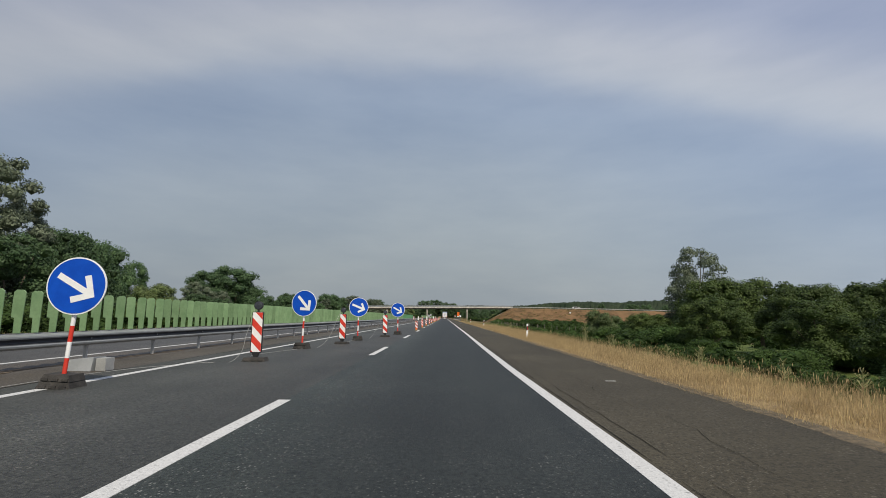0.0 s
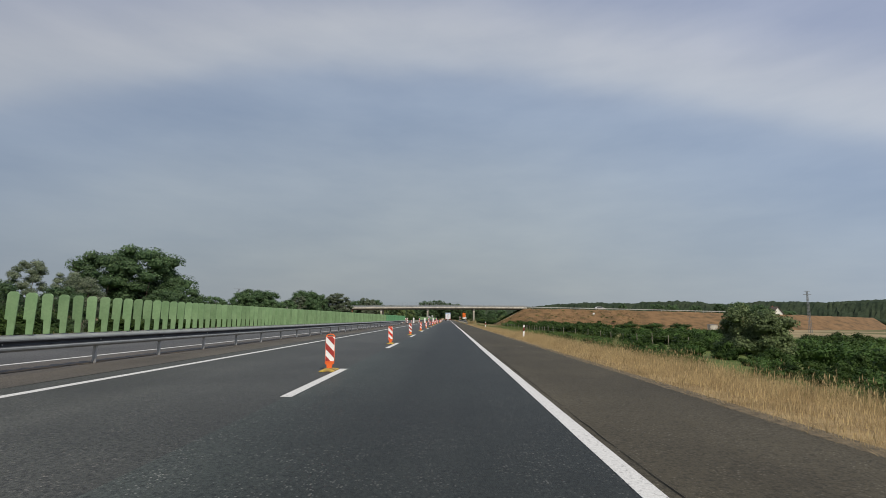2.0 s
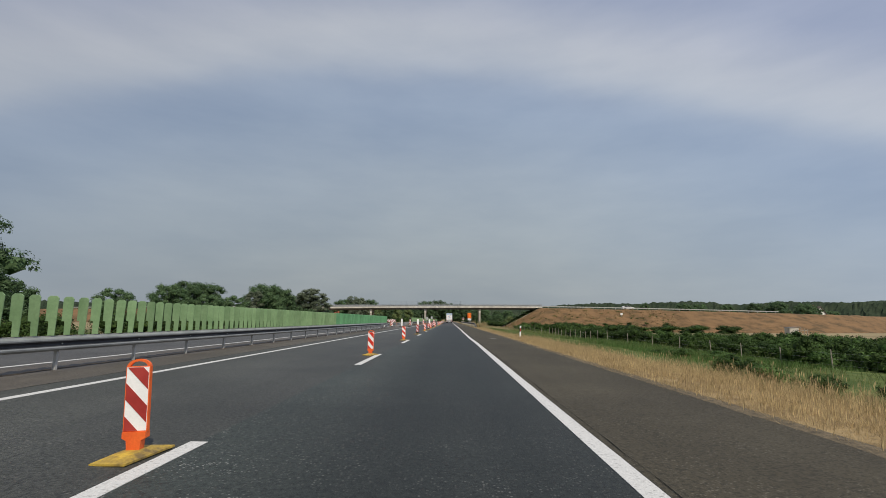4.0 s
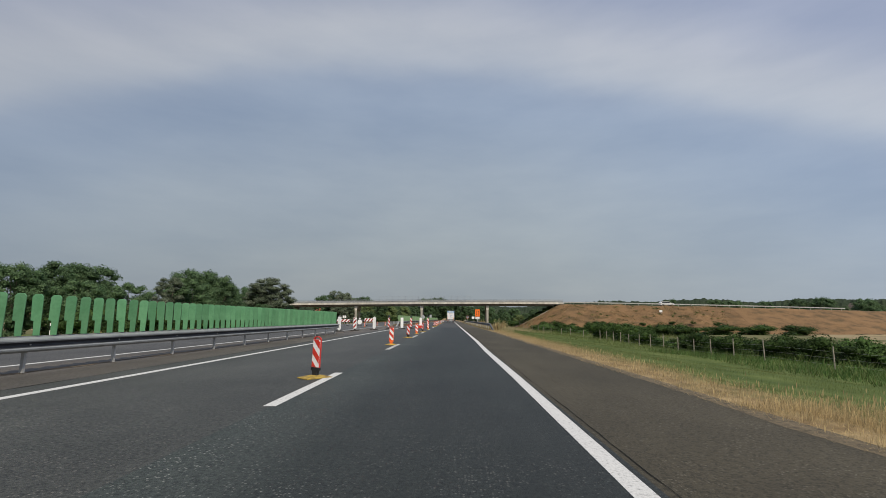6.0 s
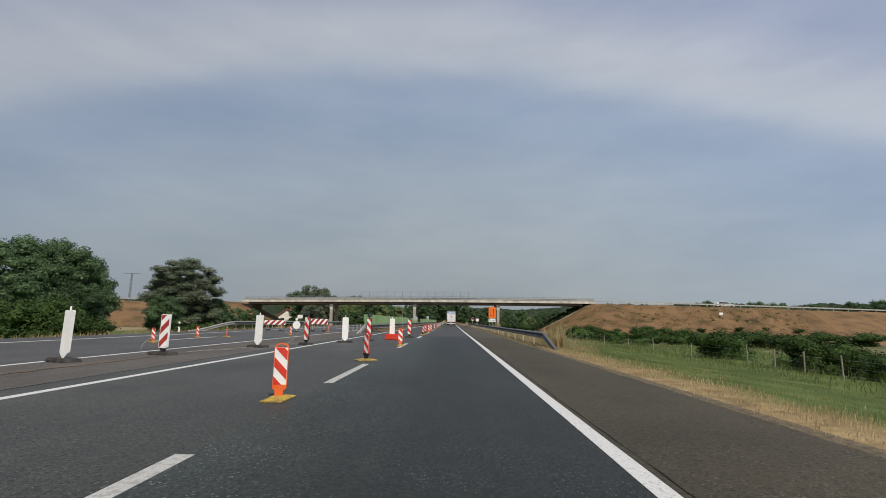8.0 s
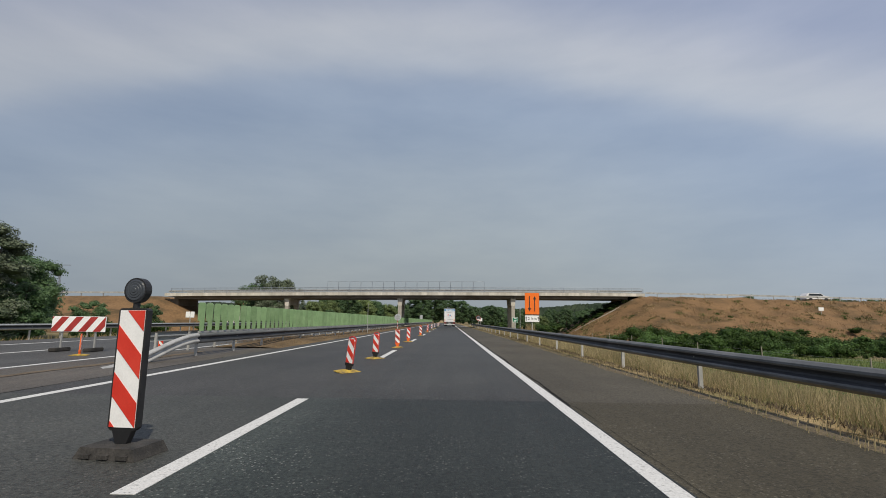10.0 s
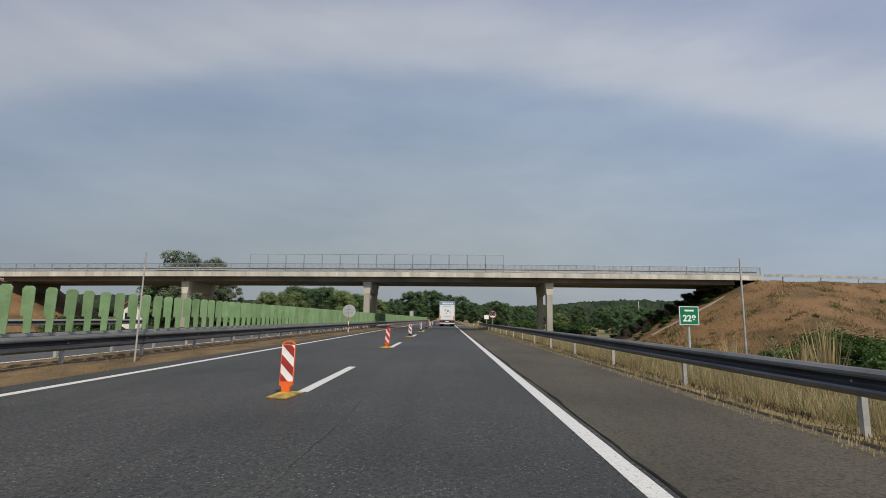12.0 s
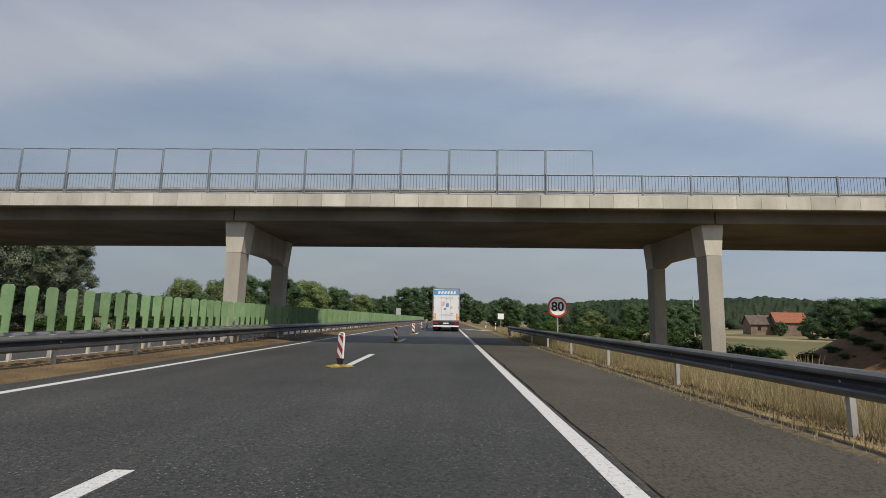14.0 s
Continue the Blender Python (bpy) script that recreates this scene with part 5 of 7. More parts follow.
# ---- the lorry ----
def lorry(at):
    t = thing("lorry", "white box semi-trailer lorry with blue headed rear doors", "lorry", at)
    hw, z0, z1 = 1.275, 0.98, 4.0
    bm = bmesh.new()
    box(bm, -hw, hw, 0.06, 13.6, z0, z1, 0.02)
    part("trailer_box", bm, "truck_white", t, "white trailer box")
    bm = bmesh.new()
    for x0, x1, za, zb in ((-hw, -hw + 0.09, z0 - 0.05, z1 + 0.02), (hw - 0.09, hw, z0 - 0.05, z1 + 0.02), (-hw + 0.09, hw - 0.09, z1 - 0.08, z1 + 0.02), (-hw + 0.09, hw - 0.09, z0 - 0.05, z0 + 0.06)):
        box(bm, x0, x1, 0.0, 0.058, za, zb)
    part("rear_frame", bm, "truck_grey", t, "grey metal rear frame")
    for s in (-1, 1):
        bm = bmesh.new()
        a, b = sorted((s * 0.008, s * (hw - 0.095)))
        box(bm, a, b, 0.015, 0.055, z0 + 0.065, z1 - 0.085, 0.008)
        d = part("door", bm, "truck_white", t, "white rear door leaf")
        bm = bmesh.new()
        box(bm, a + 0.004, b - 0.004, 0.010, 0.0145, z1 - 0.62, z1 - 0.14)
        part("header", bm, "truck_blue", d, "blue printed band")
        bm = bmesh.new()
        x = s * 0.42
        tube(bm, (x, -0.005, z0 + 0.1), (x, -0.005, z1 - 0.12), 0.014, seg=8)
        box(bm, x - 0.03, x + 0.03, -0.03, 0.012, z0 + 0.55, z0 + 0.63)
        part("lock_rod", bm, "truck_white", d, "door locking rod")
        bm = bmesh.new()
        x = s * 1.02
        box(bm, x - 0.075, x + 0.075, 0.008, 0.0145, z0 + 0.12, z0 + 0.70)
        part("reflector_strip", bm, "amber", d, "amber reflective strip")
        for zh in (0.3, 1.2, 2.1, 2.8):
            bm = bmesh.new()
            box(bm, s * (hw - 0.11) - 0.04, s * (hw - 0.11) + 0.04, -0.012, 0.014, z0 + zh, z0 + zh + 0.09)
            part("hinge", bm, "truck_grey", d)
    bm = bmesh.new()
    for i in range(6):
        x = -0.80 + i * 0.29
        prism(bm, [(x, z1 - 0.50), (x + 0.20, z1 - 0.50), (x + 0.26, z1 - 0.26), (x + 0.06, z1 - 0.26)], 0.004, 0.0095)
    part("emblem_bar", bm, "white", t, "white printed bars on the header")
    for x, z, w, h, mat, label in ((-0.46, 1.62, 0.34, 0.40, "pink", "faded red printed mark"), (-0.02, 1.74, 0.30, 0.36, "truck_blue", "blue printed mark"),
                                   (0.34, 1.92, 0.26, 0.30, "pink", "faded red printed mark"), (-0.22, 1.98, 0.22, 0.12, "navy", "navy printed mark")):
        bm = bmesh.new()
        prism(bm, [(x, z1 - z), (x + w * 0.8, z1 - z), (x + w, z1 - z + h * 0.55), (x + w * 0.85, z1 - z + h), (x + 0.06, z1 - z + h), (x - 0.02, z1 - z + h * 0.4)], 0.006, 0.0145)
        part("emblem", bm, mat, t, label)
    bm = bmesh.new()
    for k, (xa, xb, za) in enumerate(((-0.62, 0.62, 0.86), (-0.5, 0.7, 2.45), (0.36, 0.62, 2.3))):
        prism(bm, [(xa, z1 - za - 0.05), (xb, z1 - za - 0.05), (xb, z1 - za), (xa, z1 - za)], 0.007, 0.0146)
    part("print_bar", bm, "truck_grey", t, "grey printed bars")
    bm = bmesh.new()
    box(bm, -1.2, 1.2, -0.02, 0.10, 0.42, 0.56, 0.015)
    part("underrun_bar", bm, "white", t, "white underrun bar")
    bm = bmesh.new()
    box(bm, -1.22, 1.22, 0.02, 0.12, 0.62, 0.90, 0.01)
    lb = part("light_board", bm, "black", t, "dark light board")
    for s in (-1, 1):
        bm = bmesh.new()
        box(bm, s * 0.98 - 0.22, s * 0.98 + 0.22, 0.0, 0.018, 0.68, 0.84)
        part("tail_lamp", bm, "lamp_red", lb, "red tail lamp cluster")
        bm = bmesh.new()
        box(bm, s * 0.95 - 0.27, s * 0.95 + 0.27, 0.30, 0.32, 0.15, 0.88)
        part("mud_flap", bm, "black", t, "black mud flap")
    bm = bmesh.new()
    box(bm, -0.26, 0.26, 0.0, 0.018, 0.70, 0.81)
    part("blank_plate", bm, "white", lb, "white plate with grey bars")
    bm = bmesh.new()
    box(bm, -0.62, 0.62, 0.2, 12.5, 0.75, 0.965)
    part("chassis", bm, "black", t)
    bm = bmesh.new()
    tube(bm, (0, 0, 0), (0.62, 0, 0), 0.50, 0.50, seg=24)
    bmesh.ops.bevel(bm, geom=[e for e in bm.edges if abs(e.verts[0].co.x - e.verts[1].co.x) < 1e-4], offset=0.04, segments=2, affect="EDGES")
    wm = mesh_of(bm, "wheel")
    wm.materials.append(M["tyre"])
    for y in (1.6, 2.95, 4.3, 12.9, 16.2):
        for x in (-1.22, 0.60):
            part("wheel", wm, "tyre", t, "black lorry wheel", loc=(x, y, 0.5))
    bm = bmesh.new()
    box(bm, -1.24, 1.24, 14.4, 16.9, 0.9, 3.7, 0.08)
    part("cab", bm, "truck_white", t, "white tractor cab")
    for s in (-1, 1):
        bm = bmesh.new()
        box(bm, s * 1.40 - 0.10, s * 1.40 + 0.10, 16.3, 16.42, 2.2, 2.95, 0.02)
        box(bm, min(s * 1.24, s * 1.30), max(s * 1.24, s * 1.30), 16.34, 16.38, 2.3, 2.36)
        part("mirror", bm, "black", t, "black wing mirror")
    bm = bmesh.new()
    box(bm, -0.5, 0.5, 11.4, 15.0, 0.55, 0.74)
    part("tractor_frame", bm, "black", t)
    return t


lorry((-0.05, 280.2, 0.0))


def car(at, turn):
    t = thing("car", "white estate car on the embankment road", "car", at)
    side = [(-2.1, 0.35), (2.1, 0.35), (2.15, 0.70), (1.95, 0.88), (1.15, 0.95), (0.55, 1.40), (-1.65, 1.44), (-2.1, 0.95)]
    bm = bmesh.new()
    prism(bm, side, -0.85, 0.85)
    bmesh.ops.bevel(bm, geom=list(bm.edges), offset=0.06, segments=2, affect="EDGES")
    part("body", bm, "car_white", t, smooth=False)
    for s in (-1, 1):
        bm = bmesh.new()
        prism(bm, [(-1.70, 0.98), (0.92, 0.98), (0.50, 1.33), (-1.50, 1.37)], s * 0.853 - 0.004, s * 0.853 + 0.004)
        part("side_window", bm, "glass", t, "dark side windows")
        for x in (-1.35, 1.35):
            bm = bmesh.new()
            tube(bm, (x, s * 0.70, 0.32), (x, s * 0.87, 0.32), 0.32, seg=18)
            part("wheel", bm, "tyre", t)
    t.rotation_euler.z = turn
    return t


car((64.9, 257.8, 5.52), 0.0)


# ---- loose things at the closure ----
def cable(points, label):
    cu = bpy.data.curves.new("cable", "CURVE")
    cu.dimensions, cu.bevel_depth, cu.bevel_resolution = "3D", 0.004, 1
    sp = cu.splines.new("BEZIER")
    sp.bezier_points.add(len(points) - 1)
    for p, co in zip(sp.bezier_points, points):
        p.co = co
        p.handle_left_type = p.handle_right_type = "AUTO"
    cu.materials.append(M["cable"])
    tmp = new("cable", cu)
    me = bpy.data.meshes.new_from_object(tmp.evaluated_get(bpy.context.evaluated_depsgraph_get()))
    bpy.data.objects.remove(tmp)
    ob = new("cable", me)
    tagged(ob, label, "cable", group="lamp cables")


cable([(-5.02, 30.9, 1.36), (-5.12, 30.75, 0.75), (-5.3, 30.5, 0.06), (-5.9, 30.2, 0.012), (-6.7, 28.6, 0.012), (-7.0, 24.5, 0.012), (-7.3, 20.0, 0.012)], "thin white lamp cable lying on the asphalt")
cable([(-4.49, 38.9, 1.36), (-4.52, 38.2, 0.95), (-4.6, 37.4, 0.35), (-4.75, 36.5, 0.02), (-5.1, 35.2, 0.02), (-5.45, 33.8, 0.015), (-5.6, 32.4, 0.015), (-5.1, 31.2, 0.02)], "thin white lamp cable lying on the asphalt")
cable([(-3.61, 46.48, 1.36), (-3.72, 46.0, 0.95), (-3.9, 45.1, 0.35), (-4.05, 44.2, 0.02), (-4.3, 42.6, 0.015), (-4.5, 40.6, 0.015), (-4.5, 39.3, 0.02)], "thin white lamp cable lying on the asphalt")
cable([(-8.9, 156.4, 1.3), (-9.1, 156.0, 0.7), (-9.3, 155.6, 0.1), (-9.2, 155.8, 0.015), (-8.6, 158.4, 0.015), (-7.4, 161.4, 0.015)], "thin white lamp cable lying on the asphalt")
cable([(-6.5, 163.1, 1.35), (-6.75, 162.7, 0.7), (-7.1, 162.2, 0.1), (-7.5, 161.3, 0.015), (-8.6, 157.5, 0.015)], "thin white lamp cable lying on the asphalt")

t = thing("equipment_box", "pale metal box lying beside the guardrail", "box", (-7.46, 28.4, 0))
bm = bmesh.new()
prism(bm, [(-0.30, 0.0), (0.24, 0.0), (0.28, 0.28), (-0.26, 0.22)], -0.18, 0.18)
part("body", bm, "grey_sign", t)
bm = bmesh.new()
box(bm, 0.30, 0.50, -0.14, 0.14, 0.0, 0.26, 0.01)
part("bracket", bm, "galv_dull", t, "grey steel bracket")


# ---- trees and bushes ----
def leaf_cloud(seed, lobes, n, leaf, flat=0.75):
    """Crown: lobes of small three-cornered leaves round loose cores. lobes: (centre, radius)."""
    g = np.random.default_rng(seed)
    verts, faces = [], []
    total = sum(r * r for _, r in lobes)
    for c, r in lobes:
        k = max(30, int(n * r * r / total))
        d = g.normal(size=(k, 3))
        d /= np.linalg.norm(d, axis=1)[:, None]
        d[:, 2] = np.where(d[:, 2] < -0.35, -d[:, 2] * 0.5, d[:, 2])
        rad = r * (0.66 + 0.46 * g.random(k) ** 0.8)
        p = np.array(c) + d * rad[:, None] * np.array([1, 1, flat])
        nrm = d + g.normal(size=(k, 3)) * 0.46 + np.array([0, 0, 0.30])
        nrm /= np.linalg.norm(nrm, axis=1)[:, None]
        a = np.cross(nrm, g.normal(size=(k, 3)))
        a /= np.linalg.norm(a, axis=1)[:, None]
        b = np.cross(nrm, a)
        s = leaf * (0.5 + 0.9 * g.random(k))[:, None]
        base = len(verts)
        block = np.stack([p - a * s, p + a * s * 0.55 - b * s * 0.62, p + a * s * 0.45 + b * s * 0.62 + nrm * s * 0.15], axis=1).reshape(-1, 3)
        verts.extend(block.tolist())
        faces.extend([(base + 3 * i, base + 3 * i + 1, base + 3 * i + 2) for i in range(k)])
    return verts, faces


def core_blobs(lobes, verts, faces, seed, flat=0.75, shrink=0.66):
    bm = bmesh.new()
    bmesh.ops.create_icosphere(bm, subdivisions=1, radius=1)
    ico_v = [tuple(v.co) for v in bm.verts]
    ico_f = [tuple(v.index for v in f.verts) for f in bm.faces]
    bm.free()
    g = random.Random(seed)
    for c, r in lobes:
        base = len(verts)
        for v in ico_v:
            k = r * shrink * g.uniform(0.8, 1.12)
            verts.append((c[0] + v[0] * k, c[1] + v[1] * k, c[2] + v[2] * k * flat))
        faces.extend([tuple(base + i for i in f) for f in ico_f])


def crown_mesh(seed, lobes, n, leaf, mat, flat=0.8, core=True):
    verts, faces = leaf_cloud(seed, lobes, n, leaf, flat)
    if core:
        core_blobs(lobes, verts, faces, seed, flat)
    me = bpy.data.meshes.new("crown")
    me.from_pydata(verts, [], faces)
    me.materials.append(M[mat])
    return me


def tree(label, seed, height, width, mat, n=5200, leaf=0.30, low=0.12, shape="round", lobes_n=26, group="trees beside the motorway", core=True):
    """A tapered trunk with limbs, and a crown with an uneven outline; the crown reaches down to low * height."""
    g = random.Random(seed)
    t = thing("tree", label, "tree", group=group)
    lobes = []
    for i in range(lobes_n):
        h = low + (1 - low) * (i + 0.5) / lobes_n
        if shape == "round":
            w = math.sqrt(max(0.05, 1 - ((h - 0.55) / 0.5) ** 2))
        elif shape == "cone":
            w = 1.05 - h * 0.85
        else:
            w = 0.55 + 0.45 * math.sin(h * 3.0)
        a = i * 2.4 + g.uniform(-0.4, 0.4)
        d = width / 2 * w * math.sqrt(g.uniform(0.12, 0.80))
        r = width * g.uniform(0.105, 0.175) * (0.6 + 0.4 * w)
        lobes.append(((d * math.cos(a), d * math.sin(a), h * height - r * 0.3), r))
    bm = bmesh.new()
    tr = 0.022 * height + 0.05
    tube(bm, (0, 0, -0.6), (0.05 * height * g.uniform(-0.4, 0.4), 0, height * 0.45), tr, tr * 0.55, seg=8)
    for i in range(6):
        c, r = lobes[g.randrange(len(lobes) // 3, len(lobes))]
        tube(bm, (0, 0, height * g.uniform(0.15, 0.42)), c, tr * 0.40, tr * 0.10, seg=5)
    part("trunk", bm, "bark", t)
    part("crown", crown_mesh(seed, lobes, n, leaf, mat, core=core), mat, t)
    return t


def bush(label, seed, height, width, mat, n=2600, leaf=0.16, lobes_n=14, lobe=1.0):
    g = random.Random(seed)
    t = thing("bush", label, "bush", group="bushes on the slope")
    lobes = []
    for i in range(lobes_n):
        a, d = g.uniform(0, math.tau), width / 2 * math.sqrt(g.random()) * 0.8
        r = lobe * g.uniform(0.20, 0.34) * min(width, height * 1.6) * (1.1 - d / width)
        lobes.append(((d * math.cos(a), d * math.sin(a), max(0.1, height * g.uniform(0.25, 0.95) * (1.05 - 0.9 * d / width) - r * 0.6)), r))
    bm = bmesh.new()
    for i in range(5):
        c, r = lobes[i]
        tube(bm, (c[0] * 0.2, c[1] * 0.2, -0.4), c, 0.04, 0.012, seg=5)
    part("stem", bm, "bark", t)
    part("crown", crown_mesh(seed, lobes, n, leaf, mat, 0.85), mat, t)
    return t


def spot(x, y, s=1.0, turn=0.0, sz=None, sink=0.0):
    return Matrix.LocRotScale((x, y, ground_z(x, y) - sink), Euler((0, 0, turn)), (s, s, sz or s))


oak = tree("broad dark green deciduous tree in full leaf", 11, 10.0, 9.5, "leaf", n=20000, leaf=0.145, low=0.08, lobes_n=64)
ash = tree("leafy green tree with loose uneven crown", 12, 10.0, 8.0, "leaf", n=18000, leaf=0.145, low=0.05, shape="tall", lobes_n=56)
poplar = tree("tall silvery poplar with glinting leaves", 13, 12.0, 7.0, "leaf_grey", n=26000, leaf=0.105, low=0.06, shape="tall", lobes_n=46)
maple = tree("rounded green tree with lower skirt of leaves", 14, 8.0, 7.5, "leaf", n=16000, leaf=0.135, low=0.02, shape="round", lobes_n=48)
willow = tree("light green willow, wide and low", 15, 8.0, 9.0, "leaf_light", n=17000, leaf=0.14, low=0.02, lobes_n=50)
airy = tree("slender tree with thin airy grey-green crown", 16, 10.0, 7.0, "leaf_grey", n=15000, leaf=0.115, low=0.10, shape="round", lobes_n=40, core=False)
hedge = tree("dark green spreading tree with deep shade beneath", 17, 6.5, 7.5, "leaf_hedge", n=26000, leaf=0.1, low=0.30, lobes_n=34)
SOURCE = {"hedge": hedge, "oak": oak, "ash": ash, "poplar": poplar, "maple": maple, "willow": willow, "airy": airy}
USED = set()
turner = random.Random(3)


def plant(kind, x, y, top, wide=1.0):
    """A tree of that kind whose tip stands at the height top."""
    base = {"oak": 10.0, "ash": 10.0, "poplar": 12.0, "maple": 8.0, "willow": 8.0, "airy": 10.0, "hedge": 6.5}[kind] * 1.08
    sz = (top - ground_z(x, y)) / base
    m = spot(x, y, sz * wide, turner.uniform(0, 6.28), sz)
    if kind in USED:
        k = SOURCE[kind].scale
        copy_thing(SOURCE[kind], m @ Matrix.Diagonal((1 / k[0], 1 / k[1], 1 / k[2], 1)))
    else:
        USED.add(kind)
        SOURCE[kind].matrix_basis = m


# left side, before the crossover
for row in [("poplar", -41, 61, 16.6, 0.8), ("poplar", -44, 58, 15.0), ("poplar", -41.5, 64.5, 13.6, 0.65), ("ash", -40, 68, 10.4, 0.8), ("oak", -41.3, 75, 10.3, 0.72), ("oak", -43, 72, 10.4, 0.9), ("maple", -36, 58, 8),
            ("maple", -35, 64, 7.0), ("maple", -38, 71, 6.3, 0.8), ("ash", -46, 89, 9.3, 0.55), ("poplar", -41, 96.5, 6.9, 0.95), ("poplar", -38.5, 84, 5.6, 1.0), ("poplar", -43, 104, 6.4, 1.0), ("airy", -38, 100, 5.5),
            ("oak", -46, 122, 12.0, 1.1), ("oak", -44.6, 124, 9.4, 0.75), ("oak", -49, 118, 10.5), ("maple", -40.5, 124, 4.8), ("maple", -37, 118, 5.5), ("maple", -49, 151, 5.6), ("maple", -36, 111, 4.6), ("maple", -34, 92, 3.8), ("maple", -34, 85, 4.2), ("willow", -36, 78, 5.0), ("maple", -33, 46, 6.0), ("ash", -44, 50, 14),
            ("oak", -48, 163, 7.2, 0.9), ("oak", -45.9, 170.7, 8.1), ("ash", -50, 172, 8.5), ("maple", -40.3, 171, 5.6), ("maple", -42.5, 166, 5.6),
            ("poplar", -39.3, 177.5, 7.1, 1.1), ("oak", -40.7, 187, 9.2), ("oak", -38.5, 190, 8.0, 0.75), ("ash", -36.8, 186, 8.1, 0.85), ("maple", -36.6, 189, 6.2, 0.85), ("maple", -37.5, 181, 6.8), ("maple", -32.8, 183.6, 4.2, 0.9),
            ("poplar", -35.3, 204.2, 9.5, 1.55), ("poplar", -37.3, 205, 8.5, 1.4), ("poplar", -33.3, 204.6, 7.6, 1.35), ("maple", -32.5, 207, 4.0), ("maple", -34, 198, 3.8),
            ("ash", -49.5, 225, 8.8, 0.8), ("oak", -46, 222, 8.0), ("maple", -33, 215, 2.8), ("maple", -36, 228, 3.0)]:
    plant(*row)
# past the overpass, left
for row in [("airy", -38.0, 270.5, 10.9), ("airy", -35.8, 271.5, 9.6, 0.7), ("maple", -40, 272, 8.2), ("poplar", -36, 276, 10.4), ("poplar", -33.6, 277, 8.4, 0.85), ("poplar", -40, 284, 10.4), ("oak", -58, 430, 16), ("oak", -66, 440, 15.4), ("oak", -44, 281, 9.8), ("maple", -32, 283, 3.6), ("maple", -31, 296, 4.0),
            ("willow", -37.7, 303.5, 6.5, 0.8), ("willow", -35, 311, 7.0), ("oak", -36, 318, 8.8), ("oak", -33, 328, 9.0), ("willow", -30, 338, 9.0), ("oak", -34, 348, 9.4), ("ash", -30, 358, 9.2), ("oak", -31, 372, 9.4), ("willow", -27, 384, 8.6),
            ("maple", -26, 396, 8.0), ("oak", -25, 412, 8.6), ("maple", -24, 428, 8.2), ("oak", -30, 440, 9), ("maple", -40, 330, 6.4)]:
    plant(*row)
# closing the far end of the road
for row in [("oak", -19, 470, 17.0, 1.1), ("oak", -9, 478, 18.0), ("ash", 0, 486, 16), ("oak", 7, 480, 15.0), ("maple", -28, 462, 12), ("maple", -36, 468, 10), ("maple", 15, 490, 12.0), ("ash", 24, 470, 11.5),
            ("maple", 20, 404, 9.5), ("oak", 24, 412, 9.0), ("maple", 16, 398, 6.5), ("maple", 34, 430, 8.5), ("oak", 44, 450, 9.5), ("maple", 56, 440, 9.0), ("oak", 68, 455, 10.0), ("ash", 80, 450, 10.2), ("oak", 94, 462, 11),
            ("maple", 30, 380, 5.5), ("maple", 40, 372, 5.0), ("maple", 26, 362, 4.5), ("maple", 22, 350, 3.4), ("willow", 33, 346, 3.8), ("maple", 50, 395, 6.5), ("oak", 62, 400, 7.5),
            ("oak", 93, 352, 8.4, 1.2), ("oak", 100, 350, 8.6, 1.2), ("ash", 109, 356, 8.2), ("oak", 122, 352, 8.6), ("maple", 87, 352, 3.6), ("oak", 132, 360, 9), ("maple", 64, 356, 6.0), ("oak", 57, 350, 6.8), ("maple", 50, 340, 5.4),
            ("oak", 144, 365, 9), ("oak", 158, 372, 9.5), ("ash", 45, 336, 5.2), ("maple", 108, 394, 2.6), ("maple", 115, 393, 2.2), ("maple", 126, 398, 3.0)]:
    plant(*row)
# right side
for row in [("airy", 24.2, 64.8, 8.9, 0.85), ("airy", 23.4, 66.0, 7.2, 0.75), ("hedge", 18.8, 64.0, 1.9, 1.3), ("hedge", 21.5, 67.5, 1.8, 1.3), ("hedge", 22.5, 58.5, 4.9), ("hedge", 27.0, 60.0, 5.0), ("hedge", 32.5, 61.0, 4.7), ("hedge", 36.5, 60.0, 4.6), ("hedge", 18.8, 52.5, 2.9, 1.1), ("hedge", 24.0, 51.0, 3.8), ("hedge", 29.5, 50.5, 4.4), ("hedge", 20.0, 44.5, 2.6, 1.1), ("hedge", 25.5, 42.0, 3.7), ("hedge", 18.0, 37.0, 1.9, 1.2), ("hedge", 22.5, 35.0, 3.0, 1.1), ("hedge", 16.5, 30.5, 1.4, 1.3), ("oak", 104, 341, 12.2, 0.5), ("oak", 124, 340, 12.0, 0.9), ("ash", 135, 344, 12.0, 1.0), ("oak", 147, 340, 11.6, 0.7), ("oak", 161, 338, 12.6, 0.8), ("oak", 174, 340, 13.6, 0.9), ("ash", 150, 300, 8), ("maple", 156, 296, 11, 0.9), ("maple", 164, 303, 10.5, 0.9), ("oak", 186, 352, 9), ("ash", 176, 350, 7.5), ("oak", 205, 345, 9)]:
    plant(*row)

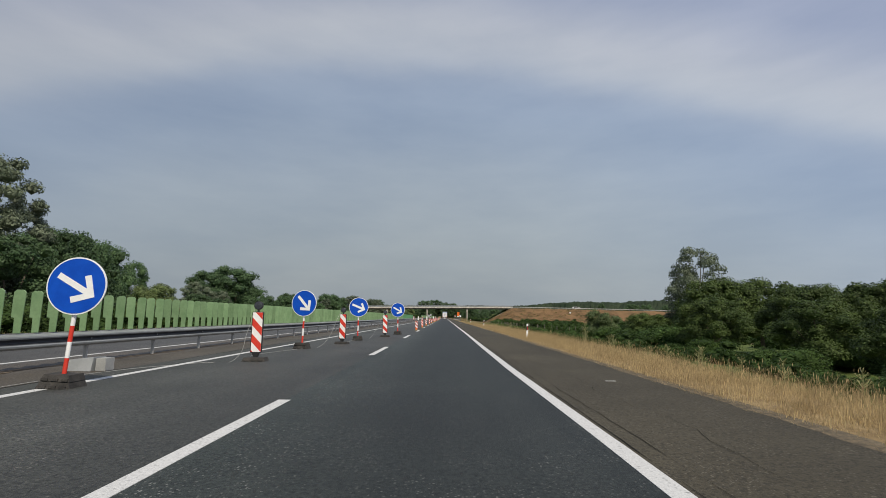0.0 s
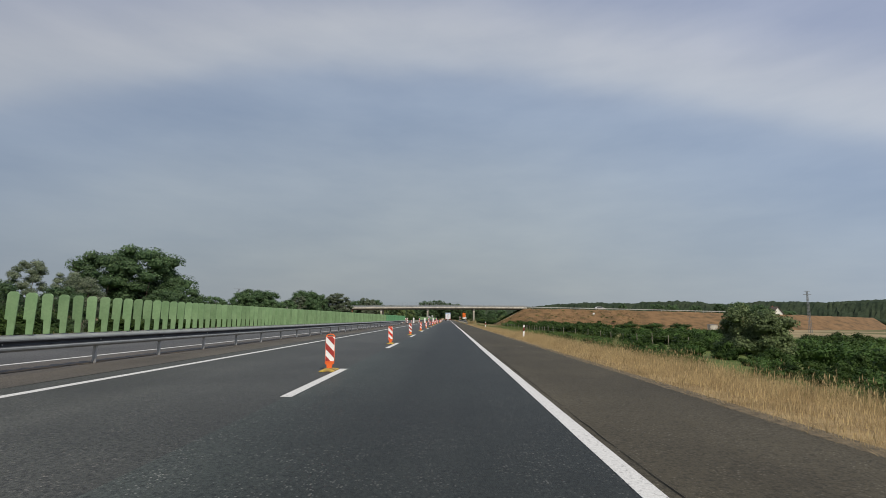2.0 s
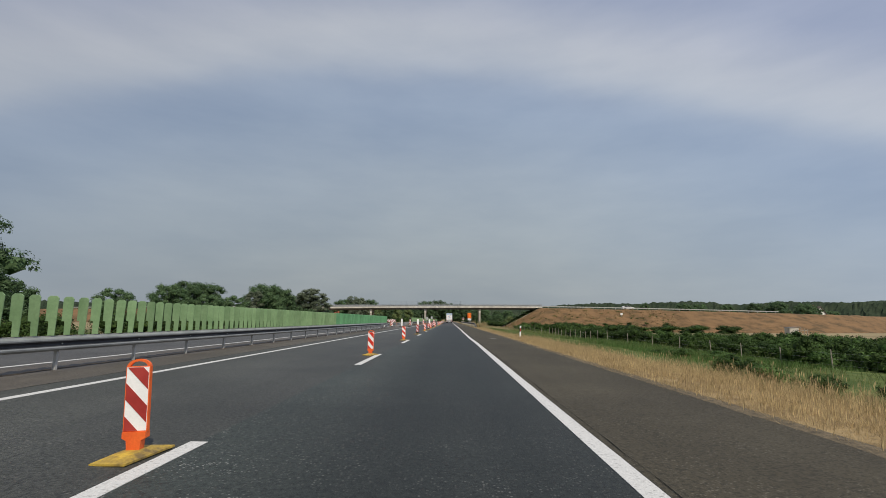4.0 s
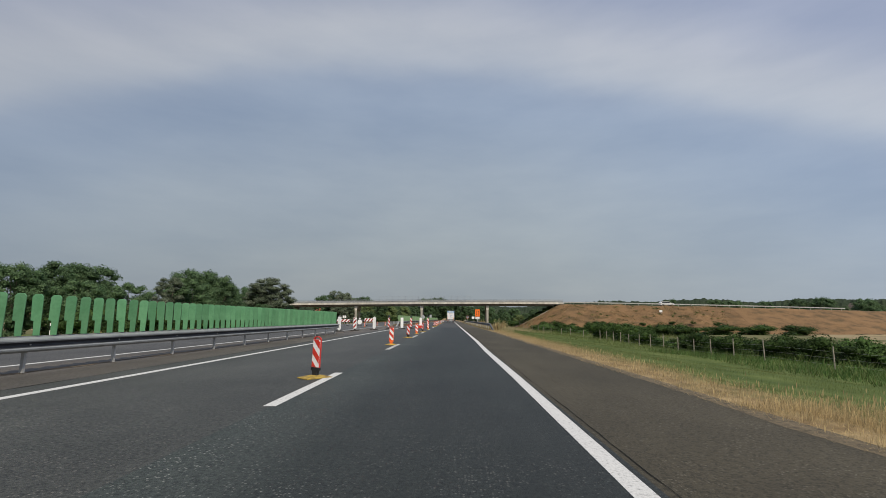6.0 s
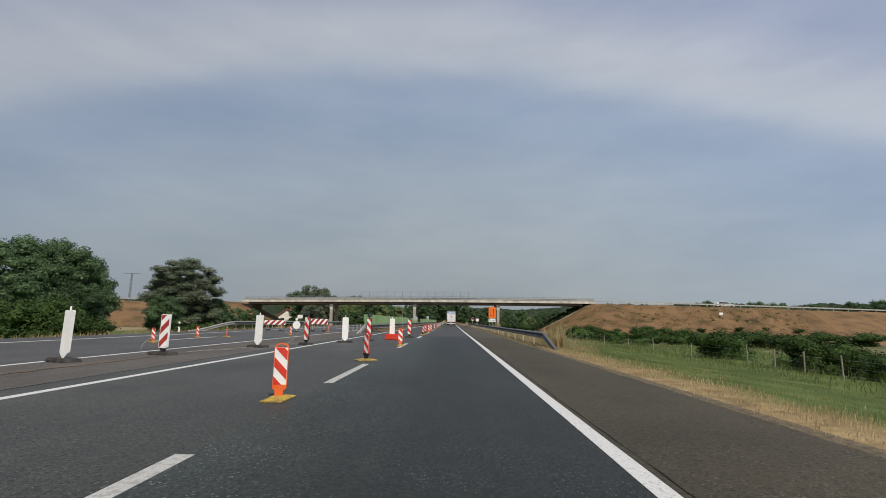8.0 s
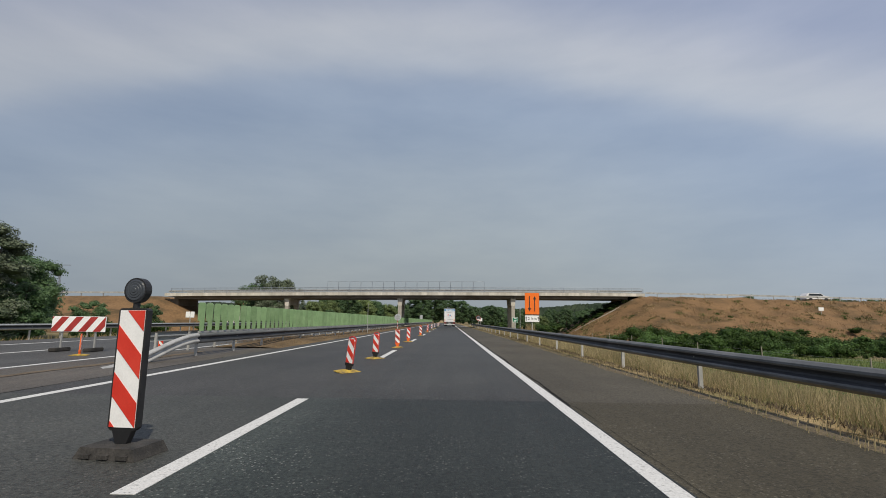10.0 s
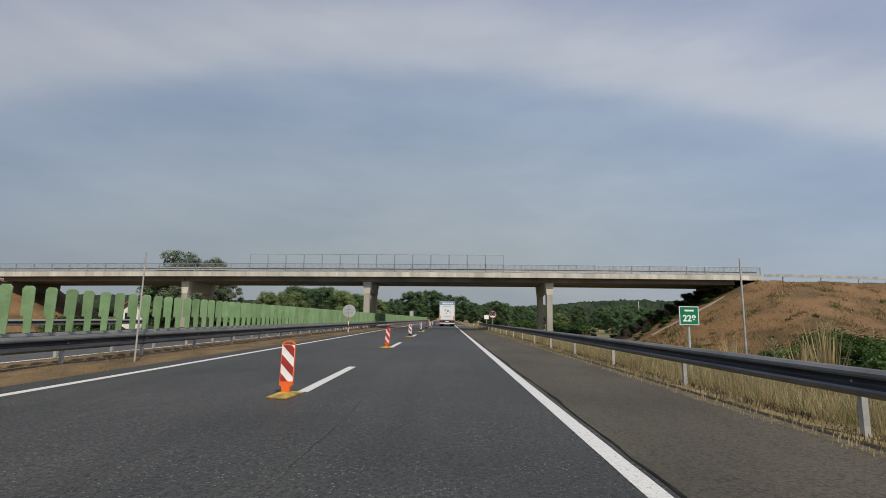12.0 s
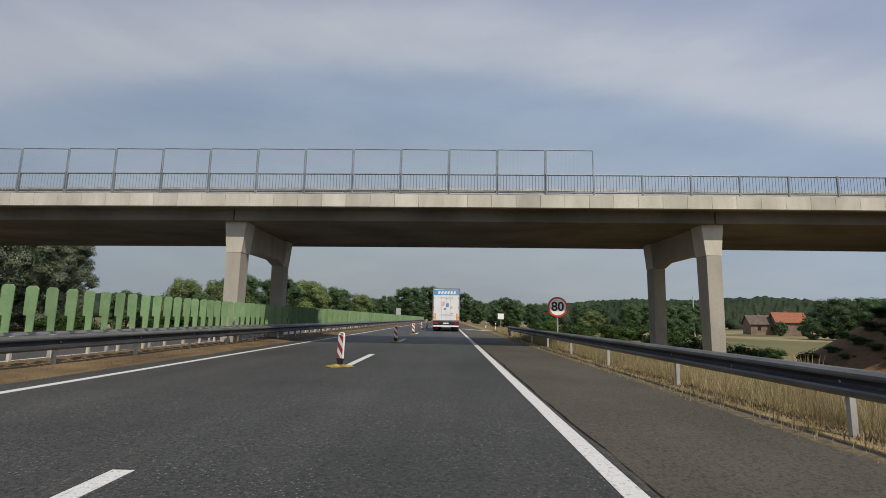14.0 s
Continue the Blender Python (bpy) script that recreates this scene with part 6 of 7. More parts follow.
thicket = bush("dense dark green thicket of bushes", 31, 4.6, 6.4, "leaf_dark", n=11000, leaf=0.11, lobes_n=22)
shrub = bush("rounded dark green roadside shrub", 32, 2.6, 3.4, "leaf_dark", n=4400, leaf=0.085, lobes_n=16)
light_shrub = bush("lighter green shrub with small leaves", 33, 2.4, 3.2, "leaf_mid", n=4400, leaf=0.085, lobes_n=16)
silver_bush = bush("tall silvery green bush in the meadow", 34, 4.6, 5.8, "leaf_silver", n=20000, leaf=0.1, lobes_n=60, lobe=0.48)
B_SRC = {"silver": (silver_bush, 4.6), "thicket": (thicket, 4.6), "shrub": (shrub, 2.6), "light": (light_shrub, 2.4)}
B_USED = set()
BANK_SPOTS = [(41, 243.6, 0.2), (60, 244.0, 0.5), (34, 243.2, 0.0), (66, 244.6, 0.7), (52, 243.4, 0.2), (72, 243.6, 0.3)]


def grow(kind, x, y, top, wide=1.0):
    src, base = B_SRC[kind]
    sz = (top - ground_z(x, y)) / base
    m = spot(x, y, sz * wide, turner.uniform(0, 6.28), sz)
    if kind in B_USED:
        k = src.scale
        copy_thing(src, m @ Matrix.Diagonal((1 / k[0], 1 / k[1], 1 / k[2], 1)))
    else:
        B_USED.add(kind)
        src.matrix_basis = m


for row in [("thicket", 15.5, 47.0, 0.4, 1.5), ("thicket", 15.0, 40.0, 0.3, 1.5), ("thicket", 14.0, 33.0, 0.1, 1.6), ("thicket", 14.0, 26, 0.1, 1.6), ("thicket", 17.5, 57.0, 1.2, 1.3), ("thicket", 23.0, 46.5, 1.0, 1.4),
            ("light", 17.0, 58.0, 1.4, 1.4), ("thicket", 16.6, 66.0, 0.9, 1.3), ("shrub", 14.5, 56.0, 0.6, 1.6), ("shrub", 16.5, 62.0, 0.7, 1.6), ("silver", 20.7, 83.0, 2.9, 1.0),
            ("shrub", 22.0, 182.5, 1.5, 1.05), ("light", 23.8, 183.6, 1.0, 1.2), ("shrub", 20.8, 169.6, 1.35, 0.95), ("shrub", 22.5, 168.6, 0.85, 1.1), ("shrub", 20.6, 162.6, 0.65, 1.0), ("shrub", 21.2, 165.4, 0.2, 1.1), ("light", 20.5, 157.6, -0.1, 1.3), ("shrub", 20.6, 154.0, 0.35, 1.15), ("shrub", 20.8, 150.8, 0.75, 1.1), ("shrub", 21.0, 147.6, 0.75, 1.15), ("shrub", 22.2, 144.6, 0.8, 1.15), ("shrub", 23.6, 141.5, 0.8, 1.1), ("light", 22.8, 174.5, -0.3, 1.4), ("light", 25.0, 178.0, -0.5, 1.5),
            ("shrub", 27.6, 265.5, 0.3, 1.0), ("shrub", 25.0, 272.5, -0.3, 1.2), ("shrub", 13.4, 262.0, 0.6, 1.1), ("shrub", 15.4, 264.0, 0.7, 1.1), ("shrub", 17.2, 263.0, 0.3, 1.1), ("light", 30.0, 270.0, -0.2, 1.2), ("shrub", 22.6, 265.0, 0.1, 1.1), ("shrub", 33.5, 274.0, 0.2, 1.2),
            ("shrub", 21.5, 234.0, 0.3, 1.5), ("shrub", 24.0, 233.0, 1.5, 1.0), ("shrub", 26.5, 235.5, 1.6, 1.1), ("shrub", 29.0, 233.5, 0.8, 1.3), ("light", 31.8, 233.0, 0.4, 1.4), ("shrub", 34.6, 231.0, 1.5, 1.1), ("shrub", 37.2, 232.5, 1.7, 1.1), ("shrub", 40.0, 231.0, 1.4, 1.1), ("shrub", 42.5, 236.5, 1.2, 1.4), ("shrub", 46.0, 236.0, 1.2, 1.4), ("light", 22.0, 207.0, -0.3, 1.5), ("light", 27.5, 213.0, -0.3, 1.6), ("shrub", 44.0, 216.0, 1.1, 1.5), ("shrub", 48.0, 214.0, 0.8, 1.5), ("shrub", 50.0, 228.0, 1.0, 1.8),
            ("light", 20.0, 222.0, -0.2, 1.3), ("shrub", 57.0, 230.0, 1.1, 1.8), ("shrub", 66.0, 232.0, 1.2, 1.9), ("shrub", 76.0, 234.0, 1.2, 2.0), ("shrub", 88.0, 236.0, 1.2, 2.0),
            ("shrub", 15.5, 268.0, 0.3, 1.3), ("shrub", 18.0, 276.0, 0.9, 1.3), ("shrub", 22.0, 282.0, 1.0, 1.5), ("light", 14.0, 285.0, 0.2, 1.3), ("shrub", 17.0, 297.0, 1.2, 1.5), ("shrub", 24.0, 304.0, 1.6, 1.6), ("shrub", 15.0, 312.0, 1.4, 1.5), ("shrub", 30.0, 316.0, 2.0, 1.6), ("shrub", 20.0, 326.0, 2.0, 1.6),
            ("shrub", -26.5, 208.0, 0.9, 1.4), ("light", -28.0, 199.0, 0.9, 1.4), ("shrub", -26.0, 189.0, 0.8, 1.4), ("shrub", -27.5, 178.0, 1.2, 1.5), ("shrub", -28.0, 168.0, 1.6, 1.6), ("thicket", -30.5, 176.0, 3.2, 1.1), ("thicket", -31.0, 163.0, 3.0, 1.1), ("thicket", -30.0, 151.0, 2.6, 1.2),
            ("thicket", -30.0, 138.0, 2.2, 1.3), ("thicket", -30.0, 127.0, 2.4, 1.3), ("thicket", -30.0, 116.0, 2.0, 1.3), ("thicket", -29.5, 105.0, 1.8, 1.3), ("thicket", -30.0, 95.0, 1.9, 1.3), ("thicket", -30.0, 84.0, 2.2, 1.3), ("thicket", -29.5, 73.0, 2.4, 1.3), ("thicket", -29.5, 62.0, 2.6, 1.3),
            ("thicket", -29.5, 52.0, 2.6, 1.3), ("thicket", -28.5, 43.0, 2.6, 1.3), ("thicket", -28.0, 34.0, 2.6, 1.3), ("thicket", -30.0, 218.0, 1.6, 1.3), ("thicket", -29.0, 230.0, 1.4, 1.3), ("thicket", -30.0, 242.0, 1.4, 1.3), ("thicket", -27.5, 270.0, 1.6, 1.2), ("thicket", -27.0, 282.0, 1.8, 1.2), ("thicket", -27.0, 294.0, 2.0, 1.2),
            ("thicket", -27.0, 308.0, 2.4, 1.2), ("thicket", -26.5, 322.0, 2.6, 1.2), ("thicket", -26.0, 338.0, 3.0, 1.2), ("thicket", -25.0, 356.0, 3.0, 1.3), ("thicket", -24.0, 376.0, 3.2, 1.3), ("thicket", -23.0, 398.0, 3.4, 1.3)]:
    grow(*row)


for i in range(26):
    # bushes under the overpass, on the far edge of the end slope
    x = 19.2 + 0.46 * i
    y = 259.2 + 2.9 * ((i * 7) % 5) / 4
    BANK_SPOTS.append((x, y, 5.75 * (x - 18.6) / 13.4 - 1.4 * (1 - (x - 18.6) / 13.4)))
for i in range(30):
    x = 20.2 + 0.36 * i
    y = 254.4 + 4.2 * ((i * 11) % 7) / 6
    BANK_SPOTS.append((x, y, 5.75 * (x - 18.6) / 13.4 - 1.4 * (1 - (x - 18.6) / 13.4)))
for x, y, z in BANK_SPOTS:
    k = turner.uniform(0.28, 0.5) if y < 252 else turner.uniform(0.26, 0.40) * min(1.0, 0.55 + 0.06 * (x - 19.2))
    copy_thing(shrub, Matrix.LocRotScale((x, y, z - 0.15), Euler((0, 0, turner.uniform(0, 6))), (k * 1.3, k * 1.3, k * 0.9)) @ Matrix.Diagonal((1 / shrub.scale[0], 1 / shrub.scale[1], 1 / shrub.scale[2], 1)))


# the belt of scrub behind the field fence, too dense to tell one bush from the next
def scrub_belt():
    g = random.Random(41)
    sources = []
    for seed, n in ((51, 1700), (52, 1700), (53, 1700)):
        r = random.Random(seed)
        lobes = []
        for i in range(14):
            a, d = r.uniform(0, math.tau), 0.62 * math.sqrt(r.random())
            q = r.uniform(0.20, 0.34) * (1.1 - d * 0.5)
            lobes.append(((d * math.cos(a), d * math.sin(a), max(0.05, r.uniform(0.25, 0.85) * (1.0 - 0.5 * d) - q * 0.5)), q))
        v, f = leaf_cloud(seed, lobes, n, 0.046, 0.85)
        core_blobs(lobes, v, f, seed, 0.85)
        sources.append((np.array(v), f))
    verts, faces, tone, count = [], [], [], 0

    def add(x, y, height, wide, light=0.26):
        nonlocal count
        v, f = sources[g.randrange(3)]
        a = g.uniform(0, math.tau)
        ca, sa = math.cos(a), math.sin(a)
        w = height * wide
        p = np.stack([(v[:, 0] * ca - v[:, 1] * sa) * w + x, (v[:, 0] * sa + v[:, 1] * ca) * w + y, v[:, 2] * height + ground_z(x, y) - 0.05], 1)
        verts.append(p)
        k = 1 if g.random() < light else 0
        faces.extend([tuple(i + count for i in q) for q in f])
        tone.extend([k] * len(f))
        count += len(v)

    y = 60.0
    while y < 158:
        for i in range(4 if y < 146 else 1):
            x = g.uniform(15.8, 19.5) if i == 0 and y < 98 else g.uniform(19.5, 46) if y < 98 else g.uniform(24.6, 52)
            if y < 70 and x > 26:
                continue
            top = g.uniform(-0.25, 0.5) + (0.45 if x > 24 else 0) - (0.25 if i == 0 else 0)
            add(x, y + g.uniform(-0.8, 0.8), top - ground_z(x, y), g.uniform(0.75, 1.05))
        y += 1.5
    y = 98.0
    while y < 150:
        for i in range(3 if y < 138 else 1):
            x = g.uniform(24.4, 31)
            add(x, y + g.uniform(-0.7, 0.7), g.uniform(0.1, 0.75) - ground_z(x, y), g.uniform(0.75, 1.0))
        y += 1.5
    y = 22.0
    while y < 98:
        for i in range(2):
            add(g.uniform(9.2, 14.5), y + g.uniform(-0.8, 0.8), g.uniform(0.5, 0.95) if y > 58 else g.uniform(0.65, 1.0), g.uniform(1.0, 1.35), 0.26 if y > 58 else 0.0)
        y += 1.5
    for i in range(16):
        y = g.uniform(110, 121)
        x = lerp(y, [(110, 12.5), (116, 14.5), (121, 18.0)]) + 6 * g.random() ** 1.3
        add(x, y, g.uniform(0.35, 0.75), g.uniform(1.2, 1.8), 0.6)
    for i in range(52):
        x = 21 + 29 * g.random()
        y = g.uniform(219, 238)
        add(x, y, g.uniform(1.3, 2.7), g.uniform(0.8, 1.15), 0.3)
    me = bpy.data.meshes.new("scrub")
    me.from_pydata(np.concatenate(verts).tolist(), [], faces)
    me.materials.append(M["leaf_dark"])
    me.materials.append(M["leaf_mid"])
    me.polygons.foreach_set("material_index", tone)
    tagged(new("scrub", me), "belt of dense dark green scrub along the meadow", "scrub", kind="stuff")


scrub_belt()


# ---- far woods ----
def far_woods():
    g = random.Random(77)
    bm = bmesh.new()
    bmesh.ops.create_icosphere(bm, subdivisions=1, radius=1)
    iv = np.array([tuple(v.co) for v in bm.verts])
    fi = np.array([tuple(v.index for v in f.verts) for f in bm.faces])
    bm.free()
    verts, faces = [], []
    count = 0

    def clump(x, y, z, r, h):
        nonlocal count
        k = np.array([1 + 0.38 * noise.noise((v[0] * 2.3 + x, v[1] * 2.3 + y, v[2] * 2.3)) for v in iv])
        verts.append(iv * k[:, None] * np.array([r, r, h]) + np.array([x, y, z]))
        faces.append(fi + count)
        count += len(iv)

    def crest(a, d):
        east = min(1.0, max(0.0, (a - 0.22) / 0.2)) * min(1.0, max(0.0, (1.0 - a) / 0.3))
        return 15 + 8 * noise.noise((a * 2.3, 0.7, 0.0)) + 5 * noise.noise((a * 11, 3.7, 0.0)) + (d - 640) * 0.03 + 7 * min(1, max(0, (a - 0.12) / 0.3)) + 5 * east

    # canopy: one rough sheet of tree tops
    na, ds = 620, [606, 612, 618, 624, 630, 636, 642, 650, 660, 672, 686, 702, 720, 740, 762, 786, 812, 840, 870, 905, 945, 985, 1040]
    grid = []
    for i in range(na + 1):
        a = radians(-60 + 124 * i / na)
        for k, d in enumerate(ds):
            rise = min(1.0, (d - 606) / 40)
            z = -3 + (crest(a, min(d, 980)) + 3) * rise ** 0.8
            if 0 < k < len(ds) - 1:
                x, y = d * math.sin(a), d * math.cos(a)
                z += 2.6 * noise.noise((x * 0.11, y * 0.11, 0.0)) + 1.7 * noise.noise((x * 0.3, y * 0.3, 5.0)) + g.uniform(-0.8, 0.8)
            d2 = d + g.uniform(-1.5, 1.5)
            grid.append((d2 * math.sin(a), 120 + d2 * math.cos(a), z))
    w = len(ds)
    me = bpy.data.meshes.new("tree_canopy")
    me.from_pydata(grid, [], [(i * w + k, i * w + k + 1, (i + 1) * w + k + 1, (i + 1) * w + k) for i in range(na) for k in range(w - 1)])
    me.materials.append(M["woods"])
    tagged(new("tree_canopy", me), "dense dark canopy of the wooded hills", "woods", kind="stuff")
    for i in range(1200):
        a = radians(g.uniform(-56, -6))
        d = g.uniform(330, 520)
        x, y = d * math.sin(a), 120 + d * math.cos(a)
        clump(x, y, g.uniform(-0.5, 3), g.uniform(2, 4), g.uniform(1.8, 3.6))
    for i in range(800):
        a = radians(g.uniform(8, 52))
        d = g.uniform(420, 600)
        x, y = d * math.sin(a), 120 + d * math.cos(a)
        clump(x, y, g.uniform(-0.5, 2.4), g.uniform(2, 4), g.uniform(1.8, 3.4))
    v = np.concatenate(verts)
    f = np.concatenate(faces)
    me = bpy.data.meshes.new("far_woods")
    me.from_pydata(v.tolist(), [], f.tolist())
    me.materials.append(M["woods"])
    me.polygons.foreach_set("use_smooth", [True] * len(me.polygons))
    tagged(new("far_woods", me), "distant wooded hills, dark and hazy", "woods", kind="stuff")


far_woods()


# ---- grass ----
def blades(name, label, mat, areas, seed, heads=0.0, fall=False):
    """Grass as single blades; areas: (x0, x1, y0, y1, blades per square metre, height low, height high, width)."""
    g = np.random.default_rng(seed)
    vs, count, quads, tris = [], 0, [], []
    for x0, x1, y0, y1, dens, h0, h1, w in areas:
        n = int((x1 - x0) * (y1 - y0) * dens)
        x, y = g.uniform(x0, x1, n), g.uniform(y0, y1, n)
        # clumped: keep more where a slow wave is high
        keep = g.random(n) < 0.64 + 0.36 * np.sin(x * 2.3 + np.sin(y * 0.9) * 2) * np.sin(y * 1.7 + x + 2.6 * np.sin(y * 0.31))
        x, y = x[keep], y[keep]
        n = len(x)
        z = np.array([(lerp(a, MOUND) * lerp(b, [(198, 1.0), (204, 0.42)]) if -9.9 < a < -6.9 and b > 190 else ground_z(a, b)) for a, b in zip(x, y)]) - 0.02
        patch = 0.5 + 0.27 * np.sin(x * 1.9 + 1.3 * np.sin(y * 0.53)) * np.sin(y * 0.81 + 1.7 * np.sin(x * 1.1 + y * 0.23)) + 0.23 * np.sin(y * 0.37 + 2.1 * np.sin(y * 0.113) + x) * np.sin(y * 2.9 + 1.7 * x + 2.3 * np.sin(y * 0.71))
        h = (h0 + (h1 - h0) * g.random(n) ** 1.6) * (0.55 + 0.75 * patch)
        a = g.uniform(0, math.tau, n)
        lean = h * g.normal(0.22, 0.55, n)
        la = g.normal(0.3, 1.6, n)
        if fall:
            lean, la, h = h * g.uniform(0.5, 1.3, n), g.normal(math.pi, 0.7, n), h * g.uniform(0.15, 0.7, n)
        dx, dy = np.cos(a) * w / 2, np.sin(a) * w / 2
        tipx, tipy = x + np.cos(la) * lean, y + np.sin(la) * lean
        p = np.stack([np.stack([x - dx, y - dy, z], 1), np.stack([x + dx, y + dy, z], 1), np.stack([tipx, tipy, z + h], 1)], 1)
        vs.append(p.reshape(-1, 3))
        idx = count + 3 * np.arange(n)
        quads.append(np.stack([idx, idx + 1, idx + 2], 1))
        count += 3 * n
        if heads:
            k = g.random(n) < heads
            m = int(k.sum())
            hx, hy, hz, hh = tipx[k], tipy[k], (z + h)[k], g.uniform(0.04, 0.11, m)
            hw = 0.005
            q = np.stack([np.stack([hx, hy, hz - 0.02], 1), np.stack([hx + hw, hy, hz + hh * 0.4], 1), np.stack([hx + 0.01, hy, hz + hh], 1), np.stack([hx - hw, hy + 0.006, hz + hh * 0.4], 1)], 1)
            vs.append(q.reshape(-1, 3))
            idx = count + 4 * np.arange(m)
            tris.append(np.stack([idx, idx + 1, idx + 2, idx + 3], 1))
            count += 4 * m
    me = bpy.data.meshes.new(name)
    faces = [f for b in quads + tris for f in b.tolist()]
    me.from_pydata(np.concatenate(vs).tolist(), [], faces)
    me.materials.append(M[mat])
    return tagged(new(name, me), label, "grass", kind="stuff")


def verge_rim():
    """Mat of straw and soil that creeps unevenly over the edge of the asphalt."""
    g = random.Random(64)
    verts, faces = [], []
    y = 12.0
    while y < 286:
        reach = 0.05 + 0.12 * max(0.0, noise.noise((y * 0.33, 2.0, 7.0)) + 0.12) + 0.07 * max(0.0, noise.noise((y * 1.3, 4.0, 1.0))) + 0.02 * g.random()
        if y > 165:
            reach *= 1.3
        x = 4.06 - reach
        n = len(verts)
        verts += [(x, y, -0.002), (x + 0.06, y, 0.004), (0.5 * (x + 4.2), y, 0.012 + 0.008 * noise.noise((y * 5, 0.0, 1.0))), (4.22, y, 0.008)]
        if n:
            for k in range(3):
                faces.append((n - 4 + k, n - 3 + k, n + 1 + k, n + k))
        y += 0.06
    me = bpy.data.meshes.new("verge_rim")
    me.from_pydata(verts, [], faces)
    me.materials.append(M["soil_tan"])
    tagged(new("verge_rim", me), "ragged rim of straw and soil over the asphalt edge", "verge", kind="stuff")


verge_rim()
blades("dry_grass", "tall straw-coloured dry grass on the verge", "straw",
       [(4.08, 4.9, 14, 118, 1700, 0.02, 0.15, 0.0045), (4.7, 6.4, 14, 118, 1500, 0.05, 0.30, 0.0045), (6.2, 7.4, 14, 96, 1000, 0.12, 0.48, 0.005), (6.4, 7.4, 96, 120, 160, 0.12, 0.36, 0.007), (4.08, 4.8, 118, 165, 700, 0.02, 0.09, 0.006), (4.7, 5.4, 118, 165, 500, 0.03, 0.14, 0.006), (5.3, 6.4, 118, 165, 120, 0.05, 0.22, 0.006),
        (7.4, 8.8, 14, 90, 130, 0.2, 0.60, 0.008), (-23.5, -20.8, 40, 300, 30, 0.1, 0.4, 0.03)], 1, heads=0.07)
blades("verge_grass", "half-dry grass behind the shoulder guardrail", "straw_late",
       [(4.74, 5.5, 165, 284, 1150, 0.16, 0.60, 0.0065), (5.5, 7.2, 165, 284, 420, 0.2, 0.62, 0.007), (7.0, 18.0, 196, 250, 36, 0.2, 0.6, 0.016), (3.84, 4.46, 165, 284, 1500, 0.015, 0.06, 0.008)], 21, heads=0.08)
blades("edge_grass", "ragged dry grass leaning over the asphalt edge", "straw",
       [(3.96, 4.20, 14, 165, 900, 0.04, 0.17, 0.007)], 12, fall=True)
blades("edge_mat", "flattened dull brown grass over the asphalt edge", "straw_brown",
       [(3.86, 4.50, 165, 284, 1300, 0.02, 0.07, 0.007)], 13, fall=True)
# dark brown blades, densest along the foot of the shoulder guardrail
blades("dark_tufts", "dark soil-brown tufts along the verge", "soil",
       [(4.46, 4.74, 165, 284, 1500, 0.03, 0.11, 0.026), (4.5, 4.7, 118, 165, 260, 0.01, 0.06, 0.02)], 15)
blades("thatch", "matted brown thatch at the verge's edge", "straw_brown",
       [(4.05, 7.2, 14, 118, 260, 0.02, 0.16, 0.008), (3.82, 4.16, 14, 284, 900, 0.01, 0.05, 0.008), (4.1, 6.0, 118, 165, 200, 0.02, 0.12, 0.008), (4.1, 4.6, 165, 284, 500, 0.02, 0.09, 0.008), (4.6, 7.0, 165, 284, 200, 0.03, 0.26, 0.008)], 7)
blades("green_grass", "mixed green meadow grass on the slope", "blade",
       [(5.4, 15.0, 110, 222, 170, 0.04, 0.14, 0.010), (7.0, 16.0, 222, 284, 22, 0.06, 0.30, 0.016), (5.2, 6.4, 20, 96, 30, 0.06, 0.22, 0.008), (6.2, 9.5, 20, 96, 90, 0.10, 0.42, 0.009), (15.0, 20.0, 100, 215, 22, 0.2, 0.6, 0.03), (15.0, 24.0, 215, 250, 10, 0.2, 0.5, 0.03), (4.66, 8.0, 165, 286, 230, 0.08, 0.50, 0.0065), (3.90, 4.5, 165, 286, 1500, 0.015, 0.07, 0.008),
        (-28, -23, 100, 260, 9, 0.2, 0.6, 0.04), (20, 46, 118, 218, 6, 0.3, 0.85, 0.05)], 2)
blades("rank_weeds", "rank dark green weeds at the foot of the scrub", "leaf_mid",
       [(12.5, 16, 108, 122, 70, 0.12, 0.42, 0.03), (15.5, 24, 108, 150, 55, 0.15, 0.5, 0.035)], 44)
blades("dry_stalks", "sparse tall bleached stalks behind the guardrail", "weed",
       [(7.0, 11.5, 193, 217, 5, 0.6, 1.15, 0.016), (6.0, 9.0, 226, 262, 3, 0.5, 0.9, 0.014)], 33)
blades("median_grass", "short scorched brown grass in the median", "median_straw",
       [(-9.9, -6.98, 190.5, 300, 240, 0.02, 0.10, 0.009), (-9.9, -6.98, 300, 400, 25, 0.04, 0.16, 0.03), (-8.95, -8.7, 15, 190, 25, 0.02, 0.10, 0.010)], 3)


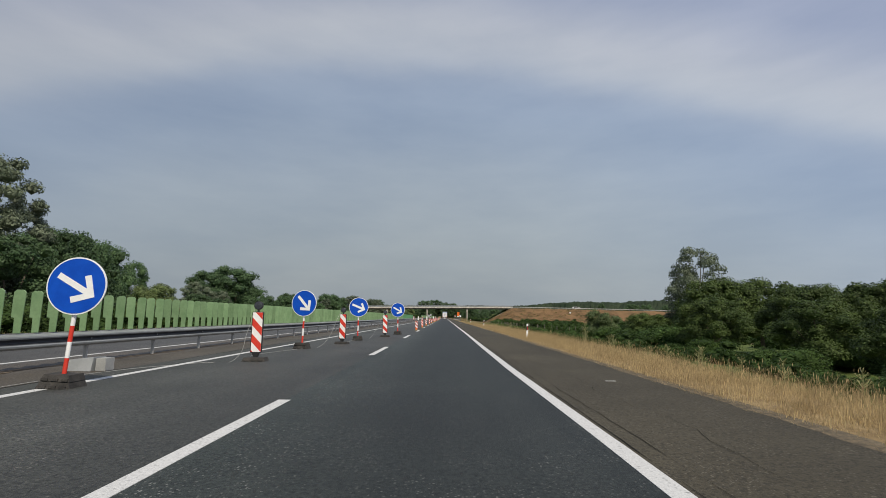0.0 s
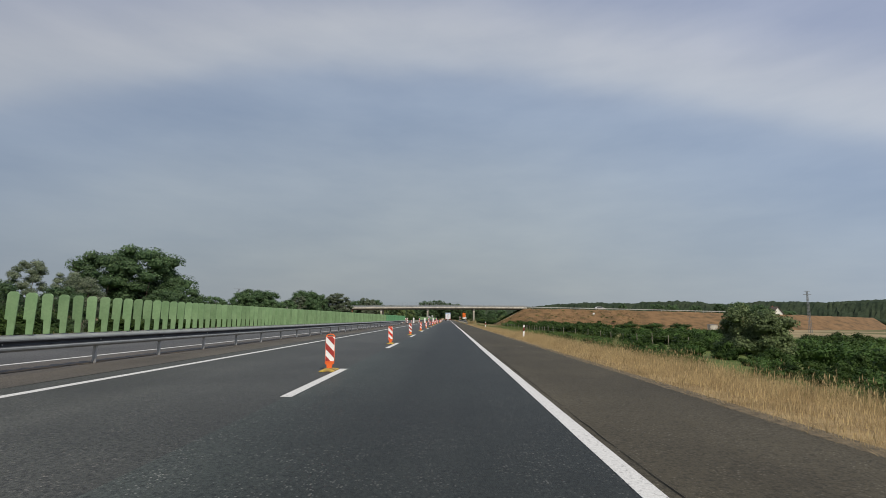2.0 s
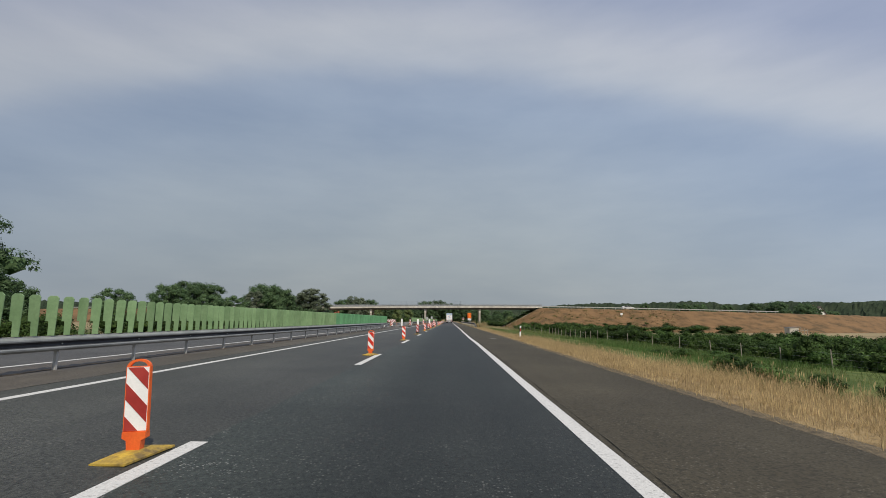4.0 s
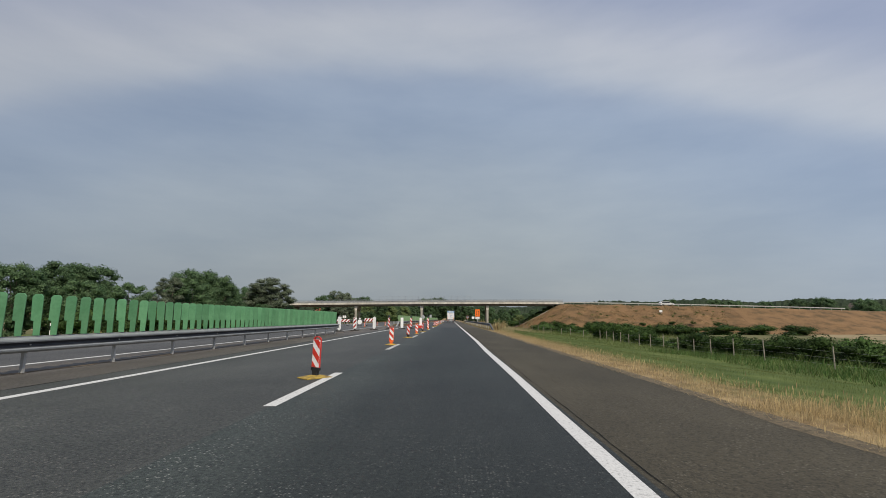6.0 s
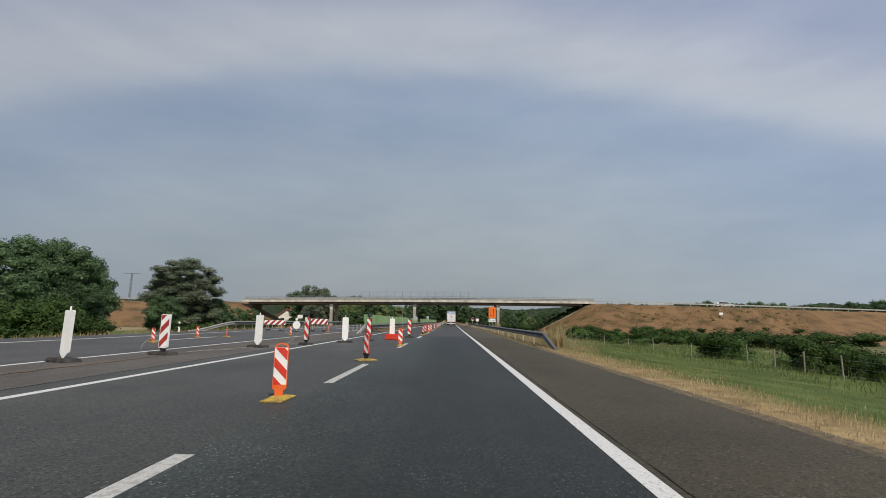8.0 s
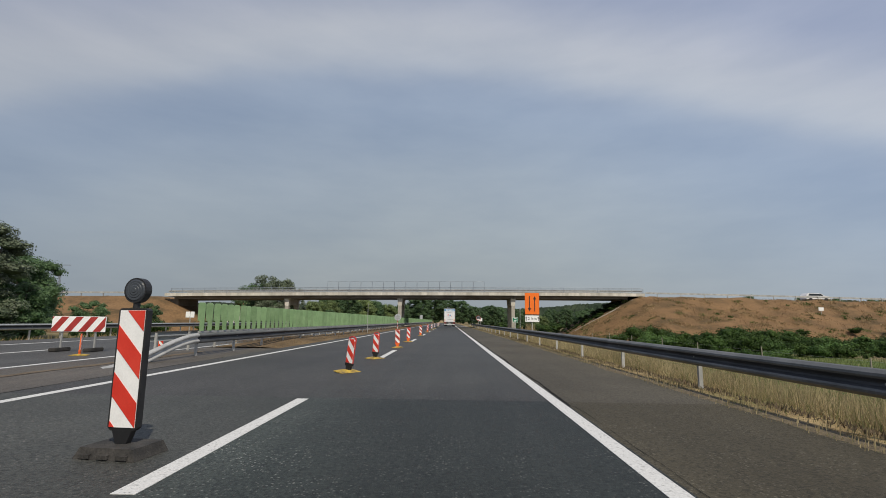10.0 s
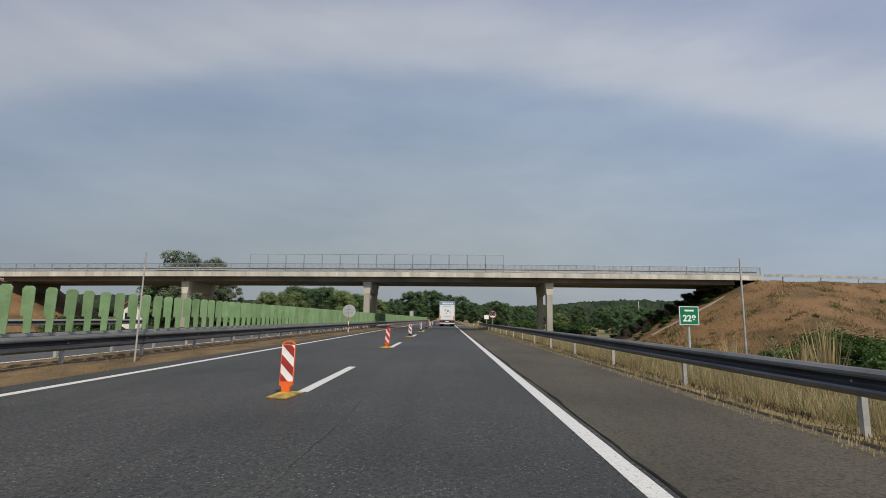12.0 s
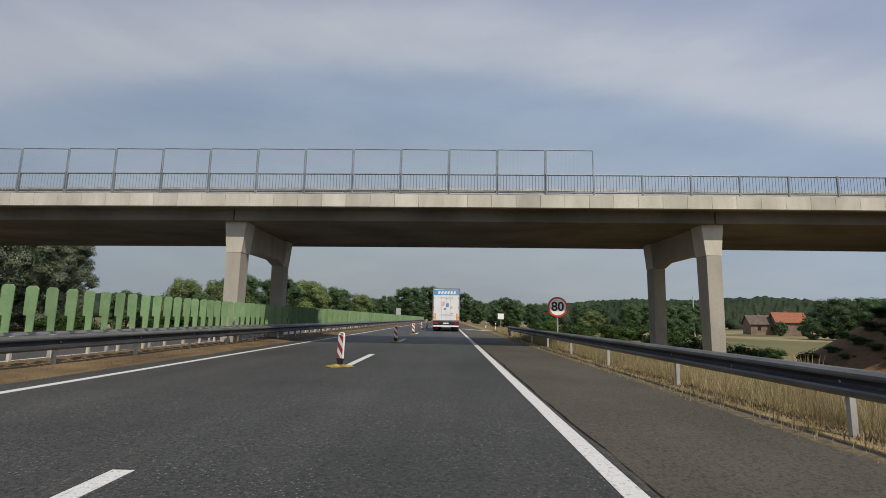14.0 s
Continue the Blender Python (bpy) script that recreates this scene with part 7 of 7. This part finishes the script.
def bank_tufts():
    """Parched tufts standing on the camera side of the right bank."""
    g = np.random.default_rng(9)
    vs, faces = [], []
    n = 42000
    for i in range(n):
        x = 19.5 + 64 * g.random() ** 1.3
        up = min(1.0, max(0.0, (x - 18.6) / 13.4))
        top = 5.75 * up - 1.4 * (1 - up)
        q = g.random()
        reach = max(0.2, (top + 2.0) * 1.75)
        yc = 257.6 + 0.0016 * max(0, x - 32) ** 2
        y, z = yc - 4.9 - q * reach, top - q * (top + 2.1)
        if noise.noise((x * 0.5, y * 0.5, 7.0)) < -0.12:
            continue
        h, w, a, b = 0.05 + 0.16 * g.random() ** 2, 0.008 + 0.018 * g.random(), g.uniform(0, 6.28), g.normal(0, 0.12)
        k = len(vs)
        vs += [(x - w * math.cos(a), y - w * math.sin(a), z - 0.08), (x + w * math.cos(a), y + w * math.sin(a), z - 0.08), (x + b, y + b * 0.5, z + h)]
        faces.append((k, k + 1, k + 2))
    me = bpy.data.meshes.new("bank_grass")
    me.from_pydata(vs, [], faces)
    me.materials.append(M["bank_straw"])
    tagged(new("bank_grass", me), "parched brown tufts on the embankment side", "grass", kind="stuff")


bank_tufts()


def bank_weeds(name, label, mat, seed, clumps, tall):
    """Irregular clumps of low growth on the camera side of the right bank."""
    g = np.random.default_rng(seed)
    vs, faces = [], []
    for i in range(clumps):
        cx, cq = 19.5 + 60 * g.random() ** 1.7, g.random()
        size = 0.25 + 0.8 * g.random() ** 2
        for j in range(int(26 + 70 * size)):
            x = cx + g.normal(0, size * 0.6)
            up = min(1.0, max(0.0, (x - 18.6) / 13.4))
            top = 5.75 * up - 1.4 * (1 - up)
            reach = max(0.2, (top + 2.0) * 1.75)
            q = min(1.0, max(0.0, cq + g.normal(0, size * 0.30) / reach))
            y, z = 257.6 + 0.0016 * max(0, x - 32) ** 2 - 4.9 - q * reach, top - q * (top + 2.1)
            h, w, a = tall * (0.4 + g.random()), 0.02 + 0.03 * g.random(), g.uniform(0, 6.28)
            bx, by = g.normal(0, 0.10), g.normal(0, 0.08)
            k = len(vs)
            vs += [(x - w * math.cos(a), y - w * math.sin(a), z - 0.08), (x + w * math.cos(a), y + w * math.sin(a), z - 0.08), (x + bx, y + by, z + h)]
            faces.append((k, k + 1, k + 2))
    me = bpy.data.meshes.new(name)
    me.from_pydata(vs, [], faces)
    me.materials.append(M[mat])
    tagged(new(name, me), label, "grass", kind="stuff")


bank_weeds("bank_weeds", "olive green weed clumps on the parched embankment", "blade", 61, 90, 0.15)
bank_weeds("bank_straw_clumps", "pale straw clumps on the parched embankment", "straw_brown", 62, 300, 0.16)
bank_weeds("bank_dark_clumps", "dark low bramble clumps on the embankment", "leaf_dark", 63, 34, 0.18)


def reed_tuft(x, y, h, seed):
    g = random.Random(seed)
    bm = bmesh.new()
    for i in range(70):
        a, d = g.uniform(0, math.tau), g.uniform(0, 0.12)
        hh, ln = h * g.uniform(0.6, 1.0), g.uniform(0.05, 0.28) * h
        p, q = Vector((d * math.cos(a), d * math.sin(a), -0.05)), Vector((math.cos(a) * (d + ln), math.sin(a) * (d + ln), hh))
        w = Vector((-math.sin(a), math.cos(a), 0)) * 0.008
        m = p.lerp(q, 0.55) + Vector((0, 0, hh * 0.08))
        bm.faces.new([bm.verts.new(c) for c in (p - w, p + w, m + w, q, m - w)])
    ob = part("reed_tuft", bm, "straw", None, "tall clump of bleached reed grass")
    ob.location = (x, y, ground_z(x, y))
    tagged(ob, category="plant", group="reed clumps on the verge")


for i, (x, y, h) in enumerate([(6.4, 211.0, 1.5), (6.9, 212.3, 1.3), (6.1, 213.2, 1.1), (5, 164.4, 0.9), (5.4, 165.2, 1), (5.2, 167.0, 1.1), (5.9, 168.5, 0.9), (6.3, 170.0, 1.3), (6.8, 172.0, 1.4), (6.2, 174.0, 1.1), (7, 176.5, 1), (6.0, 219.0, 0.8), (6.6, 226.0, 0.9), (5.8, 236.0, 0.8), (6.2, 243.0, 0.9), (5.6, 249.0, 0.7)]):
    reed_tuft(x, y, h, 100 + i)


def weeds(name, label, mat, spots, seed):
    g = random.Random(seed)
    for x, y, h in spots:
        bm = bmesh.new()
        tube(bm, (0, 0, -0.05), (0.02, 0, h), 0.013, 0.005, seg=5)
        for i in range(26):
            z = h * g.uniform(0.30, 0.98)
            a = g.uniform(0, math.tau)
            r = h * 0.20 * (1.15 - z / h) + 0.05
            p = Vector((0, 0, z))
            q = Vector((r * math.cos(a), r * math.sin(a), z + r * 0.9))
            tube(bm, p, q, 0.007, 0.003, seg=3, caps=False)
            for s in (-1, 1):
                w = Vector((-math.sin(a), math.cos(a), 0)) * 0.014 * s
                bm.faces.new([bm.verts.new(c) for c in (q - (q - p) * 0.2, q + w + Vector((0, 0, 0.02)), q + (q - p) * 0.25)])
        ob = part(name, bm, mat, None, label)
        ob.location = (x, y, ground_z(x, y))
        tagged(ob, category="plant", group="tall weeds on the verge")


weeds("mullein", "tall pale dried weed with many side stems", "weed", [(7.35, 44.2, 1.3), (7.55, 44.9, 0.8), (4.95, 164.6, 1), (5.25, 164.0, 1.1), (5.1, 166.2, 1.2), (5.5, 165.4, 1.3), (7.6, 29.5, 0.62), (7.8, 31.4, 0.55), (8.0, 34.0, 0.6), (7.7, 39.0, 0.55), (8.1, 28.0, 0.6), (8.4, 37.0, 0.6), (6.7, 69.0, 0.8), (7.0, 70.2, 0.7),
                                                                        (7.9, 41.5, 0.75), (8.2, 43.0, 0.7), (7.6, 33.0, 0.75), (8.0, 26.0, 0.85), (6.9, 169.5, 1.2), (6.6, 171.2, 1.3), (7.1, 172.5, 1.1), (6.8, 211.5, 1.4), (7.1, 212.4, 1.3), (6.9, 213.1, 1.1)], 4)


# ---- fence, masts and houses ----
fence = thing("field_fence", "wire field fence on weathered posts", "fence", (0, 0, 0))
y = 98.0
prev = None
i = 0
rf = random.Random(8)
while y < 236:
    x = lerp(y, [(98, 23.7), (124, 23.4), (146, 19.2), (170, 18.9), (200, 18.4), (246, 18.2)]) + 0.12 * math.sin(y * 0.3)
    z = ground_z(x, y)
    bm = bmesh.new()
    tube(bm, (0, 0, -0.4), (rf.gauss(0, 0.03), rf.gauss(0, 0.03), 1.2 + rf.uniform(-0.12, 0.12)), 0.04, 0.033, seg=7)
    part("post", bm, "wood", fence, loc=(x, y, z))
    if prev:
        bm = bmesh.new()
        for h in (0.25, 0.6, 0.95):
            tube(bm, (prev[0], prev[1], prev[2] + h), (x, y, z + h), 0.0025, seg=3, caps=False)
        part("wire", bm, "galv_dull", fence)
    prev = (x, y, z)
    y += 4.4 if y < 140 else 2.55 + rf.uniform(-0.15, 0.15) if y < 171 else 7.0 + rf.uniform(-1.0, 1.0)


def field_hide(x, y):
    """Pale raised cabin with a lean-to of poles, out in the field."""
    z0 = ground_z(x, y)
    t = thing("field_hide", "pale wooden cabin on legs with bare pole frame", "cabin", (x, y, z0))
    floor_z = -1.0 - z0
    bm = bmesh.new()
    box(bm, -1.0, 1.0, -0.8, 0.8, floor_z, floor_z + 1.35, 0.03)
    part("cabin_wall", bm, "concrete_pale", t, "pale weathered cabin wall")
    bm = bmesh.new()
    prism(bm, [(-1.15, floor_z + 1.36), (1.15, floor_z + 1.50), (1.15, floor_z + 1.56), (-1.15, floor_z + 1.42)], -0.95, 0.95)
    part("roof", bm, "steel_dark", t, "thin dark roof")
    for sx in (-0.85, 0.85):
        for sy in (-0.65, 0.65):
            bm = bmesh.new()
            tube(bm, (sx, sy, -0.3), (sx, sy, floor_z + 0.02), 0.06, seg=6)
            part("leg", bm, "wood", t)
    for px_, top in ((1.5, 2.3), (2.1, 2.5), (2.9, 2.2), (3.5, 2.0)):
        bm = bmesh.new()
        tube(bm, (px_, 0.3, -0.3), (px_ + 0.1, 0.3, top), 0.07, seg=6)
        part("pole", bm, "wood", t)
    bm = bmesh.new()
    tube(bm, (0.9, 0.3, 1.9), (3.7, 0.3, 1.75), 0.06, seg=6)
    part("crossbar", bm, "wood", t)


field_hide(73.6, 186.5)


def power_mast(x, y, top, label, arms):
    t = thing("power_mast", label, "power mast", (x, y, ground_z(x, y)))
    h = top - ground_z(x, y)
    w = 0.36
    for sx in (-1, 1):
        for sy in (-1, 1):
            bm = bmesh.new()
            tube(bm, (sx * w, sy * w, -0.5), (sx * 0.16, sy * 0.16, h), 0.05, 0.045, seg=4)
            part("leg", bm, "steel_dark", t)
    bm = bmesh.new()
    n = 12
    for i in range(n):
        z0, z1 = h * i / n, h * (i + 1) / n
        a, b = w + (0.16 - w) * i / n, w + (0.16 - w) * (i + 1) / n
        for s in (-1, 1):
            tube(bm, (-a, s * a, z0), (b, s * b, z1), 0.03, seg=3, caps=False)
            tube(bm, (s * a, -a, z0), (s * b, b, z1), 0.03, seg=3, caps=False)
    part("bracing", bm, "steel_dark", t, "lattice bracing")
    for dz, half in arms:
        bm = bmesh.new()
        box(bm, -half, half, -0.08, 0.08, h - dz, h - dz + 0.14)
        part("crossarm", bm, "steel_dark", t)


power_mast(118.7, 211.1, 11.6, "grey lattice power mast in the fields", ((0.1, 1.0), (1.2, 1.3)))
power_mast(-112.5, 308.0, 15.7, "grey lattice power mast with wide crossarm", ((0.1, 2.8),))


def house(at, turn, w, d, eave, ridge, roof, label, walls="wall"):
    t = thing("house", label, "house", at)
    bm = bmesh.new()
    prism(bm, [(-w / 2, -1.0), (w / 2, -1.0), (w / 2, eave), (0, ridge - 0.05), (-w / 2, eave)], -d / 2, d / 2)
    part("wall", bm, walls, t, "rendered walls")
    bm = bmesh.new()
    k = (ridge - eave) / (w / 2)
    for s in (-1, 1):
        o = 0.5
        prism(bm, [(0, ridge), (s * (w / 2 + o), eave - o * k), (s * (w / 2 + o), eave - o * k + 0.22), (0, ridge + 0.22)], -d / 2 - 0.5, d / 2 + 0.5)
    part("roof", bm, roof, t, "tiled gable roof")
    bm = bmesh.new()
    box(bm, w * 0.18, w * 0.18 + 0.7, -0.4, 0.4, eave, ridge + 0.7)
    part("chimney", bm, "tile", t)
    for x in (-w * 0.25, w * 0.25):
        bm = bmesh.new()
        box(bm, x - 0.5, x + 0.5, -d / 2 - 0.04, -d / 2 + 0.02, 0.9, 2.2)
        part("window", bm, "glass", t, "dark window")
    for y in (-d * 0.25, d * 0.2):
        bm = bmesh.new()
        box(bm, -w / 2 - 0.04, -w / 2 + 0.02, y - 0.5, y + 0.5, 0.9, 2.2)
        part("window", bm, "glass", t, "dark window")
    t.rotation_euler.z = radians(turn)
    return t


house((189.0, 337.0, ground_z(188, 337) + 3.4), 12, 6.5, 10, 5.0, 8.6, "tile_dark", "white gabled house with grey roof among trees")
house((203.0, 346.0, ground_z(203, 346) + 0.5), 80, 7.0, 12, 3.0, 5.6, "tile", "low outbuilding with reddish roof beside trees")
house((-46.0, 276.0, -1.0), 20, 4.6, 7.0, 2.9, 4.7, "tile", "small white gabled house with brown tiled roof")
house((117.3, 404.0, -1.2), 75, 7.0, 9.0, 3.6, 6.6, "tile", "farmhouse with orange clay tile roof", "wall_old")
house((110.5, 408.0, -1.6), 80, 6.5, 9.0, 3.2, 6.0, "tile_dark", "barn with brown-grey tile roof", "wall_old")

bm = bmesh.new()
tube(bm, (0, 0, -0.5), (0, 0, 9.4), 0.16, 0.11, seg=10)
ob = part("concrete_pole", bm, "concrete_pale", None, "pale concrete pole beside the field")
ob.location = (57.1, 348.0, ground_z(57.1, 348.0))
tagged(ob, category="pole")

# boards and posts far off
t = thing("marker_board", "small white board on a post on the bank", "sign", (59.6, 249.6, 1.25))
bm = bmesh.new()
box(bm, -0.4, 0.4, -0.03, 0.03, 2.4, 2.95)
part("board", bm, "white", t)
bm = bmesh.new()
tube(bm, (0, 0.05, -1.5), (0, 0.05, 2.9), 0.06, seg=8)
part("post", bm, "galv_dull", t)
t = thing("direction_board", "small white direction board beside the slip road", "sign", (9.6, 322.0, ground_z(9.6, 322)))
bm = bmesh.new()
box(bm, -0.55, 0.55, -0.03, 0.03, 1.9, 2.9)
part("board", bm, "white", t)
bm = bmesh.new()
tube(bm, (0, 0.05, -0.5), (0, 0.05, 2.8), 0.05, seg=8)
part("post", bm, "galv_dull", t)
t = thing("median_board", "grey-green board on a post in the median", "sign", (-8.8, 322.0, 0))
bm = bmesh.new()
box(bm, -0.45, 0.45, -0.03, 0.03, 1.7, 2.9)
part("board", bm, "grey_sign", t)
bm = bmesh.new()
tube(bm, (0, 0.05, -0.3), (0, 0.05, 2.8), 0.04, seg=8)
part("post", bm, "galv_dull", t)
t = thing("verge_board", "small white board on a post beyond the opposite carriageway", "sign", (-22.2, 212.0, ground_z(-22.2, 212.0)))
for k in (-0.2, 0.2):
    bm = bmesh.new()
    box(bm, k - 0.17, k + 0.17, -0.02, 0.02, 1.35, 1.85, 0.01)
    part("board", bm, "white", t)
bm = bmesh.new()
tube(bm, (0, 0.05, -0.3), (0, 0.05, 1.8), 0.035, seg=8)
part("post", bm, "galv_dull", t)
